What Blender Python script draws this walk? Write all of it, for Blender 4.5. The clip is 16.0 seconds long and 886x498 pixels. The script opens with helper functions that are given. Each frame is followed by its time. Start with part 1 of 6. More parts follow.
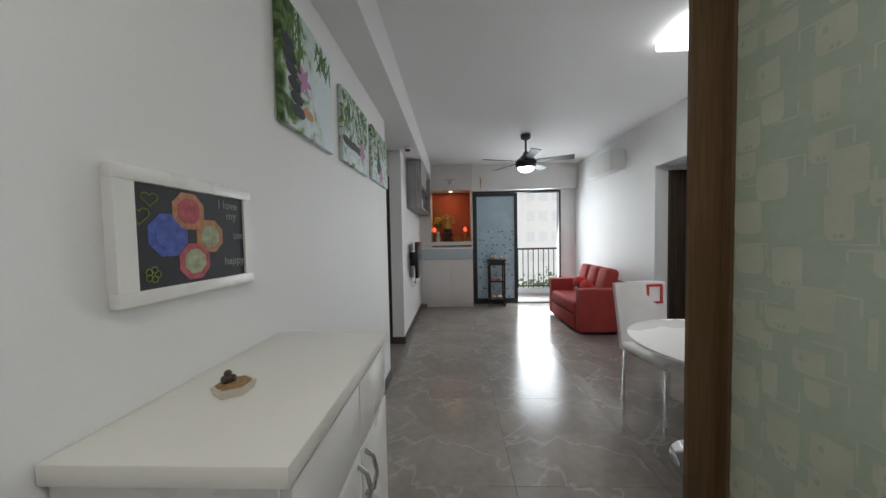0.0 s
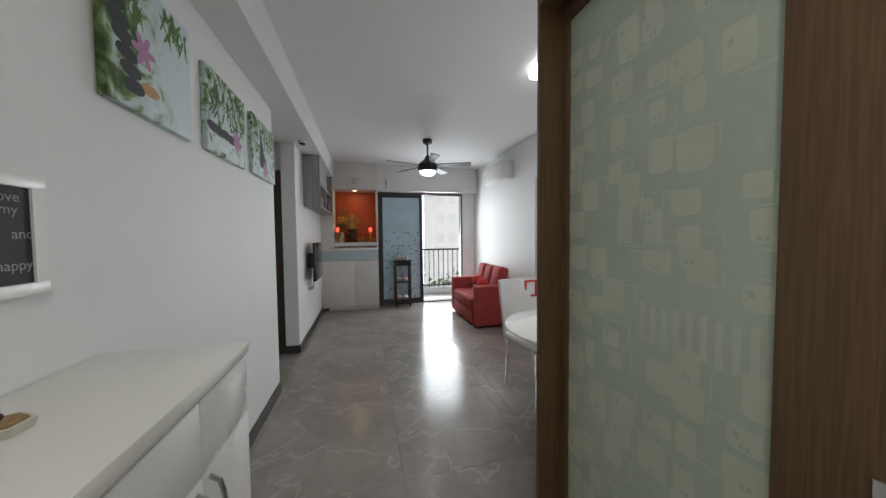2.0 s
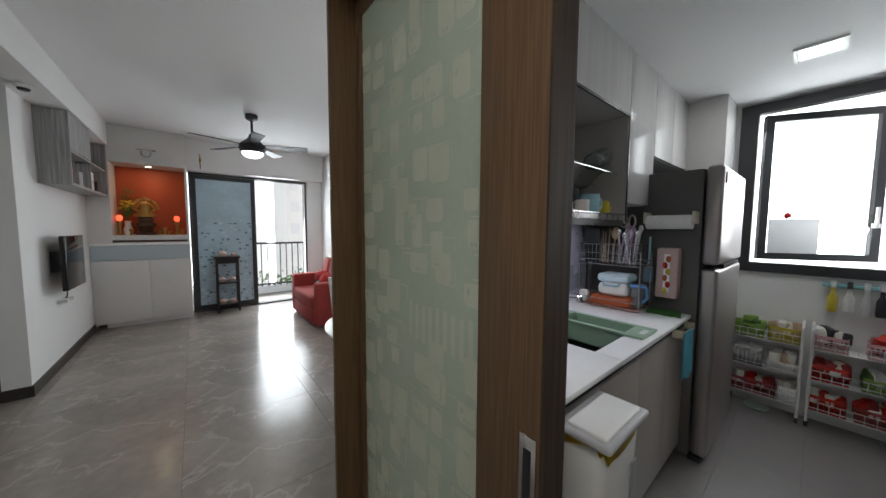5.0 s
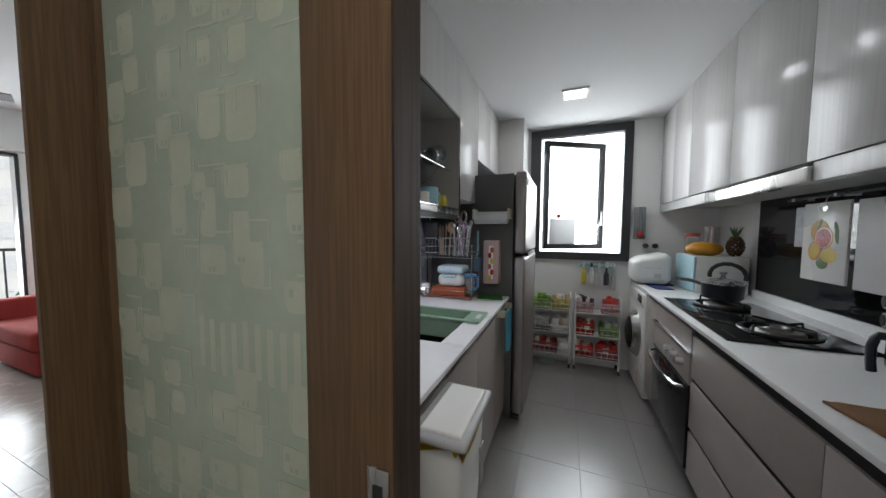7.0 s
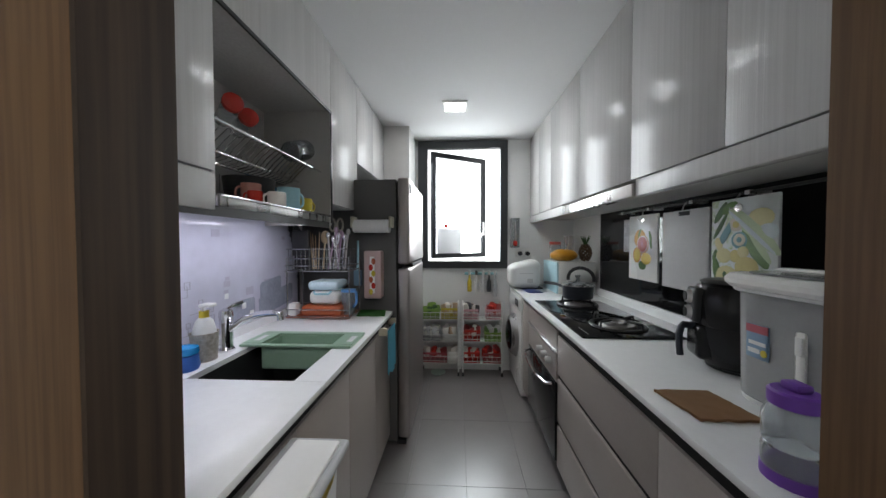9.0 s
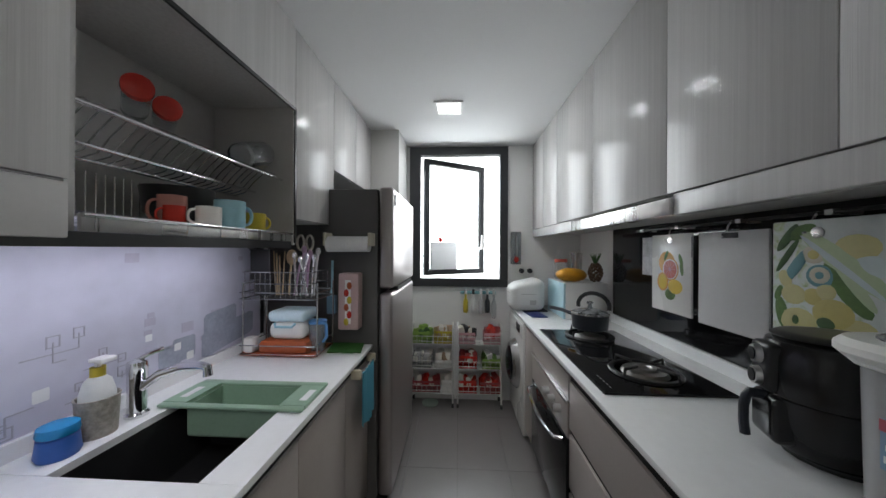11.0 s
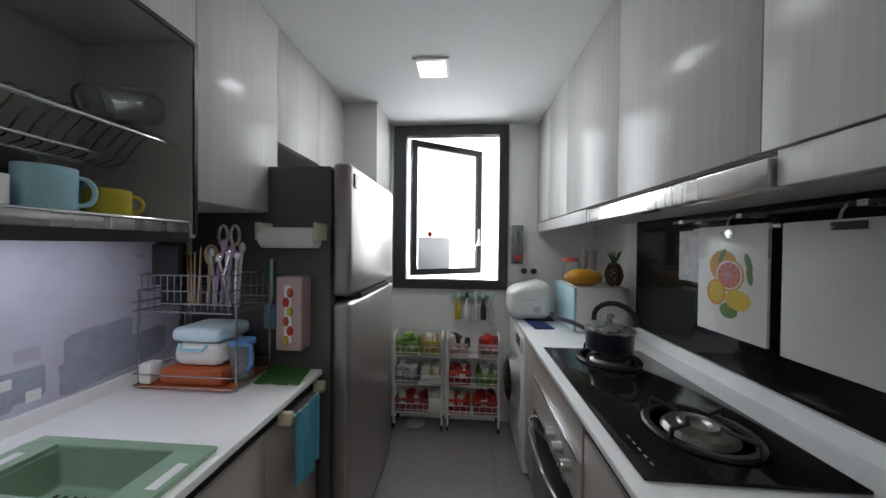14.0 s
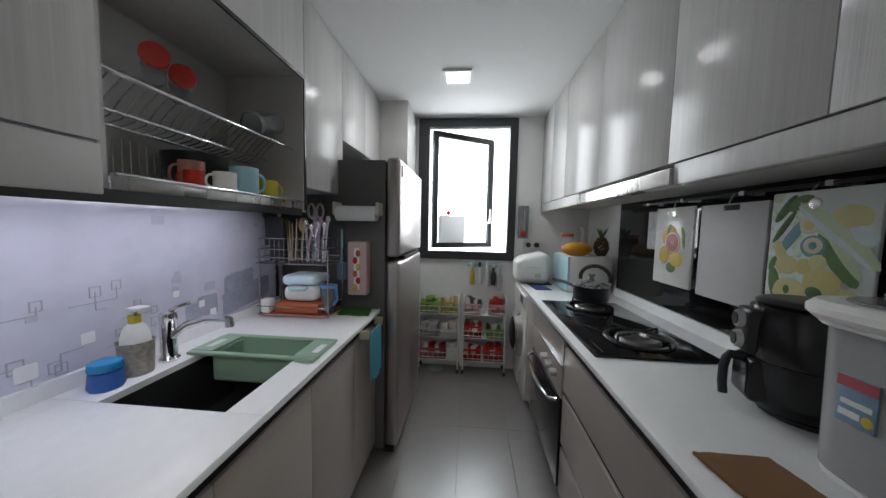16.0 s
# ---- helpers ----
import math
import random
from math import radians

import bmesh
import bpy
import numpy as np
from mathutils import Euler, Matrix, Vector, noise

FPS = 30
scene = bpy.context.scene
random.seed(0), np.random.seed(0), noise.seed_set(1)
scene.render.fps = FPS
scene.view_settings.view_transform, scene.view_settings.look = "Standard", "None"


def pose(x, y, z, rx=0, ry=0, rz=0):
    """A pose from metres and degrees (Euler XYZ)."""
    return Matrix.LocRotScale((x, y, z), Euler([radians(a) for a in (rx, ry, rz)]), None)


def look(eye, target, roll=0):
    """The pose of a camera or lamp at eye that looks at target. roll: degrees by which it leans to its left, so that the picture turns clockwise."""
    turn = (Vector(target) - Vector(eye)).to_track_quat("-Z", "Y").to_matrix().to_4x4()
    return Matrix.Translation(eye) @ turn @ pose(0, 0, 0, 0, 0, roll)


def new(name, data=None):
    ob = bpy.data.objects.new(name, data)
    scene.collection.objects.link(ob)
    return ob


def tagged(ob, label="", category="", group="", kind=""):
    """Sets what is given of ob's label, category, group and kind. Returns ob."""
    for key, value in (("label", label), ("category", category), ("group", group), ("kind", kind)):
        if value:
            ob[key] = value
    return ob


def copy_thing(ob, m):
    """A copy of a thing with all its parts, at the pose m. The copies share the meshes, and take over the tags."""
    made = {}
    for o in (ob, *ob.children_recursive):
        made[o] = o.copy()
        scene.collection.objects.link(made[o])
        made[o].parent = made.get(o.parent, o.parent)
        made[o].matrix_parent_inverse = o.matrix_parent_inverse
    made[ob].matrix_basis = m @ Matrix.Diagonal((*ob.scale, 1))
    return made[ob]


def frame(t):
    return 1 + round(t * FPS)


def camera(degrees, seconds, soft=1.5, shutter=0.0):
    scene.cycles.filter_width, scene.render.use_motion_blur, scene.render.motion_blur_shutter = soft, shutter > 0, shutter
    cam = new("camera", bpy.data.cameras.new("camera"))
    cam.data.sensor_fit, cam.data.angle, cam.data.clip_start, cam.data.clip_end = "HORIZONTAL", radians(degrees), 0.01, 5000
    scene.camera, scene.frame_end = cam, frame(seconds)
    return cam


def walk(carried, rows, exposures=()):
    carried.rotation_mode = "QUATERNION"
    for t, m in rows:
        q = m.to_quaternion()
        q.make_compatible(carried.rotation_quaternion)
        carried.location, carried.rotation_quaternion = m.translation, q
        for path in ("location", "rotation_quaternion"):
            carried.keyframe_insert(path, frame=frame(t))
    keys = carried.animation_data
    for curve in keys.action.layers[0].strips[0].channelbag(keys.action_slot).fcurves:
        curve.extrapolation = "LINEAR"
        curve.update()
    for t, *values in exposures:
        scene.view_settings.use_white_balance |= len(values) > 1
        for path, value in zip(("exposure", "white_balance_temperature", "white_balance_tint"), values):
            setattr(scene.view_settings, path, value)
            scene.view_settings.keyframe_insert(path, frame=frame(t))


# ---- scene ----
cam = camera(110.9, 16.0)
PATH = [
    (0, (0.491, 0.477, 1.364), (0.416, 2.475, 1.286), -1.1),
    (0.5, (0.5, 0.474, 1.366), (0.524, 2.472, 1.277), -0.8),
    (1, (0.525, 0.471, 1.365), (0.672, 2.463, 1.271), -0.7),
    (1.5, (0.566, 0.456, 1.365), (0.885, 2.429, 1.278), -0.6),
    (2, (0.618, 0.438, 1.365), (1.107, 2.375, 1.283), -0.6),
    (2.5, (0.688, 0.401, 1.362), (1.346, 2.289, 1.278), -0.3),
    (3, (0.728, 0.386, 1.363), (1.462, 2.244, 1.268), -0.1),
    (3.2, (0.755, 0.372, 1.348), (1.506, 2.224, 1.255), -0.4),
    (5.3, (0.912, 0.351, 1.401), (2.318, 1.766, 1.262), 0.8),
    (5.5, (0.917, 0.389, 1.381), (2.42, 1.701, 1.246), 1.0),
    (6, (0.961, 0.396, 1.38), (2.623, 1.5, 1.235), 0.8),
    (6.5, (0.986, 0.41, 1.378), (2.752, 1.337, 1.231), 0.9),
    (7, (1.034, 0.442, 1.349), (2.888, 1.183, 1.23), 0.3),
    (7.5, (1.074, 0.43, 1.359), (2.999, 0.959, 1.235), 0.2),
    (8, (1.098, 0.393, 1.35), (3.065, 0.731, 1.222), -0.0),
    (8.5, (1.14, 0.367, 1.354), (3.129, 0.556, 1.255), -0.2),
    (9, (1.215, 0.371, 1.342), (3.212, 0.474, 1.294), -0.1),
    (11.5, (1.593, 0.325, 1.423), (3.591, 0.424, 1.433), 0.3),
    (12, (1.694, 0.327, 1.411), (3.692, 0.408, 1.416), 0.2),
    (12.5, (1.817, 0.263, 1.414), (3.815, 0.363, 1.422), -0.3),
    (13, (1.896, 0.222, 1.418), (3.89, 0.374, 1.419), -0.6),
    (13.5, (1.92, 0.216, 1.415), (3.914, 0.362, 1.396), 0.6),
    (14, (1.923, 0.209, 1.415), (3.918, 0.354, 1.392), 0.6),
    (14.5, (1.863, 0.228, 1.411), (3.858, 0.372, 1.391), 0.4),
    (15, (1.721, 0.279, 1.399), (3.717, 0.398, 1.361), 0.5),
    (15.5, (1.612, 0.307, 1.385), (3.608, 0.373, 1.264), 1.4),
    (16, (1.461, 0.291, 1.382), (3.448, 0.464, 1.23), 1.2),
]
walk(cam, [(t, look(eye, target, roll)) for t, eye, target, roll in PATH],
     exposures=[(0, -0.25), (2, -0.25), (3, -0.28), (5.5, -0.2), (7, -0.1), (9, 0.1), (11.5, -0.15), (14, -0.25), (15.5, -0.2), (16, -0.12)])

# ---- world, lights, exposure ----
world = bpy.data.worlds.new("world")
scene.world = world
world.use_nodes = True
wn = world.node_tree.nodes
sky = wn.new("ShaderNodeTexSky")
sky.sky_type, sky.sun_disc = "NISHITA", False
sky.sun_elevation, sky.sun_rotation = radians(50), radians(200)
sky.air_density, sky.dust_density = 1.0, 4.0
world.node_tree.links.new(sky.outputs[0], wn["Background"].inputs[0])
wn["Background"].inputs[1].default_value = 0.12
sun = new("sun", bpy.data.lights.new("sun", "SUN"))
sun.data.energy, sun.data.angle, sun.data.color = 1.5, radians(15), (1, 0.96, 0.9)
sun.matrix_basis = look((0, 0, 10), (0 + 3.0, 4.0, 0))


def area(name, at, to, sx, sy, watts, color):
    lamp = new(name, bpy.data.lights.new(name, "AREA"))
    lamp.data.shape, lamp.data.size, lamp.data.size_y = "RECTANGLE", sx, sy
    lamp.data.energy, lamp.data.color = watts, color
    lamp.matrix_basis = look(at, to)
    return lamp


area("balcony_daylight", (2.17, 6.95, 1.25), (1.5, 4.0, 0.3), 0.84, 2.1, 62, (0.88, 0.95, 1.0))
area("kitchen_daylight", (4.60, 0.33, 1.75), (2.4, 0.33, 0.75), 0.85, 1.2, 19, (0.9, 0.96, 1.0))
area("kitchen_lamp_light", (3.60, 0.40, 2.37), (3.60, 0.40, 0), 0.15, 0.15, 5.5, (0.95, 0.98, 1.0))
# Assumed hall source, added out of view to light the hall and doorway.
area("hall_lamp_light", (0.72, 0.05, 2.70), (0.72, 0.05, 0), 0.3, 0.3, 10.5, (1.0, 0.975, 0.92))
area("dining_lamp_light", (2.15, 2.65, 2.66), (2.15, 2.65, 0), 0.3, 0.3, 15, (0.95, 0.97, 1.0))
area("fan_lamp_light", (1.5, 4.78, 2.26), (1.5, 4.78, 0), 0.16, 0.16, 8, (0.92, 0.96, 1.0))
area("under_cabinet_strip_light", (2.25, 1.20, 1.436), (2.25, 1.28, 0.9), 1.1, 0.03, 2.2, (0.86, 0.86, 1.0))
area("altar_spot_light", (0.43, 6.5, 2.24), (0.43, 6.55, 1.2), 0.05, 0.05, 1.4, (1.0, 0.72, 0.42))


# ---- materials ----
def mat(name, color, rough=0.5, metal=0.0, var=0.08, scale=6.0, bump=0.05, fine=80.0, spec=0.5, stretch=(1, 1, 1),
        trans=0.0, emit=0.0, coat=0.0, rnd=0.0, ior=1.45, rvar=0.06):
    """A principled surface with variation at two scales, fine relief and uneven gloss."""
    m = bpy.data.materials.new(name)
    m.use_nodes = True
    nt = m.node_tree
    b = nt.nodes["Principled BSDF"]
    L = nt.links.new
    b.inputs["Roughness"].default_value, b.inputs["Metallic"].default_value = rough, metal
    b.inputs["IOR"].default_value = ior
    b.inputs["Specular IOR Level"].default_value = spec
    b.inputs["Transmission Weight"].default_value = trans
    b.inputs["Coat Weight"].default_value = coat
    tc = nt.nodes.new("ShaderNodeTexCoord")
    mp = nt.nodes.new("ShaderNodeMapping")
    mp.inputs["Scale"].default_value = stretch
    L(tc.outputs["Object"], mp.inputs[0])
    n1, n2 = nt.nodes.new("ShaderNodeTexNoise"), nt.nodes.new("ShaderNodeTexNoise")
    n1.inputs["Scale"].default_value, n2.inputs["Scale"].default_value = scale, fine
    n1.inputs["Detail"].default_value, n2.inputs["Detail"].default_value = 4, 3
    L(mp.outputs[0], n1.inputs["Vector"]), L(mp.outputs[0], n2.inputs["Vector"])
    add = nt.nodes.new("ShaderNodeMath")
    add.operation = "MULTIPLY_ADD"
    L(n2.outputs["Fac"], add.inputs[0])
    add.inputs[1].default_value = 0.5
    L(n1.outputs["Fac"], add.inputs[2])
    ramp = nt.nodes.new("ShaderNodeMapRange")
    ramp.inputs["From Min"].default_value, ramp.inputs["From Max"].default_value = 0.45, 1.05
    ramp.inputs["To Min"].default_value, ramp.inputs["To Max"].default_value = 1 - var, 1 + var
    L(add.outputs[0], ramp.inputs["Value"])
    fac = ramp.outputs[0]
    if rnd:
        oi = nt.nodes.new("ShaderNodeObjectInfo")
        r2 = nt.nodes.new("ShaderNodeMapRange")
        r2.inputs["To Min"].default_value, r2.inputs["To Max"].default_value = 1 - rnd, 1 + rnd
        L(oi.outputs["Random"], r2.inputs["Value"])
        mu = nt.nodes.new("ShaderNodeMath")
        mu.operation = "MULTIPLY"
        L(fac, mu.inputs[0]), L(r2.outputs[0], mu.inputs[1])
        fac = mu.outputs[0]
    hsv = nt.nodes.new("ShaderNodeHueSaturation")
    hsv.inputs["Color"].default_value = (*color, 1)
    L(fac, hsv.inputs["Value"])
    L(hsv.outputs[0], b.inputs["Base Color"])
    rr = nt.nodes.new("ShaderNodeMapRange")
    rr.inputs["To Min"].default_value, rr.inputs["To Max"].default_value = max(0.0, rough - rvar), min(1.0, rough + rvar)
    L(n1.outputs["Fac"], rr.inputs["Value"])
    L(rr.outputs[0], b.inputs["Roughness"])
    if bump:
        bp = nt.nodes.new("ShaderNodeBump")
        bp.inputs["Strength"].default_value, bp.inputs["Distance"].default_value = bump, 0.004
        L(add.outputs[0], bp.inputs["Height"])
        L(bp.outputs[0], b.inputs["Normal"])
    if emit:
        b.inputs["Emission Color"].default_value, b.inputs["Emission Strength"].default_value = (*color, 1), emit
    return m


def marble(name, base, vein, rough):
    """Polished stone: clouded ground with thin pale veins."""
    m = mat(name, base, rough, var=0.22, scale=2.2, fine=14.0, bump=0.0, rnd=0.05, rvar=0.05)
    nt = m.node_tree
    L = nt.links.new
    b = nt.nodes["Principled BSDF"]
    tc = nt.nodes.new("ShaderNodeTexCoord")
    n = nt.nodes.new("ShaderNodeTexNoise")
    n.inputs["Scale"].default_value, n.inputs["Detail"].default_value, n.inputs["Distortion"].default_value = 1.3, 8, 0.6
    L(tc.outputs["Object"], n.inputs["Vector"])
    d = nt.nodes.new("ShaderNodeMath")
    d.operation = "SUBTRACT"
    L(n.outputs["Fac"], d.inputs[0])
    d.inputs[1].default_value = 0.5
    a = nt.nodes.new("ShaderNodeMath")
    a.operation = "ABSOLUTE"
    L(d.outputs[0], a.inputs[0])
    r = nt.nodes.new("ShaderNodeMapRange")
    r.inputs["From Min"].default_value, r.inputs["From Max"].default_value = 0.0, 0.012
    r.inputs["To Min"].default_value, r.inputs["To Max"].default_value = 0.4, 0.0
    L(a.outputs[0], r.inputs["Value"])
    mx = nt.nodes.new("ShaderNodeMixRGB")
    L(r.outputs[0], mx.inputs[0])
    L(b.inputs["Base Color"].links[0].from_socket, mx.inputs[1])
    mx.inputs[2].default_value = (*vein, 1)
    L(mx.outputs[0], b.inputs["Base Color"])
    return m


def wood(name, dark, light, rough, axis=2, scale=60.0):
    """Straight-grained veneer, its grain running along one axis."""
    st = [1.0, 1.0, 1.0]
    st[axis] = 0.03
    m = mat(name, light, rough, var=0.15, scale=4.0, fine=30.0, bump=0.06, stretch=st)
    nt = m.node_tree
    L = nt.links.new
    b = nt.nodes["Principled BSDF"]
    tc, mp, n = nt.nodes.new("ShaderNodeTexCoord"), nt.nodes.new("ShaderNodeMapping"), nt.nodes.new("ShaderNodeTexNoise")
    mp.inputs["Scale"].default_value = st
    L(tc.outputs["Object"], mp.inputs[0]), L(mp.outputs[0], n.inputs["Vector"])
    n.inputs["Scale"].default_value, n.inputs["Detail"].default_value = scale, 5
    r = nt.nodes.new("ShaderNodeMapRange")
    r.inputs["From Min"].default_value, r.inputs["From Max"].default_value = 0.38, 0.62
    L(n.outputs["Fac"], r.inputs["Value"])
    mx = nt.nodes.new("ShaderNodeMixRGB")
    L(r.outputs[0], mx.inputs[0])
    mx.inputs[1].default_value = (*dark, 1)
    L(b.inputs["Base Color"].links[0].from_socket, mx.inputs[2])
    L(mx.outputs[0], b.inputs["Base Color"])
    return m


def printed(name, stops, y0, y1, lean, scale=16.0, axis=1):
    """A printed picture: soft shapes in several inks, shifting from one side to the other."""
    m = mat(name, (0.5, 0.5, 0.5), 0.55, var=0.05, bump=0.02)
    nt = m.node_tree
    L = nt.links.new
    tc, n, sp3 = nt.nodes.new("ShaderNodeTexCoord"), nt.nodes.new("ShaderNodeTexNoise"), nt.nodes.new("ShaderNodeSeparateXYZ")
    n.inputs["Scale"].default_value, n.inputs["Detail"].default_value, n.inputs["Distortion"].default_value = scale, 5, 1.2
    L(tc.outputs["Object"], n.inputs["Vector"]), L(tc.outputs["Object"], sp3.inputs[0])
    r = nt.nodes.new("ShaderNodeMapRange")
    r.inputs["From Min"].default_value, r.inputs["From Max"].default_value = y0, y1
    r.inputs["To Min"].default_value, r.inputs["To Max"].default_value = -lean, lean
    L(sp3.outputs[axis], r.inputs["Value"])
    a = nt.nodes.new("ShaderNodeMath")
    L(n.outputs["Fac"], a.inputs[0]), L(r.outputs[0], a.inputs[1])
    cr = nt.nodes.new("ShaderNodeValToRGB")
    e = cr.color_ramp.elements
    while len(e) < len(stops):
        e.new(0.5)
    for el, (p, c) in zip(e, stops):
        el.position, el.color = p, (*c, 1)
    L(a.outputs[0], cr.inputs[0])
    L(cr.outputs[0], nt.nodes["Principled BSDF"].inputs["Base Color"])
    return m


WALL = mat("wall_paint", (0.78, 0.78, 0.77), 0.6, var=0.03, scale=1.5, fine=120, bump=0.06)
CEIL = mat("ceiling_paint", (0.78, 0.78, 0.78), 0.75, var=0.02, scale=1.2, fine=90, bump=0.04)
MARBLE = marble("polished_marble", (0.27, 0.24, 0.215), (0.5, 0.46, 0.42), 0.19)
GROUT = mat("grout", (0.16, 0.15, 0.14), 0.8)
KTILE = mat("kitchen_floor_tile", (0.185, 0.170, 0.164), 0.30, spec=1.0, var=0.08, scale=6, fine=90, bump=0.0, rnd=0.02, ior=1.75, rvar=0.015)
SKIRT = mat("dark_skirting", (0.045, 0.038, 0.033), 0.4)
BROWN = wood("brown_veneer", (0.112, 0.062, 0.030), (0.155, 0.088, 0.042), 0.42, scale=150)
DARKDOOR = wood("dark_door_veneer", (0.03, 0.018, 0.011), (0.06, 0.038, 0.024), 0.65)
FILM = mat("green_frosted_glass", (0.44, 0.50, 0.405), 0.22, var=0.10, scale=2.5, fine=40, bump=0.02)
FILM2 = mat("pale_film_pattern", (0.505, 0.538, 0.428), 0.34, var=0.07, scale=8)
FILM4 = mat("milky_film_outline", (0.505, 0.54, 0.435), 0.3, var=0.05, scale=8)
FILM3 = mat("dark_film_pattern", (0.37, 0.44, 0.35), 0.3, var=0.06, scale=8)
WHITE = mat("white_lacquer", (0.80, 0.79, 0.76), 0.28, var=0.02, scale=2, bump=0.01)
CREAM = mat("cream_top_lacquer", (0.80, 0.785, 0.72), 0.3, var=0.02, scale=2, bump=0.01)
QUARTZ = mat("white_quartz", (0.86, 0.87, 0.87), 0.22, var=0.025, scale=30, fine=300, bump=0.0)
GLOSS = mat("glossy_grey_laminate", (0.56, 0.55, 0.54), 0.16, spec=0.1, var=0.09, scale=90, fine=420, bump=0.14, stretch=(1, 1, 0.012), rvar=0.03)
TAUPE = mat("taupe_laminate", (0.36, 0.322, 0.295), 0.42, var=0.06, scale=5, fine=90, bump=0.03)
CARC = mat("grey_carcass", (0.50, 0.49, 0.475), 0.5, var=0.05)
BLACKGLASS = mat("black_glass", (0.012, 0.012, 0.013), 0.06, spec=0.35, var=0.1, bump=0.0, rvar=0.02)
GROOVE = mat("black_groove_profile", (0.012, 0.012, 0.012), 0.7)
BLACK = mat("black_plastic", (0.02, 0.02, 0.021), 0.35, var=0.1)
FRAMEBLK = mat("black_aluminium", (0.03, 0.032, 0.035), 0.4, var=0.08)
STEEL = mat("brushed_steel", (0.55, 0.54, 0.53), 0.28, metal=1.0, var=0.06, scale=20, stretch=(1, 1, 0.05), bump=0.02)
CHROME = mat("chrome", (0.75, 0.75, 0.76), 0.1, metal=1.0, var=0.03, bump=0.0)
FRIDGE = mat("fridge_steel", (0.40, 0.37, 0.36), 0.34, metal=0.85, var=0.05, scale=12, stretch=(1, 1, 0.05), bump=0.01)
FRIDGESIDE = mat("fridge_side_grey", (0.10, 0.098, 0.096), 0.45, var=0.06, fine=200)
RED = mat("red_sofa_fabric", (0.34, 0.045, 0.04), 0.85, var=0.16, scale=8, fine=250, bump=0.25)
GLASS = mat("clear_glass", (0.95, 0.97, 0.97), 0.03, var=0.0, trans=1.0, bump=0.0, rvar=0.01)
BLUEGLASS = mat("blue_frosted_glass", (0.42, 0.56, 0.64), 0.3, var=0.14, scale=3, fine=18, bump=0.03)
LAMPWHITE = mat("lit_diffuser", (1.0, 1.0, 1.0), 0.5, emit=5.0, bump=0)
PLASTIC = mat("white_plastic", (0.74, 0.74, 0.72), 0.35, var=0.03, bump=0.01)
ORANGE = mat("orange_red_panel", (0.42, 0.07, 0.02), 0.5, var=0.12, scale=4)


# ---- building helpers ----
def box(bm, x0, x1, y0, y1, z0, z1, bevel=0.0, seg=2):
    m = Matrix.Translation(((x0 + x1) / 2, (y0 + y1) / 2, (z0 + z1) / 2)) @ Matrix.Diagonal((abs(x1 - x0), abs(y1 - y0), abs(z1 - z0), 1))
    vs = bmesh.ops.create_cube(bm, size=1, matrix=m)["verts"]
    if bevel:
        es = {e for v in vs for e in v.link_edges}
        bmesh.ops.bevel(bm, geom=list(es), offset=bevel, segments=seg, profile=0.5, affect="EDGES")
    return bm


def cyl(bm, a, b, r, r2=None, seg=16, caps=True):
    a, b = Vector(a), Vector(b)
    d = b - a
    q = d.to_track_quat("Z", "Y").to_matrix().to_4x4()
    bmesh.ops.create_cone(bm, cap_ends=caps, segments=seg, radius1=r, radius2=r if r2 is None else r2, depth=d.length,
                          matrix=Matrix.Translation((a + b) / 2) @ q)
    return bm


def lathe(bm, c, prof, seg=24):
    """A turned shape about an upright axis at c, from (radius, height) pairs."""
    rings = []
    for r, h in prof:
        rings.append([bm.verts.new((c[0] + max(r, 1e-4) * math.cos(2 * math.pi * i / seg), c[1] + max(r, 1e-4) * math.sin(2 * math.pi * i / seg), c[2] + h)) for i in range(seg)])
    for p, q in zip(rings, rings[1:]):
        for i in range(seg):
            bm.faces.new((p[i], p[(i + 1) % seg], q[(i + 1) % seg], q[i]))
    bm.faces.new(rings[0][::-1])
    bm.faces.new(rings[-1])
    return bm


def tube(bm, pts, r, seg=8):
    """One round bar swept along points."""
    pts = [Vector(p) for p in pts]
    rings, last = [], None
    for i, p in enumerate(pts):
        d = (pts[min(i + 1, len(pts) - 1)] - pts[max(i - 1, 0)])
        d = d.normalized() if d.length > 1e-9 else Vector((0, 0, 1))
        side = d.orthogonal().normalized() if last is None else (last - d * last.dot(d)).normalized()
        last = side
        up = d.cross(side)
        rings.append([bm.verts.new(p + (side * math.cos(a) + up * math.sin(a)) * r) for a in (2 * math.pi * k / seg for k in range(seg))])
    for p, q in zip(rings, rings[1:]):
        for k in range(seg):
            bm.faces.new((p[k], p[(k + 1) % seg], q[(k + 1) % seg], q[k]))
    bm.faces.new(rings[0][::-1])
    bm.faces.new(rings[-1])
    return bm


def ball(bm, c, rx, ry, rz, u=16, v=10):
    bmesh.ops.create_uvsphere(bm, u_segments=u, v_segments=v, radius=1, matrix=Matrix.Translation(c) @ Matrix.Diagonal((rx, ry, rz, 1)))
    return bm


def B():
    return bmesh.new()


def mesh_of(name, bm, material, smooth=35):
    me = bpy.data.meshes.new(name)
    bmesh.ops.recalc_face_normals(bm, faces=bm.faces[:])
    if smooth:
        for f in bm.faces:
            f.smooth = True
        for e in bm.edges:
            if len(e.link_faces) == 2 and e.calc_face_angle(0) > radians(smooth):
                e.smooth = False
    bm.to_mesh(me)
    bm.free()
    me.materials.append(material)
    return me


def part(name, bm, material, parent, label=""):
    ob = new(name, mesh_of(name, bm, material))
    ob.parent = parent
    if parent.parent is None:
        ob.matrix_parent_inverse = parent.matrix_basis.inverted()
    return tagged(ob, label)


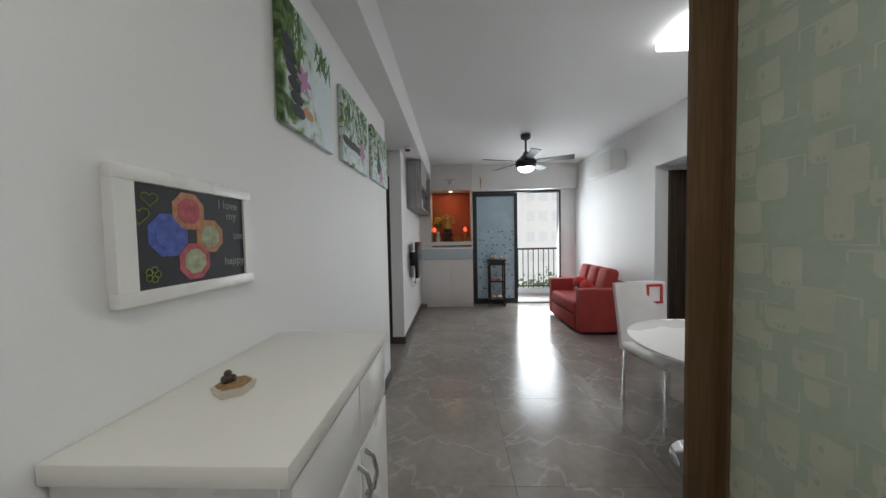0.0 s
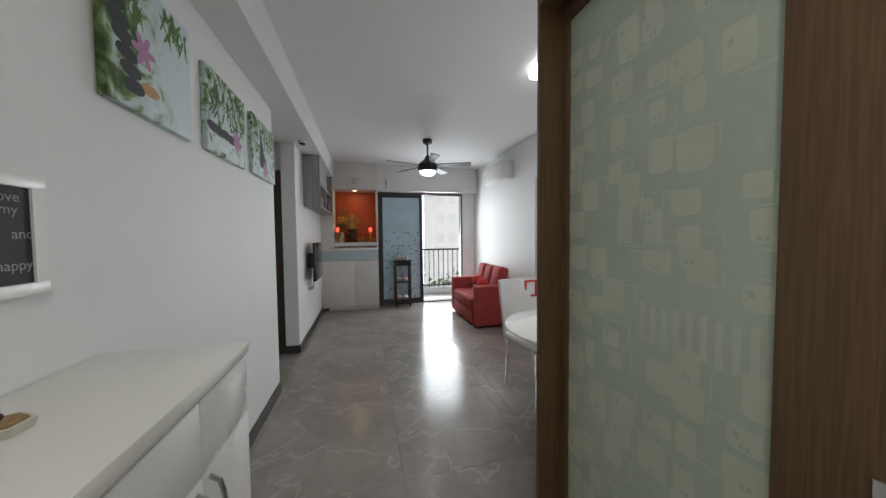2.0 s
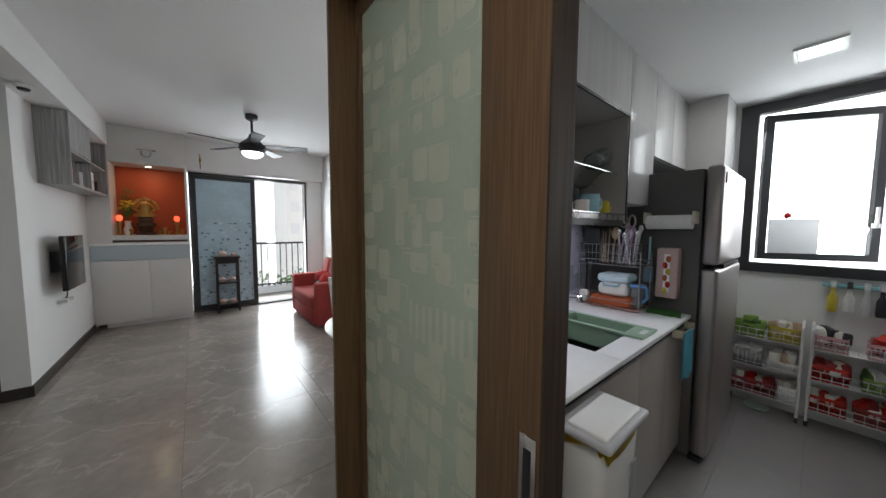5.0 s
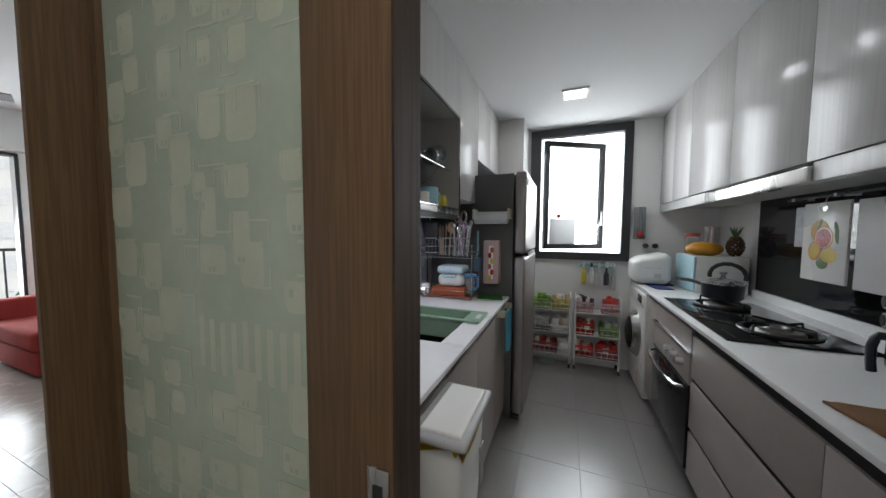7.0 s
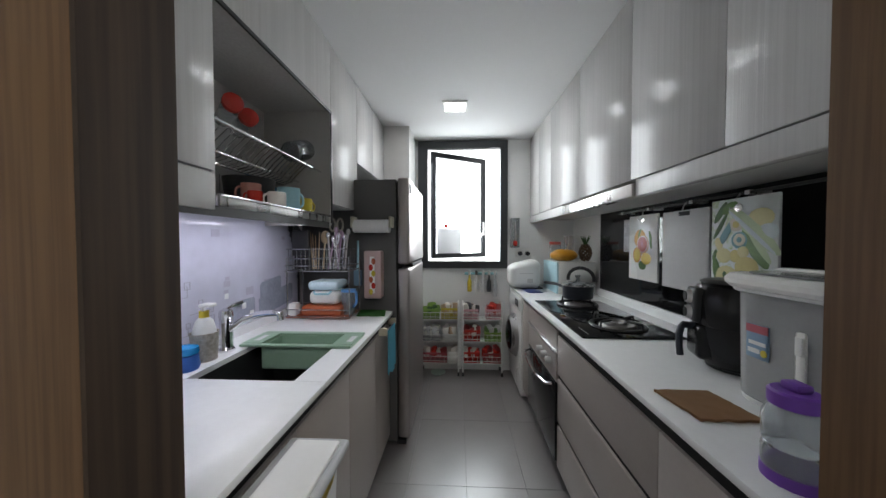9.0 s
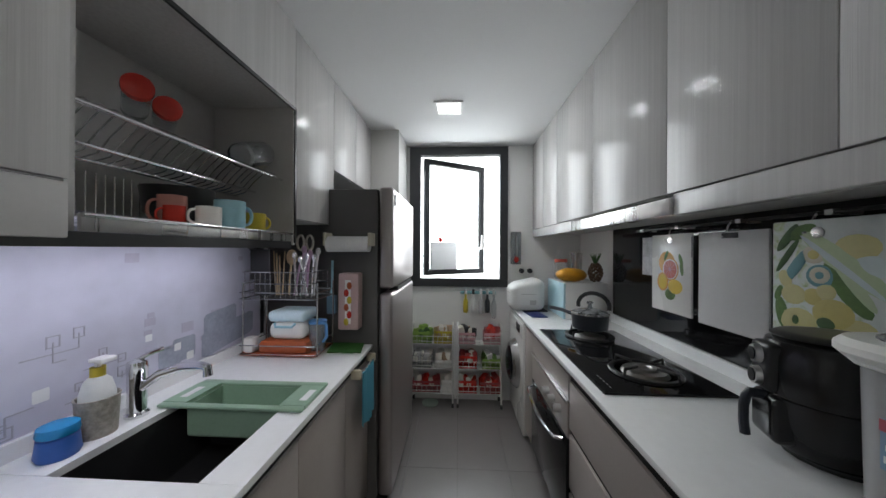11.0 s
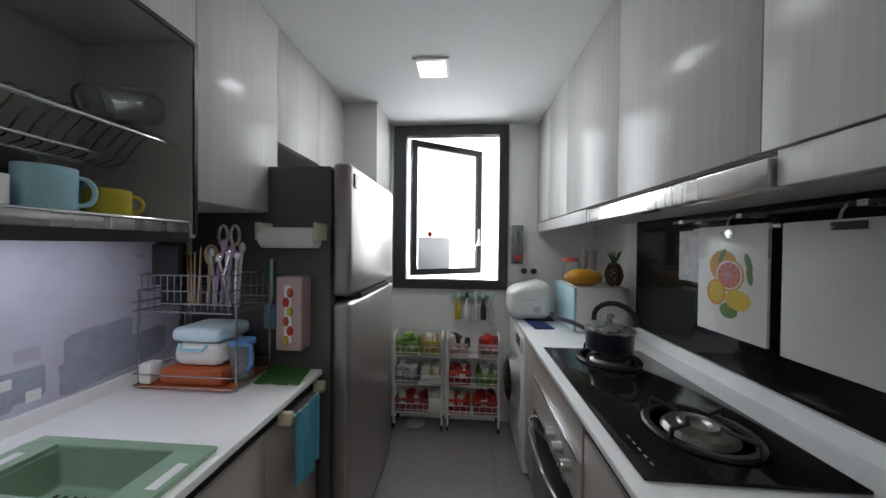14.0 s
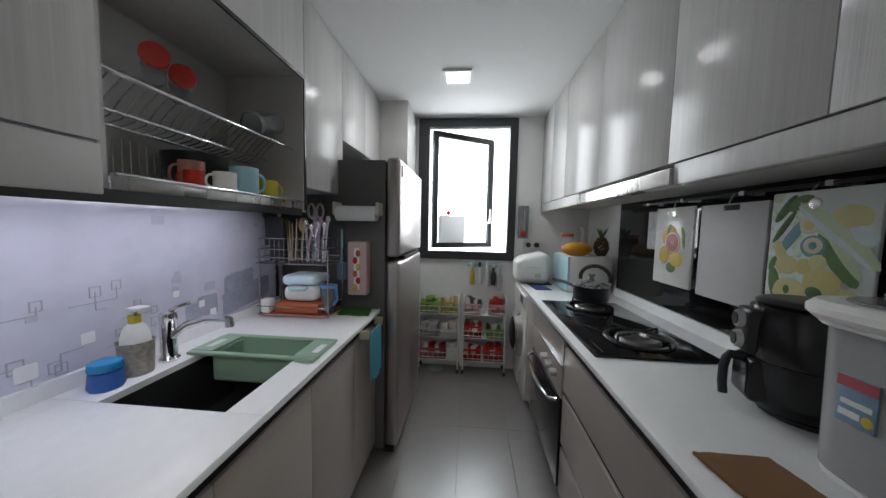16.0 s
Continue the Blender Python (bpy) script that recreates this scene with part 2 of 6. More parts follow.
def thing(name, at, label, category, group=""):
    ob = new(name)
    ob.empty_display_size = 0.05
    ob.matrix_basis = Matrix.Translation(at)
    return tagged(ob, label, category, group)


def solo(name, bm, material, label, category, group=""):
    return tagged(new(name, mesh_of(name, bm, material)), label, category, group)


def struct(name, bm, material, label=""):
    return tagged(new(name, mesh_of(name, bm, material)), label, kind="structure")


def boxes(*rows):
    bm = B()
    for r in rows:
        box(bm, *r)
    return bm


def tray(x0, x1, y0, y1, z0, z1, t):
    """An open-topped bowl with walls of thickness t."""
    bm = boxes((x0, x1, y0, y1, z0, z1))
    top = max(bm.faces, key=lambda f: f.calc_center_median().z)
    bm.faces.remove(top)
    es = [e for e in bm.edges if len(e.link_faces) == 2]
    bmesh.ops.bevel(bm, geom=es, offset=0.012, segments=3, profile=0.5, affect="EDGES")
    bmesh.ops.recalc_face_normals(bm, faces=bm.faces[:])
    bmesh.ops.solidify(bm, geom=bm.faces[:], thickness=t)
    return bm


# ---- structure ----
LC, KC = 2.75, 2.39
struct("wall_west", boxes((-0.30, -0.15, -1.2, 3.38, 0, LC)), WALL, "white painted wall")
struct("wall_corridor_end", boxes((-1.6, -1.5, 3.3, 4.5, 0, LC)), WALL)
struct("wall_corridor_south", boxes((-1.5, -0.30, 3.28, 3.38, 0, LC)), WALL)
struct("wall_television", boxes((-0.32, -0.17, 4.34, 6.90, 0, LC)), WALL, "white painted wall behind the television")
struct("wall_corridor_north", boxes((-1.5, -0.32, 4.44, 4.54, 0, LC)), WALL)
struct("wall_south", boxes((-0.30, 1.50, -1.35, -1.2, 0, LC)), WALL)
struct("beam_west", boxes((-0.149, 0.06, -1.2, 6.355, 2.465, LC), (-1.5, -0.149, 3.38, 4.34, 2.465, LC), (-0.17, -0.149, 4.34, 6.355, 2.465, LC)), WALL, "white dropped ceiling beam")
struct("wall_balcony", boxes((0.85, 3.05, 6.66, 6.82, 2.26, LC), (2.62, 3.05, 6.66, 6.82, 0, 2.26), (0.85, 3.05, 6.52, 6.66, 2.27, LC)), WALL, "white wall over the balcony door")
struct("wall_altar_back", boxes((-0.17, 0.85, 6.84, 6.94, 0, LC)), WALL)
struct("wall_east", boxes((2.9, 3.02, 4.24, 6.66, 0, LC), (2.9, 3.02, 1.642, 3.25, 0, LC), (2.9, 3.02, 3.25, 4.24, 2.16, LC)), WALL, "white painted wall beside the sofa")
struct("wall_recess", boxes((3.02, 3.6, 4.24, 4.34, 0, LC), (3.02, 3.6, 3.15, 3.25, 0, LC), (3.6, 3.7, 3.15, 4.34, 0, LC), (3.02, 3.6, 3.25, 4.24, 2.16, 2.3)), WALL)
struct("wall_dining_south", boxes((1.62, 3.02, 1.605, 1.642, 0, LC)), WALL)
struct("ceiling", boxes((-1.6, 3.7, -1.35, 6.95, LC, LC + 0.1)), CEIL, "white painted ceiling")
struct("kitchen_ceiling", boxes((1.62, 4.55, -0.95, 1.60, KC, KC + 0.1)), CEIL, "white kitchen ceiling")
struct("floor", boxes((-0.30, 1.62, -1.35, 6.85, -0.1, -0.012), (-1.6, -0.30, 3.28, 4.54, -0.1, -0.012), (1.62, 3.7, 1.60, 6.85, -0.1, -0.012)), GROUT, "polished grey-brown marble floor")
struct("kitchen_floor", boxes((1.62, 4.5, -0.95, 1.60, -0.1, -0.0125)), GROUT, "dark grey tiled kitchen floor")
# kitchen walls
struct("wall_kitchen_left", boxes((1.62, 4.4, 1.42, 1.60, 0, KC)), WALL)
struct("wall_kitchen_right", boxes((1.62, 4.4, -0.95, -0.80, 0, KC)), WALL)
struct("wall_kitchen_window", boxes((4.40, 4.55, -0.95, 1.60, 0, 1.066), (4.40, 4.55, -0.95, 1.60, 2.376, KC), (4.40, 4.55, -0.95, -0.128, 1.066, 2.376), (4.40, 4.55, 0.792, 1.60, 1.066, 2.376)), WALL, "white kitchen window wall")
struct("kitchen_column", boxes((3.98, 4.40, 0.82, 1.42, 0, KC)), CARC, "boxed pipe column")
# doorway wall between hall and kitchen
struct("wall_doorway_right", boxes((1.38, 1.60, -1.2, -0.10, 0, LC)), WALL)
struct("wall_over_doorway", boxes((1.38, 1.61, -0.10, 1.642, 2.40, LC)), WALL)
dj = thing("door_1", (1.48, 0.8, 0), "brown wood-veneer sliding door lining of the kitchen doorway", "door frame")
tagged(dj, kind="structure")
part("jamb", boxes((1.35, 1.62, 1.622, 1.642, 0, 2.40)), BROWN, dj)
part("jamb", boxes((1.355, 1.61, -0.10, -0.075, 0, 2.40)), BROWN, dj)
part("casing", boxes((1.345, 1.379, -0.20, -0.10, 0, 2.40)), BROWN, dj)
part("header", boxes((1.345, 1.43, -0.074, 1.622, 2.33, 2.40), (1.57, 1.61, -0.074, 1.622, 2.33, 2.40)), BROWN, dj)
sd = thing("sliding_door", (1.5, 1.2, 0), "brown framed sliding door with pale green patterned frosted glass, half open", "door")
part("stile", boxes((1.462, 1.556, 0.702, 0.892, 0.012, 2.32, 0.004)), BROWN, sd, "wide brown wood-grain stile")
part("stile", boxes((1.462, 1.556, 1.59, 1.62, 0.012, 2.32)), BROWN, sd)
part("top_rail", boxes((1.462, 1.556, 0.892, 1.59, 2.27, 2.32)), BROWN, sd)
part("bottom_rail", boxes((1.462, 1.556, 0.892, 1.59, 0.012, 0.10)), BROWN, sd)
pane = part("glass_panel", boxes((1.478, 1.54, 0.892, 1.59, 0.10, 2.27)), FILM, sd, "pale green frosted glass")
part("edge_trim", boxes((1.4625, 1.5555, 0.697, 0.702, 0.012, 2.32)), DARKDOOR, sd)
# large furniture
sc = thing("shoe_cabinet", (0.03, 1.28, 0), "white lacquered shoe cabinet against the wall", "cabinet")
part("top", boxes((-0.148, 0.243, 0.90, 1.54, 0.998, 1.033, 0.003)), CREAM, sc, "cream top panel")
part("body", boxes((-0.148, 0.22, 0.915, 1.53, 0.0, 0.998)), WHITE, sc)
for z0, z1, nm in ((0.82, 0.988, "drawer"), (0.08, 0.81, "door")):
    for y0, y1 in ((0.917, 1.243), (1.248, 1.528)):
        fr = part(nm, boxes((0.22, 0.238, y0, y1, z0, z1, 0.002)), WHITE, sc)
        if nm == "door":
            yc = 1.275 if y0 > 1.2 else 1.215
            part("handle", tube(B(), [(0.238, yc, 0.79), (0.26, yc, 0.775), (0.27, yc, 0.73), (0.26, yc, 0.685), (0.238, yc, 0.67)], 0.006), STEEL, fr, "curved grey metal handle")
# ---- kitchen fittings ----
XE = 4.395


def unit(name, x0, x1, yb, yf, z0, z1, face, label, group="", rows=((0, 1),), top=None):
    """A cabinet carcass with its fronts, which face along the aisle."""
    s = 1 if yf > yb else -1
    u = thing(name, ((x0 + x1) / 2, (yb + yf) / 2, z0), label, "cabinet", group)
    part("body", boxes((x0 + 0.001, x1 - 0.001, min(yb, yf - s * 0.02), max(yb, yf - s * 0.02), z0, top or z1)), CARC, u)
    for a, b in rows:
        za, zb = z0 + (z1 - z0) * a, z0 + (z1 - z0) * b
        part("front", boxes((x0 + 0.0015, x1 - 0.0015, min(yf - s * 0.018, yf), max(yf - s * 0.018, yf), za + 0.0015, zb - 0.0015, 0.001)), face, u)
    return u


UP = [1.625, 2.10, 2.56, 3.12, 3.70, 4.06, XE]
for a, b in zip(UP, UP[1:]):
    unit("wall_cabinet", a, b, -0.797, -0.36, 1.60, KC - 0.002, GLOSS, "glossy pale grey handleless wall cabinet over the hob counter", group="wall cabinets over the hob")
unit("wall_cabinet", 1.625, 2.04, 1.417, 1.05, 1.54, KC - 0.002, GLOSS, "glossy pale grey wall cabinet over the sink counter", group="wall cabinets over the sink")
unit("wall_cabinet", 2.82, 3.235, 1.417, 1.05, 1.546, KC - 0.002, GLOSS, "glossy pale grey wall cabinet beside the fridge", group="wall cabinets over the sink")
unit("wall_cabinet", 3.236, 3.62, 1.417, 1.05, 1.87, KC - 0.002, GLOSS, "short glossy grey wall cabinet above the fridge", group="wall cabinets over the sink")
unit("wall_cabinet", 3.62, 3.978, 1.417, 1.05, 1.87, KC - 0.002, GLOSS, "short glossy grey wall cabinet above the fridge", group="wall cabinets over the sink")
dc = thing("dish_cabinet", (2.43, 1.23, 1.45), "open grey wall cabinet with a draining rack", "cabinet")
part("side_panel", boxes((2.042, 2.058, 1.066, 1.417, 1.446, 2.03)), CARC, dc)
part("side_panel", boxes((2.802, 2.818, 1.05, 1.417, 1.43, 2.03)), CARC, dc)
part("back_panel", boxes((2.058, 2.802, 1.405, 1.417, 1.52, 2.03)), CARC, dc)
part("lift_door", boxes((2.042, 2.818, 1.05, 1.417, 2.032, KC - 0.002)), GLOSS, dc)
part("edge_strip", boxes((2.040, 2.82, 1.044, 1.052, 2.018, 2.031), (2.808, 2.82, 1.044, 1.050, 1.44, 2.018), (1.63, 2.80, 1.056, 1.064, 1.416, 1.4455)), BLACK, dc)
# counters
lc = thing("sink_counter", (2.4, 1.1, 0.86), "white quartz worktop with an undermounted sink cut-out", "worktop")
part("worktop", boxes((1.625, 2.15, 0.79, 1.417, 0.88, 0.90, 0.002), (2.61, 3.135, 0.79, 1.417, 0.88, 0.90, 0.002), (2.15, 2.61, 0.79, 0.895, 0.88, 0.90), (2.15, 2.61, 1.255, 1.417, 0.88, 0.90)), QUARTZ, lc)
part("upstand", boxes((1.625, 3.135, 1.397, 1.417, 0.90, 0.945)), QUARTZ, lc)
sk = thing("sink", (2.35, 1.07, 0.70), "dark undermounted kitchen sink", "sink")
part("bowl", tray(2.145, 2.615, 0.89, 1.26, 0.672, 0.879, 0.006), BLACK, sk)
part("drain", cyl(B(), (2.35, 1.1, 0.68), (2.35, 1.1, 0.686), 0.045), STEEL, sk)
SPLASH = mat("pale_lilac_splash_panel", (0.62, 0.62, 0.72), 0.10, var=0.10, scale=3, fine=12, bump=0.0)
MIDGREY = mat("dark_grey_panel", (0.06, 0.06, 0.065), 0.4)
sp = thing("left_splashback", (2.4, 1.41, 0.945), "pale lilac glass splashback with a printed line pattern", "splashback")
edge = [(3.122 - 0.05 * max(0.0, (z - 1.15) / 0.15) * (1 if z < 1.31 else 0.9) - 0.02 * max(0.0, (z - 1.30) / 0.15) + 0.008 * math.sin(z * 190) * (z > 1.1), z) for z in np.linspace(0.946, 1.45, 30)]
outline = [(1.625, 0.946)] + edge + [(3.0, 1.54), (1.625, 1.54)]
bm = B()
face = bm.faces.new([bm.verts.new((x, 1.408, z)) for x, z in outline])
ext = bmesh.ops.extrude_face_region(bm, geom=[face])
bmesh.ops.translate(bm, vec=(0, 0.0085, 0), verts=[v for v in ext["geom"] if isinstance(v, bmesh.types.BMVert)])
part("panel", bm, SPLASH, sp, "pale lilac film with a ragged end")
part("dark_panel", boxes((2.99, 3.165, 1.4168, 1.4192, 0.946, 1.54)), MIDGREY, sp, "dark grey panel beyond the film")
for i, (a, b) in enumerate(((1.63, 2.02), (2.02, 2.42), (2.42, 2.81))):
    unit("base_cabinet", a, b, 1.417, 0.815, 0.10, 0.83, TAUPE, "taupe handleless base cabinet under the sink counter", group="base cabinets under the sink", top=0.66)
unit("base_cabinet", 2.81, 3.135, 1.417, 0.815, 0.10, 0.83, TAUPE, "narrow taupe base cabinet with a towel bar", group="base cabinets under the sink")
struct("plinth_left", boxes((1.63, 3.135, 0.87, 1.417, 0, 0.098)), BLACK)
rc = thing("hob_counter", (3.0, -0.47, 0.86), "white quartz worktop with low upstand", "worktop")
part("worktop", boxes((1.625, XE, -0.797, -0.15, 0.88, 0.90, 0.002)), QUARTZ, rc)
part("upstand", boxes((1.625, 3.78, -0.797, -0.775, 0.90, 0.955)), QUARTZ, rc)
struct("plinth_right", boxes((1.63, 3.80, -0.797, -0.24, 0, 0.098)), BLACK)
for a, b in ((1.63, 2.06), (2.06, 2.905)):
    unit("drawer_unit", a, b, -0.797, -0.17, 0.10, 0.85, TAUPE, "taupe handleless drawer unit under the hob counter", group="drawer units", rows=((0, 0.307), (0.338, 0.655), (0.686, 0.972)) if a > 2 else ((0, 0.972),))
unit("base_cabinet", 3.57, 3.80, -0.797, -0.17, 0.10, 0.85, TAUPE, "narrow taupe base cabinet beside the washing machine", group="base cabinets under the hob")
part("finger_groove", boxes((1.63, 3.80, -0.189, -0.180, 0.829, 0.879)), GROOVE, rc)
part("finger_groove", boxes((1.63, 3.135, 0.825, 0.834, 0.829, 0.879)), GROOVE, lc)
for z in (0.3305, 0.5915):
    part("drawer_groove", boxes((2.064, 2.902, -0.1895, -0.180, z, z + 0.023)), GROOVE, bpy.data.objects["drawer_unit.001"])
bs = thing("right_splashback", (2.7, -0.79, 0.957), "black glossy glass splashback", "splashback")
part("panel", boxes((1.625, 3.78, -0.797, -0.789, 0.957, 1.598)), BLACKGLASS, bs)
hd = thing("range_hood", (2.9, -0.55, 1.53), "slim stainless steel slide-out range hood and light pelmet", "range hood")
part("pelmet", boxes((1.625, 2.53, -0.40, -0.362, 1.53, 1.596, 0.002)), GLOSS, hd)
part("pelmet", boxes((3.42, XE, -0.40, -0.362, 1.53, 1.596, 0.002)), GLOSS, hd)
part("visor", boxes((2.535, 3.415, -0.40, -0.352, 1.53, 1.585, 0.003)), STEEL, hd, "brushed steel visor")
part("underside", boxes((1.625, XE, -0.78, -0.40, 1.56, 1.598)), CARC, hd)
# oven
ov = thing("oven", (3.235, -0.45, 0.12), "built-in black glass oven with steel panel", "oven")
part("body", boxes((2.91, 3.505, -0.75, -0.18, 0.11, 0.866)), BLACK, ov)
part("fascia", boxes((2.912, 3.563, -0.18, -0.168, 0.738, 0.85)), TAUPE, ov)
part("control_panel", boxes((2.912, 3.563, -0.18, -0.164, 0.565, 0.725, 0.002)), TAUPE, ov)
part("trim_strip", boxes((2.912, 3.563, -0.18, -0.154, 0.727, 0.736, 0.001)), CHROME, ov, "bright steel strip")
odr = part("door", boxes((2.912, 3.563, -0.18, -0.160, 0.12, 0.56, 0.003)), BLACKGLASS, ov)
part("handle", tube(B(), [(2.96, -0.16, 0.535), (2.98, -0.125, 0.53), (3.10, -0.108, 0.525), (3.24, -0.104, 0.524), (3.38, -0.108, 0.525), (3.50, -0.125, 0.53), (3.52, -0.16, 0.535)], 0.009), CHROME, odr)
for x in (3.01, 3.105, 3.20):
    part("knob", cyl(B(), (x, -0.164, 0.652), (x, -0.128, 0.652), 0.021, 0.018, 20), STEEL, ov)
# washing machine
wm = thing("washing_machine", (4.1, -0.45, 0), "white front-loading washing machine under the counter", "washing machine")
part("body", boxes((3.81, XE, -0.75, -0.155, 0.02, 0.868, 0.012)), WHITE, wm)
wd = part("door_ring", B(), STEEL, wm)
bm = B()
bmesh.ops.create_cone(bm, cap_ends=True, segments=36, radius1=0.20, radius2=0.165, depth=0.05, matrix=Matrix.Translation((4.10, -0.13, 0.47)) @ Matrix.Rotation(radians(-90), 4, "X"))
bm.to_mesh(wd.data)
bm = B()
ball(bm, (4.10, -0.108, 0.47), 0.14, 0.035, 0.14, 28, 12)
part("door_glass", bm, BLACKGLASS, wd)
part("control_panel", boxes((3.83, XE - 0.02, -0.157, -0.147, 0.745, 0.85, 0.003)), PLASTIC, wm)
part("display", boxes((3.9, 4.03, -0.149, -0.144, 0.77, 0.83)), BLACKGLASS, wm)
# fridge
fg = thing("fridge", (3.55, 1.05, 0), "tall two-door brushed steel fridge with dark grey sides", "fridge")
part("body", boxes((3.17, 3.93, 0.775, 1.40, 0.03, 1.745, 0.006)), FRIDGESIDE, fg)
bm = B()
box(bm, 3.17, 3.93, 0.69, 0.768, 1.195, 1.76, 0.02, 3)
ud = part("freezer_door", bm, FRIDGE, fg)
ld = part("fridge_door", boxes((3.17, 3.93, 0.69, 0.768, 0.05, 1.17, 0.02, 3)), FRIDGE, fg)
part("grip", boxes((3.30, 3.80, 0.686, 0.74, 1.172, 1.194)), BLACK, fg)
part("badge", boxes((3.21, 3.24, 0.684, 0.69, 1.66, 1.72)), BLACK, ud)
part("foot", boxes((3.19, 3.24, 0.72, 0.78, 0.0, 0.03)), BLACK, fg)
# window
wf = thing("window_1", (4.44, 0.33, 1.07), "black aluminium kitchen window with its casement open outward", "window")
tagged(wf, kind="structure")
part("window_frame", boxes((4.37, 4.44, -0.128, -0.055, 1.066, 2.376), (4.37, 4.44, 0.69, 0.792, 1.066, 2.376), (4.37, 4.44, -0.055, 0.69, 2.30, 2.376), (4.37, 4.44, -0.055, 0.69, 1.066, 1.14)), FRAMEBLK, wf)
bm = B()
W, H = 0.69, 1.12
for r in ((0, W, -0.02, 0.02, 0, 0.05), (0, W, -0.02, 0.02, H - 0.05, H), (0, 0.05, -0.02, 0.02, 0.05, H - 0.05), (W - 0.05, W, -0.02, 0.02, 0.05, H - 0.05)):
    box(bm, *r)
M = Matrix.Translation((4.425, 0.66, 1.165)) @ Matrix.Rotation(math.atan2(-0.592, 0.36), 4, "Z")
bmesh.ops.transform(bm, matrix=M, verts=bm.verts[:])
cs = part("casement", bm, FRAMEBLK, wf)
bm = boxes((0.05, W - 0.05, -0.003, 0.003, 0.05, H - 0.05))
bmesh.ops.transform(bm, matrix=M, verts=bm.verts[:])
gl = part("pane", bm, GLASS, cs)
gl.visible_shadow = False
bm = boxes((W - 0.055, W - 0.02, -0.05, -0.02, 0.25, 0.28), (W - 0.05, W - 0.035, -0.05, -0.035, 0.28, 0.40))
bmesh.ops.transform(bm, matrix=M, verts=bm.verts[:])
part("handle", bm, STEEL, cs)
# kitchen ceiling lamp
kl = thing("kitchen_ceiling_light", (3.60, 0.40, KC), "square recessed white ceiling light, lit", "ceiling light")
part("frame", boxes((3.505, 3.695, 0.305, 0.325, KC - 0.012, KC - 0.001), (3.505, 3.695, 0.475, 0.495, KC - 0.012, KC - 0.001), (3.505, 3.525, 0.325, 0.475, KC - 0.012, KC - 0.001), (3.675, 3.695, 0.325, 0.475, KC - 0.012, KC - 0.001)), PLASTIC, kl)
part("diffuser", boxes((3.525, 3.675, 0.325, 0.475, KC - 0.008, KC - 0.001)), LAMPWHITE, kl)

# ---- living room ----
LWHITE = mat("white_cabinet_paint", (0.68, 0.66, 0.64), 0.45, var=0.03, scale=3)
GREYBLUE = mat("blue_grey_drawer_paint", (0.45, 0.52, 0.56), 0.4, var=0.03)
al = thing("altar_cabinet", (0.4, 6.5, 0), "tall white built-in cabinet with an orange lit shrine niche", "cabinet")
part("plinth", boxes((-0.06, 0.845, 6.40, 6.82, 0.0, 0.06)), LWHITE, al)
part("body", boxes((-0.165, 0.845, 6.378, 6.83, 0.06, 1.13)), LWHITE, al)
part("door", boxes((-0.165, 0.392, 6.36, 6.377, 0.07, 0.915, 0.002)), LWHITE, al)
part("door", boxes((0.397, 0.843, 6.36, 6.377, 0.07, 0.915, 0.002)), LWHITE, al)
part("drawer", boxes((-0.165, 0.843, 6.36, 6.377, 0.925, 1.13, 0.002)), GREYBLUE, al)
part("shelf_top", boxes((-0.168, 0.85, 6.35, 6.83, 1.132, 1.17, 0.003)), WHITE, al)
part("niche_back", boxes((0.05, 0.82, 6.80, 6.83, 1.17, 2.26)), ORANGE, al, "orange-red back panel")
part("niche_side", boxes((-0.168, 0.05, 6.36, 6.83, 1.17, 2.26)), LWHITE, al)
part("niche_side", boxes((0.822, 0.85, 6.36, 6.83, 1.17, 2.26)), LWHITE, al)
part("niche_floor", boxes((0.05, 0.822, 6.37, 6.80, 1.20, 1.27)), LWHITE, al)
part("upper_panel", boxes((-0.168, 0.85, 6.36, 6.83, 2.26, LC - 0.002)), LWHITE, al)
bd = thing("door_2", (1.7, 6.7, 0), "black aluminium sliding balcony door with blue frosted glass, half open", "door")
tagged(bd, kind="structure")
part("door_frame", boxes((0.86, 0.885, 6.66, 6.80, 0, 2.26), (2.585, 2.615, 6.66, 6.80, 0, 2.26), (0.885, 2.585, 6.66, 6.80, 2.225, 2.262), (0.885, 2.585, 6.66, 6.80, 0.0, 0.02)), FRAMEBLK, bd)
lf = part("leaf", boxes((0.886, 0.95, 6.68, 6.72, 0.022, 2.222), (1.70, 1.765, 6.68, 6.72, 0.022, 2.222), (0.95, 1.70, 6.68, 6.72, 2.16, 2.222), (0.95, 1.70, 6.68, 6.72, 0.022, 0.10)), FRAMEBLK, bd)
part("pane", boxes((0.95, 1.70, 6.695, 6.705, 0.10, 2.16)), BLUEGLASS, lf, "blue frosted glass with printed squares")
struct("balcony_floor", boxes((0.6, 3.2, 6.82, 8.0, -0.12, 0.0)), mat("balcony_tile", (0.42, 0.38, 0.34), 0.6))
struct("balcony_wall", boxes((0.5, 0.6, 6.82, 8.0, -0.1, 2.9), (3.2, 3.3, 6.82, 8.0, -0.1, 2.9), (0.5, 3.3, 6.82, 8.1, 2.75, 2.9)), WALL)
rl = thing("balcony_railing", (1.9, 7.75, 0), "dark metal balcony railing", "railing")
part("top_rail", boxes((0.6, 3.2, 7.73, 7.78, 1.03, 1.07)), FRAMEBLK, rl)
part("bottom_rail", boxes((0.6, 3.2, 7.74, 7.77, 0.16, 0.19)), FRAMEBLK, rl)
part("kerb", boxes((0.6, 3.2, 7.65, 7.9, 0, 0.12)), WALL, rl)
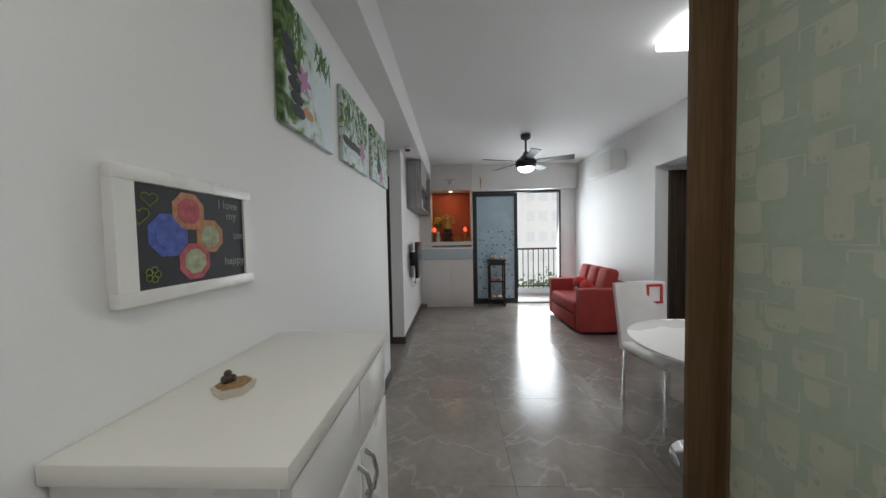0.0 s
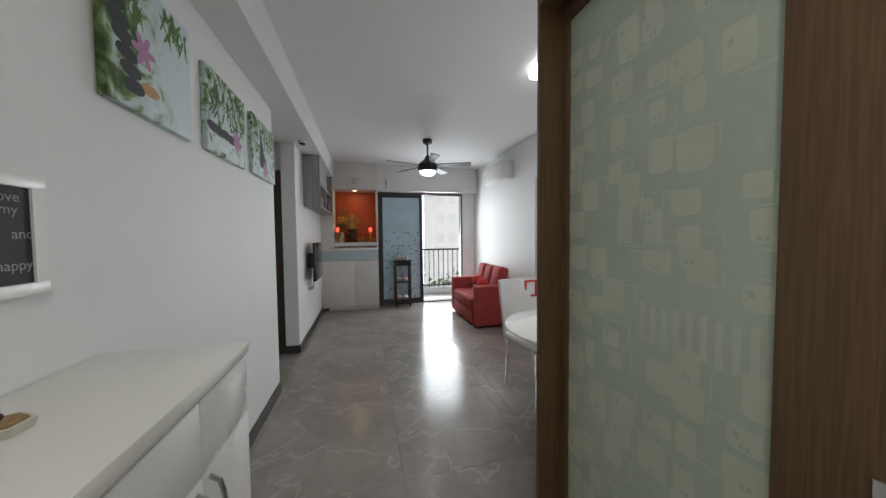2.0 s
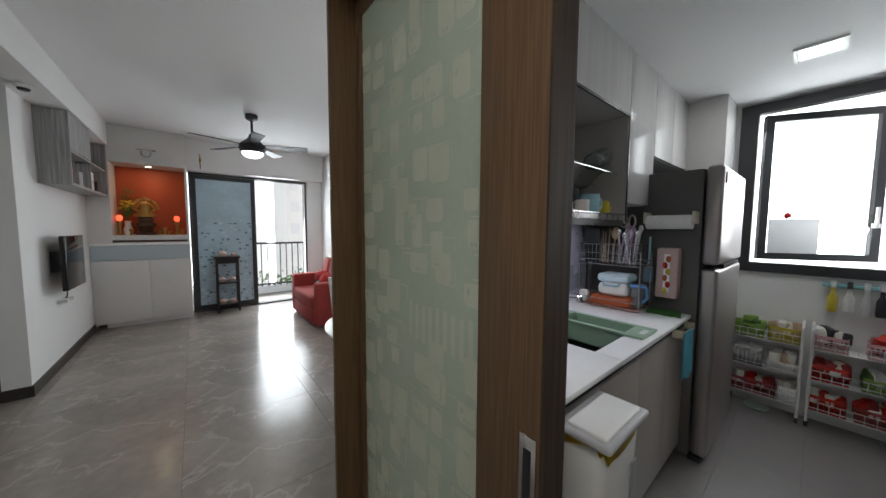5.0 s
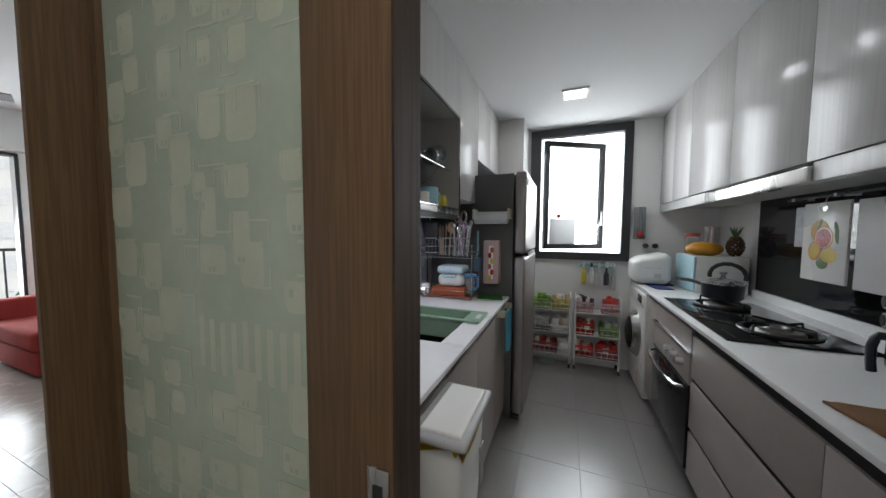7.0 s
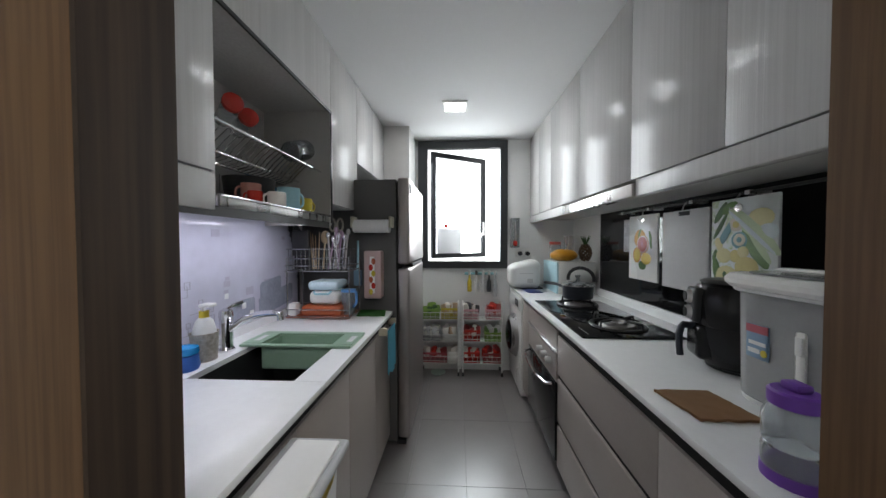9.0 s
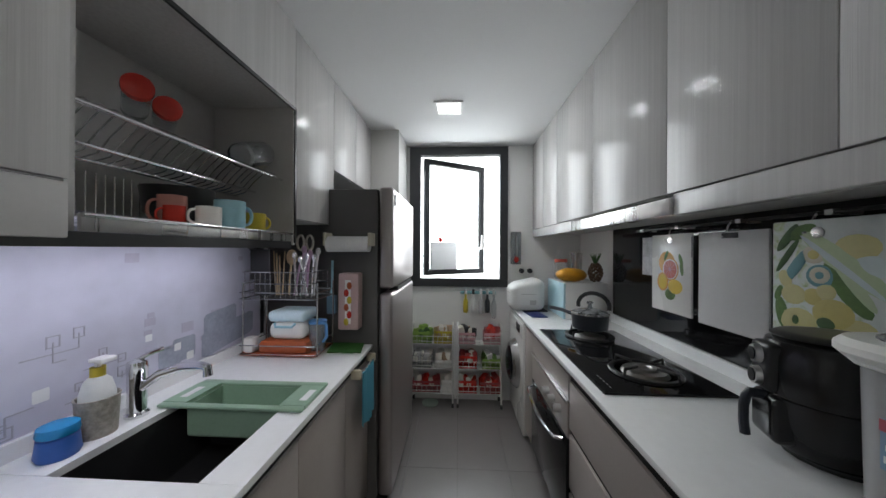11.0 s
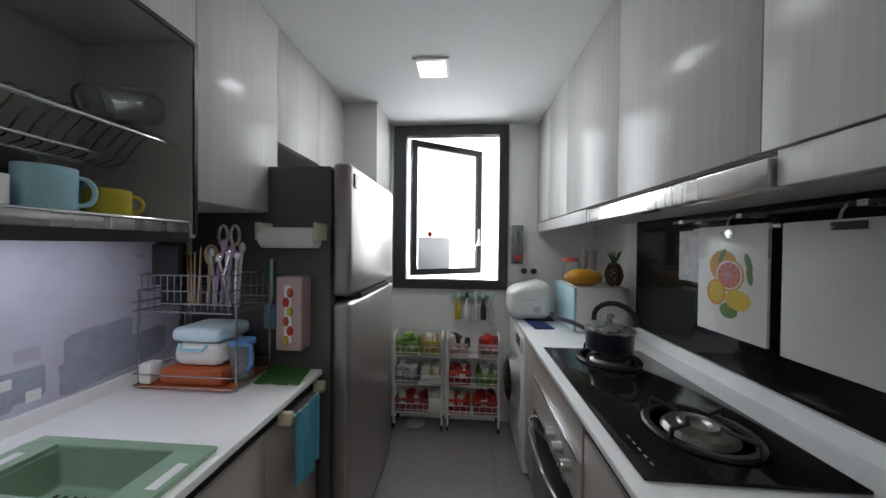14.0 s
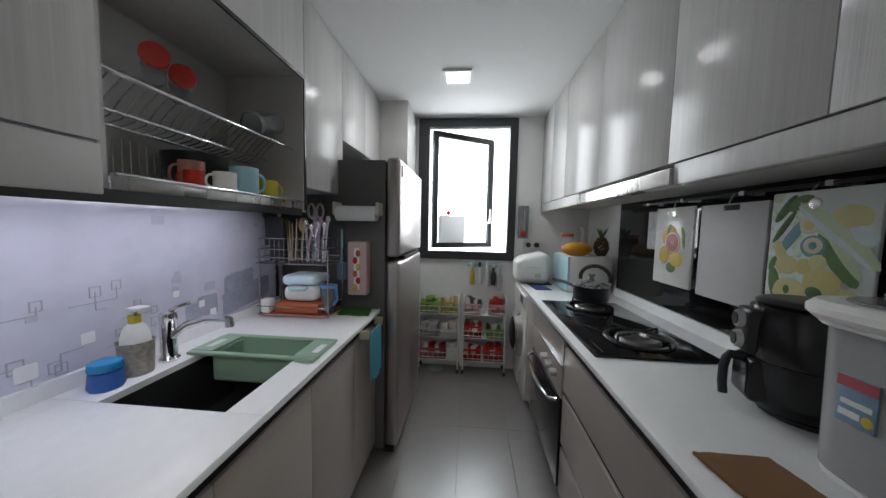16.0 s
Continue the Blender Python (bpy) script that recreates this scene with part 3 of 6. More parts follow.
for i in range(22):
    x = 0.66 + i * 0.12
    part("bar", boxes((x, x + 0.018, 7.745, 7.765, 0.12, 1.03)), FRAMEBLK, rl)
# sofa
so = thing("sofa", (2.5, 5.23, 0), "red fabric sofa with three back cushions against the wall", "sofa")
part("base", boxes((2.14, 2.86, 4.76, 5.72, 0.03, 0.24, 0.02)), RED, so)
part("seat_cushion", boxes((2.13, 2.66, 4.765, 5.715, 0.24, 0.43, 0.05, 4)), RED, so)
part("armrest", boxes((2.16, 2.87, 4.60, 4.755, 0.03, 0.625, 0.03, 4)), RED, so)
part("armrest", boxes((2.14, 2.87, 5.72, 5.875, 0.03, 0.625, 0.03, 4)), RED, so)
part("backrest", boxes((2.70, 2.88, 4.62, 5.86, 0.24, 0.70, 0.04, 4)), RED, so)
for i in range(3):
    bm = boxes((-0.09, 0.09, -0.155, 0.155, -0.24, 0.22, 0.065, 5))
    bmesh.ops.transform(bm, matrix=Matrix.Translation((2.66, 4.925 + i * 0.315, 0.66)) @ Matrix.Rotation(radians(14), 4, "Y"), verts=bm.verts[:])
    part("back_cushion", bm, RED, so)
# fan
fx, fy = 1.50, 4.78
FANBLK = mat("dark_blue_black_metal", (0.012, 0.013, 0.018), 0.45)
fa = thing("ceiling_fan", (fx, fy, LC), "black ceiling fan with five blades and a lit white bowl", "ceiling fan")
part("canopy", lathe(B(), (fx, fy, LC - 0.07), ((0.03, 0), (0.065, 0.02), (0.07, 0.069))), FANBLK, fa)
part("downrod", cyl(B(), (fx, fy, 2.45), (fx, fy, LC - 0.06), 0.014), FANBLK, fa)
part("motor", lathe(B(), (fx, fy, 2.30), ((0.12, 0), (0.145, 0.04), (0.14, 0.09), (0.10, 0.13), (0.05, 0.17), (0.03, 0.22))), FANBLK, fa)
part("light_bowl", lathe(B(), (fx, fy, 2.235), ((0.02, 0.0), (0.07, 0.012), (0.105, 0.035), (0.118, 0.064))), mat("lit_fan_bowl", (0.9, 0.95, 1.0), 0.4, emit=5.0, bump=0), fa, "lit frosted white bowl")
for k in range(5):
    bm = B()
    box(bm, 0.13, 0.62, -0.055, 0.055, -0.004, 0.004, 0.003, 1)
    for v in bm.verts:
        v.co.y *= 0.7 + 0.5 * (v.co.x - 0.13) / 0.5
    bmesh.ops.transform(bm, matrix=Matrix.Translation((fx, fy, 2.385)) @ Matrix.Rotation(radians(-20 + 72 * k), 4, "Z") @ Matrix.Rotation(radians(-12), 4, "X"), verts=bm.verts[:])
    part("blade", bm, FANBLK, fa)
# air conditioner
ac = thing("air_conditioner", (2.8, 5.25, 2.26), "white split air conditioner high on the wall", "air conditioner")
part("body", boxes((2.69, 2.898, 4.85, 5.66, 2.26, 2.54, 0.03, 3)), PLASTIC, ac)
part("flap", boxes((2.685, 2.76, 4.89, 5.62, 2.256, 2.272, 0.003)), PLASTIC, ac)
part("vent", boxes((2.70, 2.88, 4.89, 5.62, 2.536, 2.544)), CARC, ac)
# television and shelf
tv = thing("television", (-0.08, 5.3, 0.77), "black flat television on a wall bracket", "television")
part("screen", boxes((-0.075, -0.035, 4.80, 5.40, 0.78, 1.30, 0.006)), BLACKGLASS, tv)
part("bracket", boxes((-0.168, -0.075, 4.95, 5.15, 0.95, 1.15)), BLACK, tv)
GREYWOOD = wood("grey_oak_laminate", (0.22, 0.22, 0.22), (0.38, 0.38, 0.37), 0.5)
sh = thing("wall_shelf", (-0.08, 5.5, 1.78), "grey wood open wall shelf above the television", "shelf")
part("side_panel", boxes((-0.168, 0.04, 4.80, 4.825, 1.78, 2.46)), GREYWOOD, sh)
part("side_panel", boxes((-0.168, 0.04, 6.32, 6.345, 1.78, 2.46)), GREYWOOD, sh)
part("bottom", boxes((-0.168, 0.04, 4.825, 6.32, 1.78, 1.805)), GREYWOOD, sh)
part("middle_shelf", boxes((-0.168, 0.03, 4.825, 6.32, 2.10, 2.12)), GREYWOOD, sh)
part("divider", boxes((-0.168, 0.03, 5.55, 5.57, 1.805, 2.10)), GREYWOOD, sh)
part("door", boxes((0.02, 0.04, 4.825, 5.55, 2.12, 2.46)), GREYWOOD, sh)
# skirting
struct("baseboard", boxes((-0.15, -0.137, 1.532, 3.38, 0, 0.09), (-0.17, -0.157, 4.34, 6.36, 0, 0.09), (-0.32, -0.157, 4.327, 4.34, 0, 0.09), (2.887, 2.9, 5.88, 6.66, 0, 0.09), (2.887, 2.9, 4.24, 4.6, 0, 0.09)), SKIRT, "dark skirting board")
d3 = thing("door_3", (-0.5, 4.4, 0), "dark brown bedroom door in the corridor", "door")
tagged(d3, kind="structure")
part("leaf", boxes((-1.2, -0.34, 4.40, 4.438, 0.01, 2.1)), DARKDOOR, d3)
part("casing", boxes((-0.40, -0.322, 4.345, 4.40, 0, 2.15)), DARKDOOR, d3)
d4 = thing("door_4", (3.3, 4.2, 0), "dark brown door in the recess beside the sofa", "door")
tagged(d4, kind="structure")
part("leaf", boxes((3.05, 3.58, 4.19, 4.235, 0.0, 2.1)), DARKDOOR, d4)
part("casing", boxes((3.56, 3.598, 3.26, 4.18, 0, 2.15)), DARKDOOR, d4)
# dining table and chairs
dt = thing("dining_table", (2.02, 2.2, 0), "round white glass-topped dining table", "table")
part("tabletop", lathe(B(), (2.02, 2.2, 0.728), ((0.48, 0), (0.50, 0.006), (0.50, 0.018), (0.49, 0.022)), 64), WHITE, dt)
part("column", lathe(B(), (2.02, 2.2, 0), ((0.28, 0), (0.28, 0.015), (0.06, 0.05), (0.05, 0.728))), CHROME, dt)
COVER = mat("white_printed_chair_cover", (0.70, 0.68, 0.66), 0.85, var=0.06, scale=10, fine=300, bump=0.2)


def chair(m):
    c = thing("dining_chair", (0, 0, 0), "dining chair in a white printed fabric cover with chrome legs", "chair", "chairs round the table")
    for x, y in ((-0.2, -0.23), (0.2, -0.23), (-0.2, 0.21), (0.2, 0.21)):
        part("leg", tube(B(), [(x, y, 0), (x * 0.95, y * 0.95, 0.44)], 0.012), CHROME, c)
    part("seat", boxes((-0.22, 0.22, -0.24, 0.22, 0.43, 0.49, 0.025, 3)), COVER, c)
    bm = B()
    bmesh.ops.create_grid(bm, x_segments=8, y_segments=8, size=0.5)
    for v in bm.verts:
        u, w = v.co.x * 2, v.co.y + 0.5
        v.co = Vector((u * (0.20 + 0.02 * w) , 0.22 + 0.07 * w - 0.03 * (1 - u * u), 0.42 + 0.53 * w + 0.015 * (1 - u * u) * (w > 0.9)))
    r = bmesh.ops.extrude_face_region(bm, geom=bm.faces[:])
    bmesh.ops.translate(bm, vec=(0, 0.035, 0), verts=[v for v in r["geom"] if isinstance(v, bmesh.types.BMVert)])
    back = part("backrest", bm, COVER, c)
    PR = mat("red_print", (0.45, 0.05, 0.05), 0.8)
    part("print", boxes((0.03, 0.17, 0.245, 0.252, 0.78, 0.80), (0.03, 0.17, 0.253, 0.262, 0.92, 0.94), (0.03, 0.05, 0.248, 0.257, 0.80, 0.92), (0.15, 0.17, 0.248, 0.257, 0.80, 0.92)), PR, back)
    c.matrix_basis = m
    return c


ch = chair(pose(2.07, 2.79, 0, 0, 0, 6))
copy_thing(ch, pose(2.60, 2.62, 0, 0, 0, -42))
dl = thing("dining_ceiling_light", (2.15, 2.65, LC), "square white ceiling light, lit", "ceiling light")
part("diffuser", boxes((1.98, 2.32, 2.48, 2.82, LC - 0.07, LC - 0.001, 0.02)), LAMPWHITE, dl)
# ---- smaller things ----
random.seed(7)


def C(name, r, g, b, rough=0.45, **k):
    return mat(name, (r, g, b), rough, **k)


def ell(bm, c, rx, ry, rz, rot=0.0, axis="X", u=12, v=7):
    m = Matrix.Translation(c) @ Matrix.Rotation(radians(rot), 4, axis) @ Matrix.Diagonal((rx, ry, rz, 1))
    bmesh.ops.create_uvsphere(bm, u_segments=u, v_segments=v, radius=1, matrix=m)
    return bm


def turned(bm, m):
    bmesh.ops.transform(bm, matrix=m, verts=bm.verts[:])
    return bm


MDARK = C("dark_charcoal", 0.025, 0.026, 0.03, 0.6)
PINK = C("pink_petal", 0.44, 0.22, 0.38, 0.5)
LEAF = C("fresh_leaf_green", 0.09, 0.18, 0.04, 0.5, var=0.3, scale=20)
YEL = C("yellow", 0.65, 0.45, 0.03)
TEAL = C("pale_teal", 0.35, 0.60, 0.68)
BLUE = C("strong_blue", 0.03, 0.12, 0.42)
NAVY = C("navy_silicone", 0.015, 0.03, 0.14)
PURPLE = C("purple_plastic", 0.16, 0.05, 0.35)
REDP = C("red_plastic", 0.48, 0.035, 0.025, 0.25)
GREENP = C("lime_green_plastic", 0.20, 0.33, 0.06)
YELP = C("yellow_plastic", 0.52, 0.42, 0.04)
PINKP = C("pale_pink_plastic", 0.62, 0.34, 0.36)
TERRA = C("terracotta_plastic", 0.42, 0.10, 0.035)
SAGE = C("sage_green_plastic", 0.27, 0.40, 0.29, 0.4)
CLEARP = mat("clear_plastic", (0.85, 0.88, 0.9), 0.08, trans=0.9, var=0.02, bump=0.0)
SMOKE = mat("smoky_clear_plastic", (0.55, 0.58, 0.6), 0.12, trans=0.75, var=0.02, bump=0.0)
WIRE = C("steel_wire", 0.5, 0.5, 0.5, 0.25, metal=1.0)
WCOAT = C("white_coated_wire", 0.7, 0.7, 0.68)
GOLD = C("old_gold", 0.45, 0.26, 0.07, 0.4, metal=0.6)
DKWOOD = C("black_wood", 0.02, 0.017, 0.015, 0.35)
GREEN = C("dark_green_cloth", 0.03, 0.12, 0.02, 0.9, bump=0.4)

# film pattern on the sliding door, both shapes and thin linking lines
bm, bl, bd2 = B(), B(), B()


def rounded(b, x, y, z, w, h):
    c = min(w, h) * 0.45
    pts = []
    for sy, sz, a0 in ((1, 1, 0), (-1, 1, 90), (-1, -1, 180), (1, -1, 270)):
        for a in (0, 30, 60, 90):
            t = radians(a0 + a)
            pts.append((x, y + sy * (w - c) + c * math.cos(t), z + sz * (h - c) + c * math.sin(t)))
    b.faces.new([b.verts.new(p) for p in pts])


k = 0
for z in np.arange(0.19, 2.2, 0.118):
    for y in np.arange(0.945, 1.57, 0.125):
        yy, zz = y + random.uniform(-0.04, 0.04), z + random.uniform(-0.045, 0.045)
        w, h = random.uniform(0.022, 0.048), random.uniform(0.028, 0.06)
        yy = min(max(yy, 0.895 + w), 1.587 - w)
        if random.random() < 0.12 or (1.0 < zz < 1.18 and yy < 1.3):
            continue
        k += 1
        q = 1.4778 - 0.000004 * k
        rounded(bm, q, yy, zz, w, h)
        # a milky outline along two sides of the shape, and a stepped link to the next one
        c = 1.4772 - 0.000004 * k
        t = random.uniform(0.0018, 0.0032)
        box(bl, c, c + 0.0003, yy - w, yy + w * 0.9, zz + h - t, zz + h + t)
        box(bl, c - 0.00001, c + 0.0003, yy + w - t, yy + w + t, zz - h * 0.6, zz + h)
        y2 = min(max(yy + random.choice((-1, 1)) * random.uniform(0.05, 0.10), 0.9), 1.58)
        z2 = zz + random.choice((-1, 1)) * random.uniform(0.03, 0.07)
        box(bl, c - 0.00002, c + 0.0003, min(yy, y2), max(yy, y2), z2 - t, z2 + t)
        box(bl, c - 0.00003, c + 0.0003, y2 - t, y2 + t, min(zz, z2), max(zz, z2))
        if random.random() < 0.4:
            for d in (-1, 1):
                rounded(bd2, 1.4766 - 0.000004 * k - 0.000002 * d, yy + d * 0.007, zz - h + 0.012, 0.0045, 0.006)
        if random.random() < 0.3:
            rounded(bd2, 1.4764 - 0.000004 * k, yy + w * 0.5, zz + h * 0.3, 0.006, 0.009)
for i in range(9):
    y = 0.93 + 0.037 * i
    rounded(bm, 1.4770 - 0.000004 * i, y, 1.085 + 0.006 * math.sin(5 * i), 0.009, 0.062)
for ob in (part("film_squares", bm, FILM2, pane), part("film_lines", bl, FILM4, pane), part("film_dots", bd2, FILM3, pane)):
    ob["kind"] = "stuff"
hp = part("handle_plate", boxes((1.457, 1.4615, 0.708, 0.752, 0.76, 0.94, 0.002)), STEEL, sd, "recessed steel pull plate")
part("pull_recess", boxes((1.4555, 1.4575, 0.720, 0.740, 0.79, 0.91)), BLACK, hp)

# framed chalk drawing
pf = thing("framed_drawing", (-0.13, 1.2, 1.24), "white framed chalk drawing of four octagons on black", "picture frame")
part("frame", boxes((-0.1495, -0.127, 1.012, 1.39, 1.240, 1.268, 0.003), (-0.1495, -0.127, 1.012, 1.39, 1.485, 1.514, 0.003), (-0.1495, -0.127, 1.012, 1.05, 1.268, 1.485), (-0.1495, -0.129, 1.36, 1.39, 1.268, 1.485)), WHITE, pf)
sheet = part("drawing", boxes((-0.149, -0.135, 1.05, 1.36, 1.268, 1.485)), MDARK, pf)


def octagon(y, z, r, m1, m2):
    for rr, x, mm in ((r, -0.1345, m1), (r * 0.68, -0.1335, m2)):
        bm = B()
        bmesh.ops.create_cone(bm, cap_ends=True, segments=8, radius1=rr, radius2=rr, depth=0.001, matrix=Matrix.Translation((x, y, z)) @ Matrix.Rotation(radians(90), 4, "Y") @ Matrix.Rotation(radians(22.5), 4, "Z"))
        part("octagon", bm, mm, sheet)


ch1, ch2, ch3, ch4 = (C("chalk_" + n, *c, 0.9, var=0.35, scale=60) for n, c in (("orange", (0.5, 0.25, 0.15)), ("blue", (0.10, 0.14, 0.42)), ("green", (0.38, 0.42, 0.28)), ("rose", (0.45, 0.12, 0.14))))
octagon(1.178, 1.436, 0.046, ch1, ch4)
octagon(1.125, 1.380, 0.050, ch2, ch2)
octagon(1.238, 1.378, 0.044, ch1, ch3)
octagon(1.190, 1.318, 0.046, ch4, ch3)
CHALK = C("pale_chalk", 0.35, 0.36, 0.34, 0.9)
CHG = C("green_chalk", 0.28, 0.34, 0.08, 0.9)


def words(text, y, z, size, parent):
    cu = bpy.data.curves.new("writing", "FONT")
    cu.body, cu.size, cu.extrude = text, size, 0.0004
    tmp = new("writing_source", cu)
    me = bpy.data.meshes.new_from_object(tmp.evaluated_get(bpy.context.evaluated_depsgraph_get()))
    bpy.data.objects.remove(tmp)
    me.transform(Matrix.Translation((-0.1345, y, z)) @ Euler((radians(90), 0, radians(90))).to_matrix().to_4x4())
    me.materials.append(CHALK)
    ob = new("writing", me)
    ob.parent = parent
    return ob


for txt, y, z in (("I love", 1.268, 1.452), ("my", 1.295, 1.424), ("and", 1.318, 1.37), ("happy", 1.283, 1.300)):
    words(txt, y, z, 0.032, sheet)
for y, z, s in ((1.085, 1.455, 1), (1.062, 1.42, 1.2)):
    pts = [(-0.134, y + s * 0.018 * math.sin(a) ** 3, z + s * 0.001 * (13 * math.cos(a) - 5 * math.cos(2 * a) - 2 * math.cos(3 * a) - math.cos(4 * a))) for a in np.linspace(0, 2 * math.pi, 17)]
    part("chalk_heart", tube(B(), pts, 0.0009, 5), CHG, sheet)
bm = B()
for k in range(5):
    tube(bm, [(-0.134, 1.085 + 0.010 * math.cos(1.257 * k) + 0.007 * math.cos(a), 1.297 + 0.010 * math.sin(1.257 * k) + 0.007 * math.sin(a)) for a in np.linspace(0, 6.28, 9)], 0.0009, 5)
part("chalk_flower", bm, CHG, sheet)

# three canvases
MIST = C("misty_blue_white_print", 0.60, 0.68, 0.68, 0.55, var=0.25, scale=5, fine=15)
DGR = C("deep_green_print", 0.05, 0.12, 0.03, 0.55, var=0.4, scale=14)
STONE = C("dark_stone_print", 0.03, 0.035, 0.04, 0.5)
WARM = C("warm_orange_print", 0.55, 0.32, 0.16, 0.6, var=0.2)
GREENS = ((0.24, (0.015, 0.03, 0.012)), (0.34, (0.06, 0.12, 0.03)), (0.42, (0.20, 0.30, 0.12)), (0.49, (0.48, 0.58, 0.54)), (0.64, (0.62, 0.70, 0.72)))
PRINTS = [printed("misty_bamboo_print", GREENS, 1.50, 1.98, 0.24, 10), printed("dark_bamboo_print", GREENS, 1.75, 2.33, -0.10, 15, 2), printed("pale_leaf_print", GREENS, 1.72, 2.33, -0.12, 15, 2)]
for n, (y0, y1, z0, z1) in enumerate(((1.585, 2.05, 1.80, 2.28), (2.19, 2.68, 1.81, 2.23), (2.81, 3.33, 1.82, 2.235))):
    cv = thing("canvas_print", (-0.13, (y0 + y1) / 2, z0), ("stretched canvas print of bamboo, stones and a pink orchid", "stretched canvas print of dark bamboo leaves and pink lotus", "stretched canvas print of stacked stones and pink petals")[n], "picture", "canvas prints on the wall")
    part("canvas", boxes((-0.149, -0.122, y0, y1, z0, z1, 0.003)), PRINTS[n], cv)
    w, h = y1 - y0, z1 - z0

    def at(u, v):
        return (-0.1213, y0 + u * w, z0 + v * h)
    bm = B()
    for k in range((150, 60, 40)[n]):
        u = random.uniform(0.05, 0.95)
        lo = (0.55 if u > 0.25 else 0.3, 0.45, 0.6)[n]
        v = random.uniform(lo, 0.94)
        if n == 0 and not ((u > 0.6 and v > 0.72) or (u < 0.38 and v > 0.62)):
            continue
        ell(bm, at(u, v), 0.0008, random.uniform(0.003, 0.007), random.uniform(0.03, 0.05) if v < 0.84 else 0.025, random.uniform(-50, 50), "X", 8, 5)
    part("printed_leaves", bm, LEAF if n != 1 else DGR, cv)["kind"] = "stuff"
    if n == 0:
        for u in (0.10, 0.17, 0.27):
            part("printed_bamboo", boxes((-0.1219, -0.1212, y0 + u * w, y0 + (u + 0.035) * w, z0 + 0.45 * h, z1 - 0.004)), DGR, cv)
    for k in range((6, 5, 6)[n]):
        u, v, a = ((0.10 + 0.03 * k, 0.66 - 0.10 * k, 0.055), (0.12 + 0.15 * k, 0.30 - 0.01 * (k % 2), 0.065), (0.35 + 0.01 * k, 0.68 - 0.09 * k, 0.02 + 0.012 * k))[n]
        part("printed_stone", ell(B(), at(u, v), 0.0011, a * (1.0 if n else 0.9), 0.026), STONE, cv)
    fu, fv = ((0.36, 0.46), (0.72, 0.32), (0.50, 0.15))[n]
    for k in range(9 if n else 6):
        a = k * 6.283 / (9 if n else 6)
        part("printed_petal", ell(B(), (at(fu, fv)[0] + 0.0004, at(fu, fv)[1] + 0.028 * math.cos(a), at(fu, fv)[2] + 0.030 * math.sin(a)), 0.0011, 0.014, 0.034, math.degrees(a) - 90, "X"), PINK, cv)
    part("printed_glow", ell(B(), at((0.42, 0.35, 0.2)[n], (0.2, 0.1, 0.2)[n]), 0.0005, 0.05, 0.022), WARM if n == 0 else MIST, cv)

# tray on the shoe cabinet
tr = thing("stone_dish", (0.0, 1.12, 1.033), "small pale hexagonal dish with a dark pebble figure", "ornament")


def hexagon(r1, r2, h, z):
    bm = B()
    bmesh.ops.create_cone(bm, cap_ends=True, segments=6, radius1=r1, radius2=r2, depth=h, matrix=Matrix.Translation((0.0, 1.12, z)))
    return bm


part("dish", hexagon(0.038, 0.043, 0.017, 1.0420), C("pale_stone", 0.62, 0.58, 0.5), tr)
part("filling", hexagon(0.034, 0.034, 0.004, 1.0515), C("sand_brown", 0.35, 0.22, 0.10, 0.8, var=0.3, scale=80), tr)
bm = B()
for p, r in (((-0.014, 1.116, 1.062), 0.011), ((-0.008, 1.126, 1.060), 0.009), ((-0.012, 1.119, 1.074), 0.008)):
    ell(bm, p, r, r, r * 0.9)
part("figure", bm, C("dark_bronze", 0.05, 0.03, 0.02, 0.35), tr)

# ---- living room small things ----
st = thing("plant_stand", (1.3, 6.5, 0), "tall black wooden stand with two shelves by the glass door", "stand")
for x, y in ((1.155, 6.365), (1.435, 6.365), (1.155, 6.605), (1.435, 6.605)):
    part("leg", boxes((x, x + 0.028, y, y + 0.028, 0, 0.86, 0.002)), DKWOOD, st)
part("top", boxes((1.135, 1.482, 6.35, 6.65, 0.885, 0.91, 0.004)), DKWOOD, st)
part("apron", boxes((1.16, 1.458, 6.367, 6.63, 0.80, 0.885)), DKWOOD, st)
for z in (0.11, 0.47):
    part("shelf", boxes((1.16, 1.458, 6.37, 6.63, z, z + 0.022)), DKWOOD, st)
SHELL = C("pinkish_china", 0.62, 0.46, 0.40, 0.35, var=0.25, scale=30)
for nm, x, z, r in (("tea_bowl", 1.25, 0.911, 0.06), ("tea_bowl", 1.40, 0.911, 0.04), ("tea_bowl", 1.24, 0.493, 0.05), ("tea_bowl", 1.37, 0.493, 0.05), ("tea_bowl", 1.24, 0.133, 0.055), ("tea_bowl", 1.37, 0.133, 0.05)):
    solo(nm, lathe(B(), (x, 6.48, z), ((r * 0.5, 0), (r * 0.95, r * 0.5), (r, r * 0.9), (r * 0.6, r * 1.3), (r * 0.2, r * 1.5), (r * 0.22, r * 1.75))), SHELL, "small pinkish china pot with a lid on the black stand", "ornament", "china on the stand")
# printed squares on the balcony pane
bm, bm2 = B(), B()
for i in range(11):
    for j in range(26):
        x, z = 0.965 + i * 0.067 + (j % 2) * 0.03, 0.12 + j * 0.055
        if random.random() < 0.62 * (1 - j / 34):
            w = random.uniform(0.012, 0.028)
            box(bm if random.random() < 0.6 else bm2, x, min(1.69, x + 2 * w), 6.6935, 6.6948, z, z + random.uniform(0.012, 0.035))
pp = [c for c in lf.children if c.name.startswith("pane")][0]
part_a = new("printed_squares", mesh_of("printed_squares", bm, C("grey_blue_print", 0.13, 0.22, 0.29)))
part_b = new("printed_squares", mesh_of("printed_squares", bm2, C("pale_print", 0.55, 0.68, 0.74)))
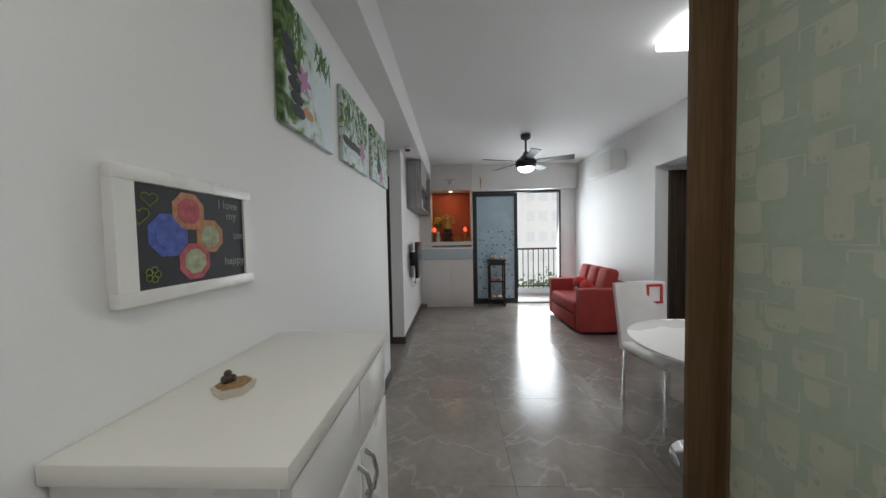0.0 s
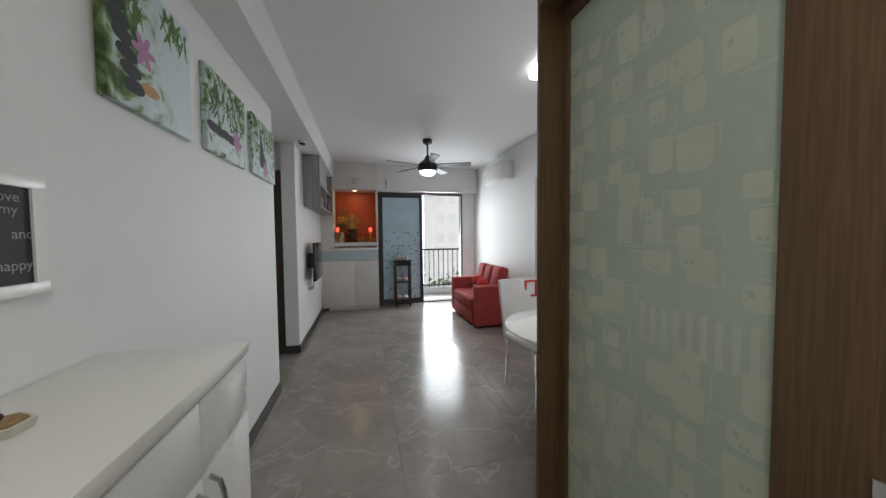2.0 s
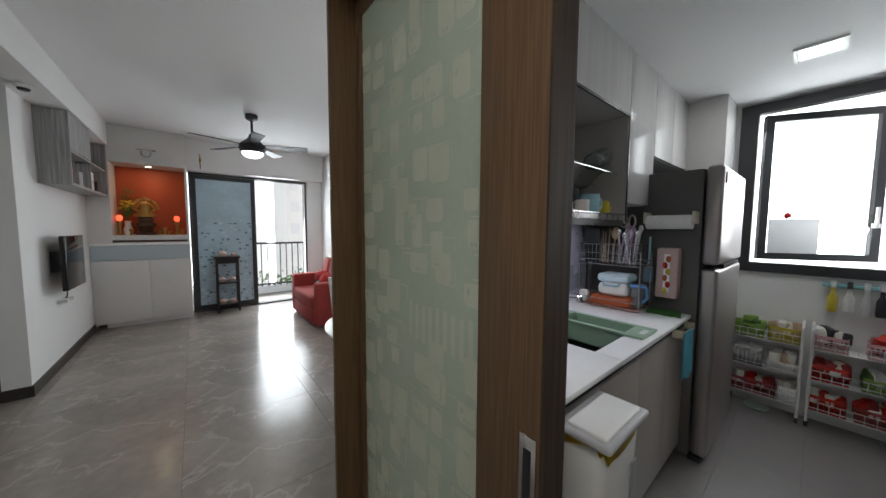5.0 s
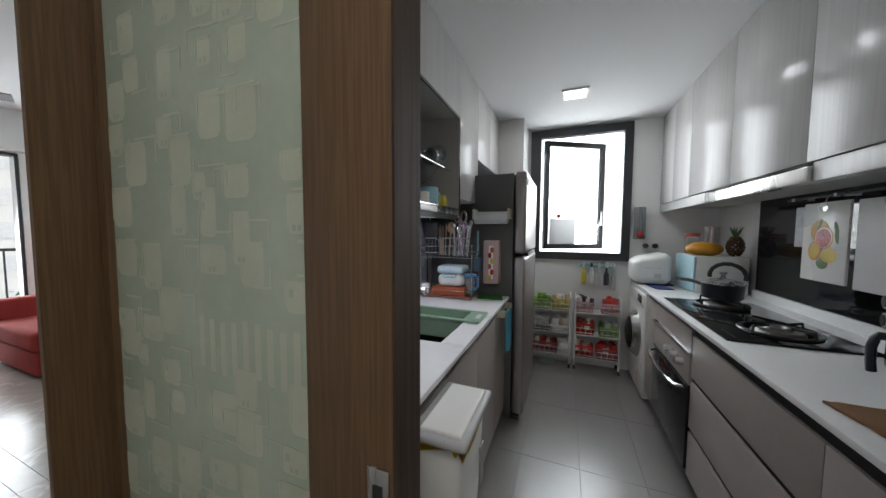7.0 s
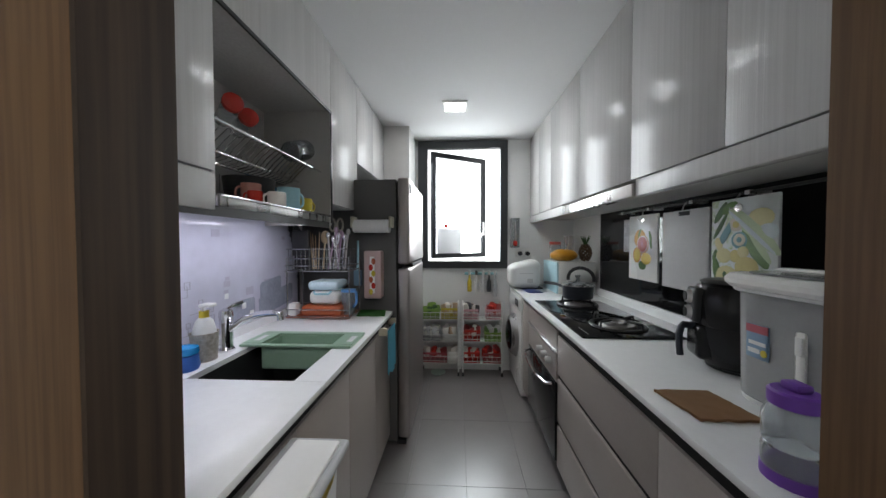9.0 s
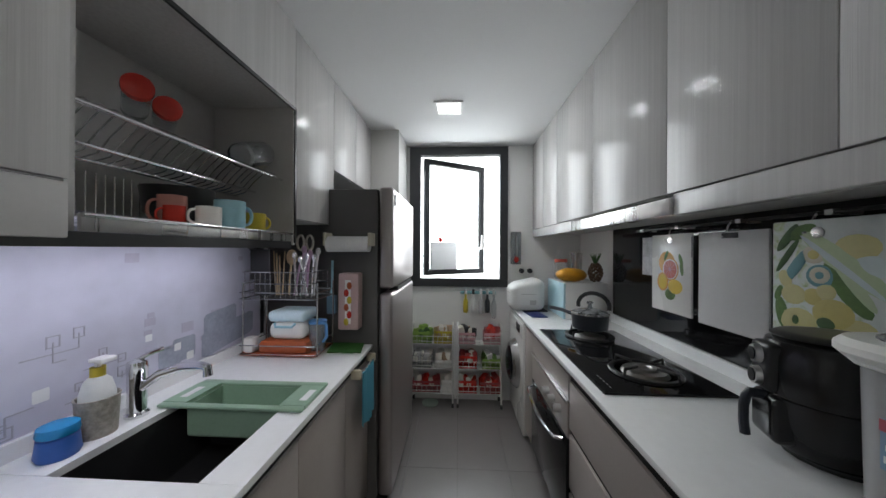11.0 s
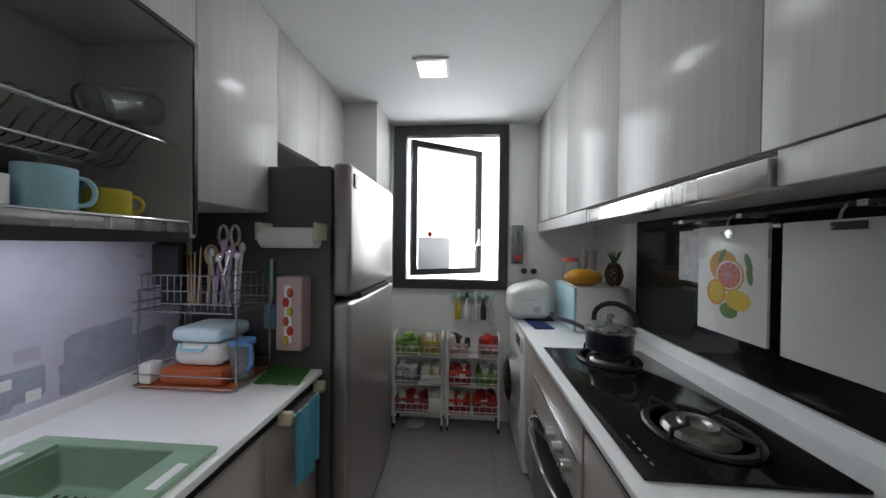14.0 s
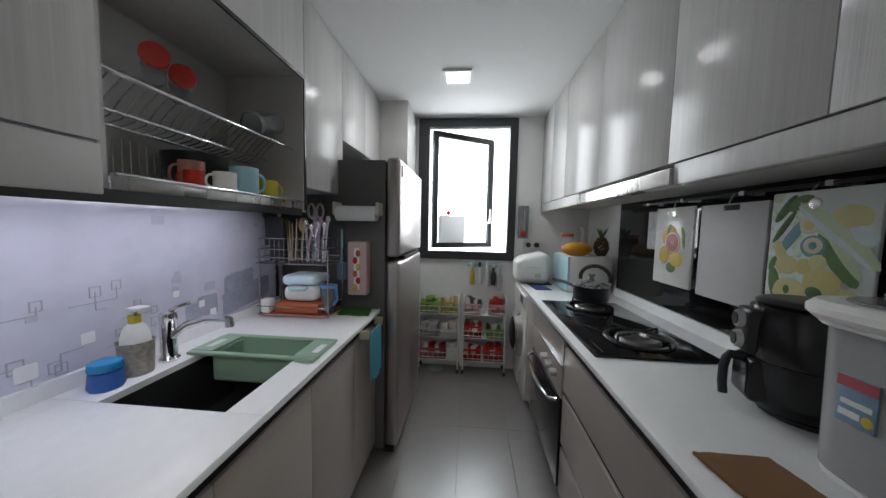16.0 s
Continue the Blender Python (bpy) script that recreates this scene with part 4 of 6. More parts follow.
for o in (part_a, part_b):
    o.parent = pp
    o["kind"] = "stuff"
# cushions
WF = C("white_plush", 0.70, 0.69, 0.67, 0.9, fine=300, bump=0.3)
BF = C("black_plush", 0.02, 0.02, 0.02, 0.9)
RF = C("bright_red_plush", 0.50, 0.035, 0.03, 0.9, fine=300, bump=0.3)
for cx, cy, cz, rz in ((2.50, 5.38, 0.56, 25), (2.44, 5.02, 0.55, -12)):
    cu = thing("round_cushion", (cx, cy, cz - 0.14), "round red and white plush cushion with black band", "cushion", "cushions on the sofa")
    M = Matrix.Translation((cx, cy, cz)) @ Matrix.Rotation(radians(rz), 4, "Z") @ Matrix.Rotation(radians(-18), 4, "Y")
    up, lo = ell(B(), (0, 0, 0), 0.10, 0.15, 0.145, u=24, v=14), ell(B(), (0, 0, 0), 0.10, 0.15, 0.145, u=24, v=14)
    bmesh.ops.bisect_plane(up, geom=up.verts[:] + up.edges[:] + up.faces[:], plane_co=(0, 0, 0.001), plane_no=(0, 0, -1), clear_outer=True)
    bmesh.ops.bisect_plane(lo, geom=lo.verts[:] + lo.edges[:] + lo.faces[:], plane_co=(0, 0, -0.001), plane_no=(0, 0, 1), clear_outer=True)
    part("red_half", turned(up, M), RF, cu)
    part("white_half", turned(lo, M), WF, cu)
    part("band", turned(lathe(B(), (0, 0, -0.01), ((0.5, 0), (0.5, 0.02))), M @ Matrix.Diagonal((0.204, 0.304, 1, 1))), BF, cu)
    part("button", turned(cyl(B(), (-0.09, 0, 0), (-0.112, 0, 0), 0.04), M), BF, cu)
    part("button_face", turned(cyl(B(), (-0.10, 0, 0), (-0.117, 0, 0), 0.026), M), WF, cu)
# shrine
PED = C("dark_carved_wood", 0.06, 0.025, 0.012, 0.4)
sx, sy = 0.36, 6.62
bm = B()
box(bm, sx - 0.11, sx + 0.11, sy - 0.06, sy + 0.06, 1.27, 1.30, 0.006)
lathe(bm, (sx, sy, 1.30), ((0.10, 0), (0.08, 0.03), (0.085, 0.07), (0.11, 0.10), (0.11, 0.13), (0.09, 0.15)), 12)
box(bm, sx - 0.08, sx + 0.08, sy - 0.05, sy + 0.05, 1.45, 1.53, 0.02)
solo("shrine_pedestal", bm, PED, "dark carved pedestal in the shrine niche", "pedestal")
bm = B()
lathe(bm, (sx, sy, 1.531), ((0.085, 0), (0.09, 0.04), (0.06, 0.10), (0.055, 0.14), (0.07, 0.19), (0.03, 0.23)), 14)
ell(bm, (sx, sy, 1.785), 0.032, 0.032, 0.038)
for a in range(0, 181, 18):
    ell(bm, (sx + 0.13 * math.cos(radians(a)), sy + 0.02, 1.66 + 0.13 * math.sin(radians(a))), 0.025, 0.02, 0.022)
for d in (-1, 1):
    tube(bm, [(sx + d * 0.06, sy, 1.71), (sx + d * 0.10, sy - 0.03, 1.64), (sx + d * 0.05, sy - 0.06, 1.60)], 0.017)
    ell(bm, (sx + d * 0.075, sy - 0.03, 1.56), 0.05, 0.045, 0.03)
solo("gilded_statue", bm, GOLD, "gilded seated statue on a carved pedestal in the shrine", "statue")
LRED = C("glowing_red_lamp", 1.0, 0.10, 0.04, 0.4, emit=2.2, bump=0)
for x in (0.10, 0.71):
    lp = thing("shrine_lamp", (x, 6.55, 1.27), "small gold shrine lamp with a glowing red bulb", "lamp", "shrine lamps")
    part("stem", lathe(B(), (x, 6.55, 1.27), ((0.035, 0), (0.036, 0.02), (0.018, 0.04), (0.02, 0.14), (0.035, 0.18), (0.03, 0.2))), GOLD, lp)
    part("bulb", ell(B(), (x, 6.55, 1.51), 0.036, 0.036, 0.045), LRED, lp)
vs = thing("flower_vase", (0.17, 6.66, 1.27), "vase with yellow flowers in the shrine", "vase")
part("vase", lathe(B(), (0.17, 6.66, 1.27), ((0.04, 0), (0.055, 0.06), (0.03, 0.16), (0.04, 0.2))), WHITE, vs)
bm, bm2 = B(), B()
for k in range(26):
    a, r = random.uniform(0, 6.28), random.uniform(0.01, 0.08)
    p = (0.17 + r * math.cos(a), 6.66 + r * math.sin(a) * 0.7, 1.70 + random.uniform(-0.07, 0.07))
    ell(bm, p, 0.022, 0.022, 0.014, u=8, v=5)
    tube(bm2, [(0.17, 6.66, 1.47), p], 0.003, 5)
    ell(bm2, (p[0], p[1], p[2] + random.uniform(0.05, 0.22) if k % 2 else p[2] - 0.1), 0.008, 0.008, 0.03, 30, "Y", 6, 4)
part("blooms", bm, YEL, vs, "yellow blooms")["kind"] = "stuff"
part("stems", bm2, LEAF, vs)["kind"] = "stuff"
for x, h in ((0.22, 0.09), (0.52, 0.07), (0.57, 0.11), (0.62, 0.06), (0.77, 0.08)):
    solo("brass_offering_cup", lathe(B(), (x, 6.50, 1.27), ((0.022, 0), (0.012, h * 0.4), (0.028, h * 0.8), (0.024, h))), GOLD, "small brass offering cup in the shrine", "cup", "offering cups")
nl = thing("niche_downlight", (0.43, 6.5, 2.26), "small round warm downlight in the shrine ceiling", "downlight")
part("ring", cyl(B(), (0.43, 6.5, 2.250), (0.43, 6.5, 2.259), 0.04), CHROME, nl)
part("lens", cyl(B(), (0.43, 6.5, 2.246), (0.43, 6.5, 2.250), 0.03), C("lit_warm_lens", 1.0, 0.8, 0.5, emit=7, bump=0), nl)
fl = thing("wall_spotlight", (0.43, 6.34, 2.40), "small grey wall-mounted speaker above the shrine", "speaker")
part("bracket", boxes((0.33, 0.53, 6.345, 6.359, 2.45, 2.465)), STEEL, fl)
part("head", cyl(B(), (0.43, 6.358, 2.41), (0.43, 6.28, 2.40), 0.05, 0.045, 20), CARC, fl)
ho = thing("hanging_charm", (1.02, 6.51, 2.3), "thin red and gold hanging charm over the balcony door", "ornament")
part("cord", cyl(B(), (1.02, 6.51, 2.30), (1.02, 6.51, 2.52), 0.005), C("dark_red_cord", 0.25, 0.05, 0.03), ho)
part("tassel", lathe(B(), (1.02, 6.505, 2.40), ((0.012, 0), (0.016, 0.03), (0.008, 0.06))), GOLD, ho)
sm = thing("smoke_detector", (-0.06, 4.24, 2.44), "small white round detector under the beam", "detector")
part("base", cyl(B(), (-0.06, 4.24, 2.44), (-0.06, 4.24, 2.464), 0.045), PLASTIC, sm)
part("lens", cyl(B(), (-0.06, 4.24, 2.425), (-0.06, 4.24, 2.44), 0.03, 0.035), BLACK, sm)
for y, w, h, m in ((4.9, 0.10, 0.2, WHITE), (5.05, 0.08, 0.24, BLACK), (5.25, 0.14, 0.16, C("grey_box", 0.3, 0.3, 0.32)), (5.7, 0.16, 0.22, WHITE), (6.0, 0.2, 0.14, BLACK)):
    solo("storage_box", boxes((-0.14, 0.0, y, y + w, 1.806, 1.806 + h, 0.004)), m, "small box on the wall shelf", "box", "boxes on the shelf")
cb = thing("media_box", (-0.16, 5.15, 0.66), "small white set-top box with a hanging cable below the television", "media box")
part("box", boxes((-0.169, -0.10, 5.05, 5.25, 0.63, 0.66, 0.004)), WHITE, cb)
part("cable", tube(B(), [(-0.12, 5.1, 0.95), (-0.11, 5.12, 0.80), (-0.12, 5.15, 0.70), (-0.13, 5.15, 0.66)], 0.005), BLACK, cb)

# ---- outdoors ----
random.seed(3)
SKYW = mat("overcast_backdrop", (0.95, 0.98, 1.0), 0.9, emit=2.6, var=0.02, bump=0)
struct("backdrop", boxes((-60, 70, 75, 75.2, -40, 60), (75, 75.2, -60, 70, -40, 60)), SKYW, "pale overcast sky")
# Distance haze is put into these pale wall and window colours.
HAZE = mat("haze_paled_concrete", (0.80, 0.81, 0.82), 0.9, var=0.04, scale=0.2, bump=0)
WINC = mat("haze_paled_window", (0.72, 0.75, 0.78), 0.6, var=0.1, bump=0)
for bx, by, w, hgt in ((10.5, 45, 9, 32), (0.5, 60, 10, 26)):
    hs = thing("apartment_building", (bx, by, -30), "pale hazy high-rise apartment block beyond the balcony", "building", "far apartment blocks")
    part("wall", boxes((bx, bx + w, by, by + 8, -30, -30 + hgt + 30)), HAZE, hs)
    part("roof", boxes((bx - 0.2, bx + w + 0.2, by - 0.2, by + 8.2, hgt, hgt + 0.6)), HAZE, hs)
    for i in range(int(w / 1.8)):
        for j in range(18):
            x, z = bx + 0.5 + i * 1.8, -14 + j * 2.9
            if z + 1.4 < hgt:
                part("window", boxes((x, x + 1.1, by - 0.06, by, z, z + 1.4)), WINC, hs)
struct("ground", boxes((-400, 400, 8.2, 800, -30.2, -30)), C("far_ground", 0.12, 0.14, 0.09, 0.9))
TREEL = mat("tree_foliage", (0.10, 0.17, 0.05), 0.7, var=0.4, scale=3)
for tx, ty, tz in ((2.6, 16, -1.6), (4.2, 17, -1.9), (5.8, 18, -1.7), (1.2, 18, -2.2)):
    te = thing("tree", (tx, ty, -30), "leafy green treetop beyond the balcony railing", "tree", "trees beyond the balcony")
    part("trunk", cyl(B(), (tx, ty, -30), (tx, ty, tz), 0.35, 0.06, 10), C("bark", 0.1, 0.07, 0.05, 0.9), te)
    bm = B()
    for k in range(420):
        d = Vector((random.gauss(0, 1), random.gauss(0, 1), random.gauss(0, 0.7))).normalized() * random.uniform(0.4, 1.25)
        c = Vector((tx, ty, tz)) + d
        n = Vector((random.gauss(0, 1), random.gauss(0, 1), random.gauss(0, 1))).normalized()
        t1 = n.orthogonal().normalized() * random.uniform(0.07, 0.16)
        t2 = n.cross(t1) * 0.5
        bm.faces.new([bm.verts.new(c + v) for v in (-t1, t2, t1, -t2)])
    part("crown", bm, TREEL, te)["kind"] = "stuff"
# ---- kitchen: sink side ----
random.seed(11)
# splashback print
bl, bs2 = B(), B()
LINE = C("grey_print_line", 0.42, 0.42, 0.48, 0.3)
for k in range(12):
    x, z = random.uniform(2.0, 2.74), random.uniform(0.97, 1.13)
    x2, z2 = x + random.uniform(-0.12, 0.12), z + random.uniform(-0.05, 0.06)
    for r in ((min(x, x2), max(x, x2), z - 0.0015, z + 0.0015), (x2 - 0.0015, x2 + 0.0015, min(z, z2), max(z, z2))):
        box(bl, r[0], r[1], 1.4068, 1.4078, r[2], r[3])
    s = random.uniform(0.008, 0.016)
    for r in ((x2 - s, x2 + s, z2 + s, z2 + s + 0.003), (x2 - s, x2 + s, z2 - s, z2 - s + 0.003), (x2 - s, x2 - s + 0.003, z2 - s, z2 + s), (x2 + s - 0.003, x2 + s, z2 - s, z2 + s)):
        box(bl, r[0], r[1], 1.4064, 1.4074, r[2], r[3])
for k in range(26):
    x, z, s = random.uniform(1.66, 3.1), random.uniform(0.98, 1.45), random.uniform(0.01, 0.03)
    box(bs2, x - s, x + s, 1.4071, 1.4079, z - s * 0.7, z + s * 0.7)
bb1, bb2 = B(), B()


def flat_patch(b, x, z, w, h, lean=0.0, y=1.4066):
    vs = [b.verts.new((x + u * w, y, z + v * h + lean * u)) for u, v in ((-1, -0.8), (-0.85, -1), (0.85, -1), (1, -0.8), (1, 0.8), (0.85, 1), (-0.85, 1), (-1, 0.8))]
    b.faces.new(vs)


# Slate-blue patches low on the panel, then small white squares.
flat_patch(bb1, 2.845, 1.075, 0.095, 0.065, 0.012)
flat_patch(bb1, 2.90, 1.02, 0.16, 0.055, 0.02, 1.4069)
flat_patch(bb1, 2.66, 1.02, 0.05, 0.045, 0.0, 1.4069)
flat_patch(bb1, 2.60, 1.00, 0.045, 0.04, 0.0, 1.40695)
for x, z, q in ((2.115, 0.985, 0.022), (2.245, 1.03, 0.017), (2.685, 0.985, 0.016), (2.63, 1.035, 0.014), (2.52, 1.10, 0.012)):
    flat_patch(bb2, x, z, q, q, 0.0, 1.4061)
for ob in (part("line_pattern", bl, LINE, sp), part("print_pattern", bs2, C("pale_print_square", 0.53, 0.51, 0.61, 0.25), sp),
           part("print_block", bb1, C("slate_blue_patch", 0.37, 0.40, 0.48, 0.25, var=0.2, scale=12), sp), part("white_print_square", bb2, QUARTZ, sp)):
    ob["kind"] = "stuff"
ul = thing("under_cabinet_light", (2.25, 1.2, 1.43), "slim cool-white light strip under the dish cabinet", "light strip")
part("strip", boxes((1.70, 2.80, 1.19, 1.21, 1.4375, 1.4455)), mat("lit_strip", (0.85, 0.85, 1.0), 0.5, emit=0.6, bump=0), ul)

# draining rack inside the dish cabinet
dr = thing("dish_rack", (2.43, 1.2, 1.45), "stainless steel two-tier draining rack in the open cabinet", "dish rack")
part("tray", boxes((2.06, 2.80, 1.066, 1.39, 1.474, 1.480), (2.06, 2.80, 1.055, 1.065, 1.446, 1.482, 0.003)), STEEL, dr)
part("tray_rail", cyl(B(), (2.06, 1.052, 1.478), (2.80, 1.052, 1.478), 0.005), CHROME, dr)
for y, z in ((1.10, 1.712), (1.30, 1.642), (1.22, 1.66)):
    part("rail", cyl(B(), (2.06, y, z), (2.80, y, z), 0.0055), CHROME, dr)
for i in range(24):
    x = 2.09 + i * 0.03
    bm = B()
    tube(bm, [(x, 1.10, 1.712), (x, 1.13, 1.735), (x, 1.17, 1.735), (x, 1.21, 1.70), (x, 1.25, 1.655), (x, 1.30, 1.642), (x, 1.36, 1.66)], 0.0022, 5)
    part("wire", bm, WIRE, dr)
for i in range(30):
    x = 2.075 + i * 0.0245
    part("upright_wire", cyl(B(), (x, 1.385, 1.482), (x, 1.385, 1.63), 0.002, seg=5), WIRE, dr)


def mug(x, y, z, r, h, m, label, ang=0):
    g = thing("mug", (x, y, z), label, "mug", "mugs on the draining rack")
    bm = lathe(B(), (x, y, z), ((r * 0.9, 0), (r, h * 0.1), (r, h), (r * 0.9, h), (r * 0.88, h * 0.15), (0.001, h * 0.12)))
    part("cup", bm, m, g)
    ca, sa = math.cos(radians(ang)), math.sin(radians(ang))
    part("handle", tube(B(), [(x + ca * r * q, y + sa * r * q, z + h * k) for q, k in ((0.97 + 0.6 * math.sin(a) ** 0.7, 0.5 + 0.33 * math.cos(a)) for a in np.linspace(0, 3.1415, 13))], r * 0.12), m, g)


mug(2.52, 1.115, 1.481, 0.046, 0.095, TEAL, "pale blue mug on the draining rack", -25)
mug(2.635, 1.11, 1.481, 0.04, 0.066, YELP, "mustard yellow mug on the draining rack", -25)
mug(2.68, 1.19, 1.481, 0.038, 0.072, GREENP, "green mug on the draining rack", -25)
mug(2.425, 1.11, 1.481, 0.034, 0.062, WHITE, "white cup on the draining rack", 150)
mug(2.385, 1.19, 1.481, 0.036, 0.09, C("rosy_glass", 0.38, 0.17, 0.14, 0.2), "reddish cup on the draining rack", 150)
mug(2.35, 1.15, 1.481, 0.026, 0.055, REDP, "red cup on the draining rack", 150)
solo("black_bowl", lathe(B(), (2.49, 1.27, 1.481), ((0.05, 0), (0.09, 0.05), (0.10, 0.13), (0.095, 0.13), (0.08, 0.05), (0.001, 0.02))), BLACK, "dark bowl on the draining rack", "bowl")
solo("blue_bowl", lathe(B(), (2.64, 1.305, 1.481), ((0.05, 0), (0.065, 0.05), (0.07, 0.12), (0.065, 0.12), (0.05, 0.05), (0.001, 0.02))), C("mid_blue_plastic", 0.03, 0.17, 0.33), "blue plastic bowl on the draining rack", "bowl")
for x, y, z in ((2.265, 1.17, 1.83), (2.352, 1.175, 1.815)):
    j = thing("storage_jar", (x, y, z - 0.1), "clear jar with a red lid lying in the dish rack", "jar", "red-lidded jars")
    M = Matrix.Translation((x, y, z)) @ Vector((-0.62, -0.75, 0.12)).to_track_quat("Z", "Y").to_matrix().to_4x4()
    part("jar", turned(lathe(B(), (0, 0, -0.15), ((0.025, 0), (0.030, 0.02), (0.030, 0.12), (0.026, 0.145))), M), CLEARP, j)
    part("lid", turned(lathe(B(), (0, 0, -0.004), ((0.032, 0), (0.034, 0.006), (0.033, 0.021), (0.016, 0.027))), M), REDP, j, "glossy red lid")
M = Matrix.Translation((2.72, 1.17, 1.80)) @ Matrix.Rotation(radians(70), 4, "Y")
solo("glass_jug", turned(lathe(B(), (0, 0, -0.09), ((0.045, 0), (0.05, 0.02), (0.05, 0.15), (0.035, 0.18), (0.03, 0.18), (0.045, 0.14), (0.045, 0.02), (0.001, 0.01))), M), CLEARP, "clear glass jug lying in the dish rack", "jug")
bm = boxes((1.625, 2.04, 1.052, 1.072, 1.432, 1.536, 0.004))
solo("cabinet_pelmet", bm, CARC, "grey panel under the wall cabinet", "panel")
# tap
tp = thing("kitchen_tap", (2.40, 1.31, 0.90), "chrome single-lever kitchen tap", "tap")
part("body", lathe(B(), (2.40, 1.315, 0.90), ((0.03, 0), (0.03, 0.008), (0.024, 0.015), (0.024, 0.13), (0.026, 0.14), (0.024, 0.165), (0.01, 0.172))), CHROME, tp)
part("spout", tube(B(), [(2.40, 1.30, 0.985), (2.40, 1.24, 1.03), (2.40, 1.17, 1.052), (2.395, 1.11, 1.058), (2.393, 1.085, 1.055), (2.392, 1.082, 1.03)], 0.013, 12), CHROME, tp)
part("lever", tube(B(), [(2.40, 1.315, 1.068), (2.42, 1.30, 1.082), (2.45, 1.28, 1.09)], 0.007), CHROME, tp)
# soap in a basket, blue jar
WOVEN = C("beige_woven_plastic", 0.42, 0.39, 0.33, 0.6, var=0.3, scale=90, bump=0.4)
solo("soap_basket", lathe(B(), (2.305, 1.325, 0.90), ((0.04, 0), (0.045, 0.10), (0.047, 0.105), (0.043, 0.105), (0.04, 0.01), (0.001, 0.008))), WOVEN, "beige woven caddy beside the tap", "basket")
sb = thing("soap_bottle", (2.305, 1.325, 0.91), "milky soap bottle with a yellow and white pump", "bottle")
part("bottle", lathe(B(), (2.305, 1.325, 0.912), ((0.034, 0), (0.037, 0.02), (0.037, 0.10), (0.028, 0.135), (0.014, 0.15))), C("milky_plastic", 0.66, 0.68, 0.66, 0.3), sb)
part("collar", cyl(B(), (2.305, 1.325, 1.06), (2.305, 1.325, 1.085), 0.016), YELP, sb)
part("pump", boxes((2.285, 2.325, 1.29, 1.33, 1.10, 1.112, 0.003), (2.30, 2.31, 1.32, 1.33, 1.085, 1.10)), PLASTIC, sb)
bj = thing("blue_jar", (2.215, 1.31, 0.90), "small blue jar with a blue lid beside the sink", "jar")
part("jar", lathe(B(), (2.215, 1.315, 0.90), ((0.036, 0), (0.04, 0.01), (0.036, 0.05), (0.03, 0.055))), BLUE, bj)
part("lid", lathe(B(), (2.215, 1.315, 0.955), ((0.036, 0), (0.038, 0.005), (0.036, 0.022), (0.02, 0.028))), C("bright_blue_plastic", 0.02, 0.25, 0.55, 0.25), bj)
# colander over the sink
co = thing("sink_colander", (2.53, 1.05, 0.82), "sage green plastic colander resting across the sink", "colander")
bm = boxes((2.435, 2.458, 0.815, 1.29, 0.902, 0.914, 0.004), (2.602, 2.632, 0.815, 1.29, 0.902, 0.914, 0.004), (2.458, 2.602, 0.815, 0.90, 0.902, 0.914), (2.458, 2.602, 1.21, 1.29, 0.902, 0.914))
part("rim", bm, SAGE, co)
part("bowl", tray(2.450, 2.606, 0.903, 1.207, 0.803, 0.903, 0.004), SAGE, co)
for k in range(11):
    part("slot", boxes((2.50, 2.575, 0.925 + k * 0.024, 0.933 + k * 0.024, 0.8102, 0.8112)), MDARK, co)
for y in (0.84, 1.25):
    part("grip", boxes((2.49, 2.565, y - 0.012, y + 0.012, 0.9142, 0.9150)), QUARTZ, co)
# two-tier counter rack
kr = thing("counter_rack", (3.0, 1.17, 0.90), "two-tier chrome wire rack on the worktop", "rack")
x0, x1, y0, y1 = 2.90, 3.10, 0.995, 1.36
for z in (0.915, 0.955, 1.175, 1.205, 1.245, 1.30):
    ya, xa = (y0, x0) if z < 1.0 or z < 1.21 else (y0 + 0.03, x0 + 0.02)
    part("wire_frame", tube(B(), [(xa, ya, z), (x1, ya, z), (x1, y1, z), (xa, y1, z), (xa, ya, z)], 0.0028, 6), WIRE, kr)
for i in range(14):
    y = y0 + 0.03 + i * 0.025
    part("wire", tube(B(), [(x0 + 0.02, y, 1.30), (x0 + 0.02, y, 1.175), (x1, y, 1.175), (x1, y, 1.30)], 0.0017, 5), WIRE, kr)
for x, y in ((x0 + 0.02, y0), (x1, y0), (x0 + 0.02, y1), (x1, y1)):
    part("post", cyl(B(), (x, y, 0.902), (x, y, 1.25), 0.004), WIRE, kr)
part("tray", boxes((x0, x1, y0, y1, 0.908, 0.914, 0.002)), TERRA, kr)
solo("terracotta_tray", boxes((2.91, 3.06, 1.04, 1.28, 0.915, 0.975, 0.02)), TERRA, "terracotta plastic tub in the rack", "tub")
lb = thing("lunch_box", (3.0, 1.17, 0.976), "white and pale blue rounded food box", "food box")
part("box", boxes((2.92, 3.08, 1.06, 1.24, 0.977, 1.06, 0.035, 4)), WHITE, lb)
part("lid", boxes((2.918, 3.082, 1.058, 1.242, 1.062, 1.115, 0.022, 4)), C("very_pale_blue", 0.58, 0.72, 0.78), lb)
part("handle", tube(B(), [(2.917, 1.10, 1.06), (2.905, 1.11, 1.045), (2.905, 1.19, 1.045), (2.917, 1.20, 1.06)], 0.006), TEAL, lb)
wj = thing("water_jug", (3.0, 1.03, 0.915), "smoky plastic jug with a blue handle", "jug")
part("jug", lathe(B(), (2.99, 1.025, 0.916), ((0.034, 0), (0.038, 0.02), (0.042, 0.13), (0.04, 0.13), (0.034, 0.02), (0.001, 0.01))), SMOKE, wj)
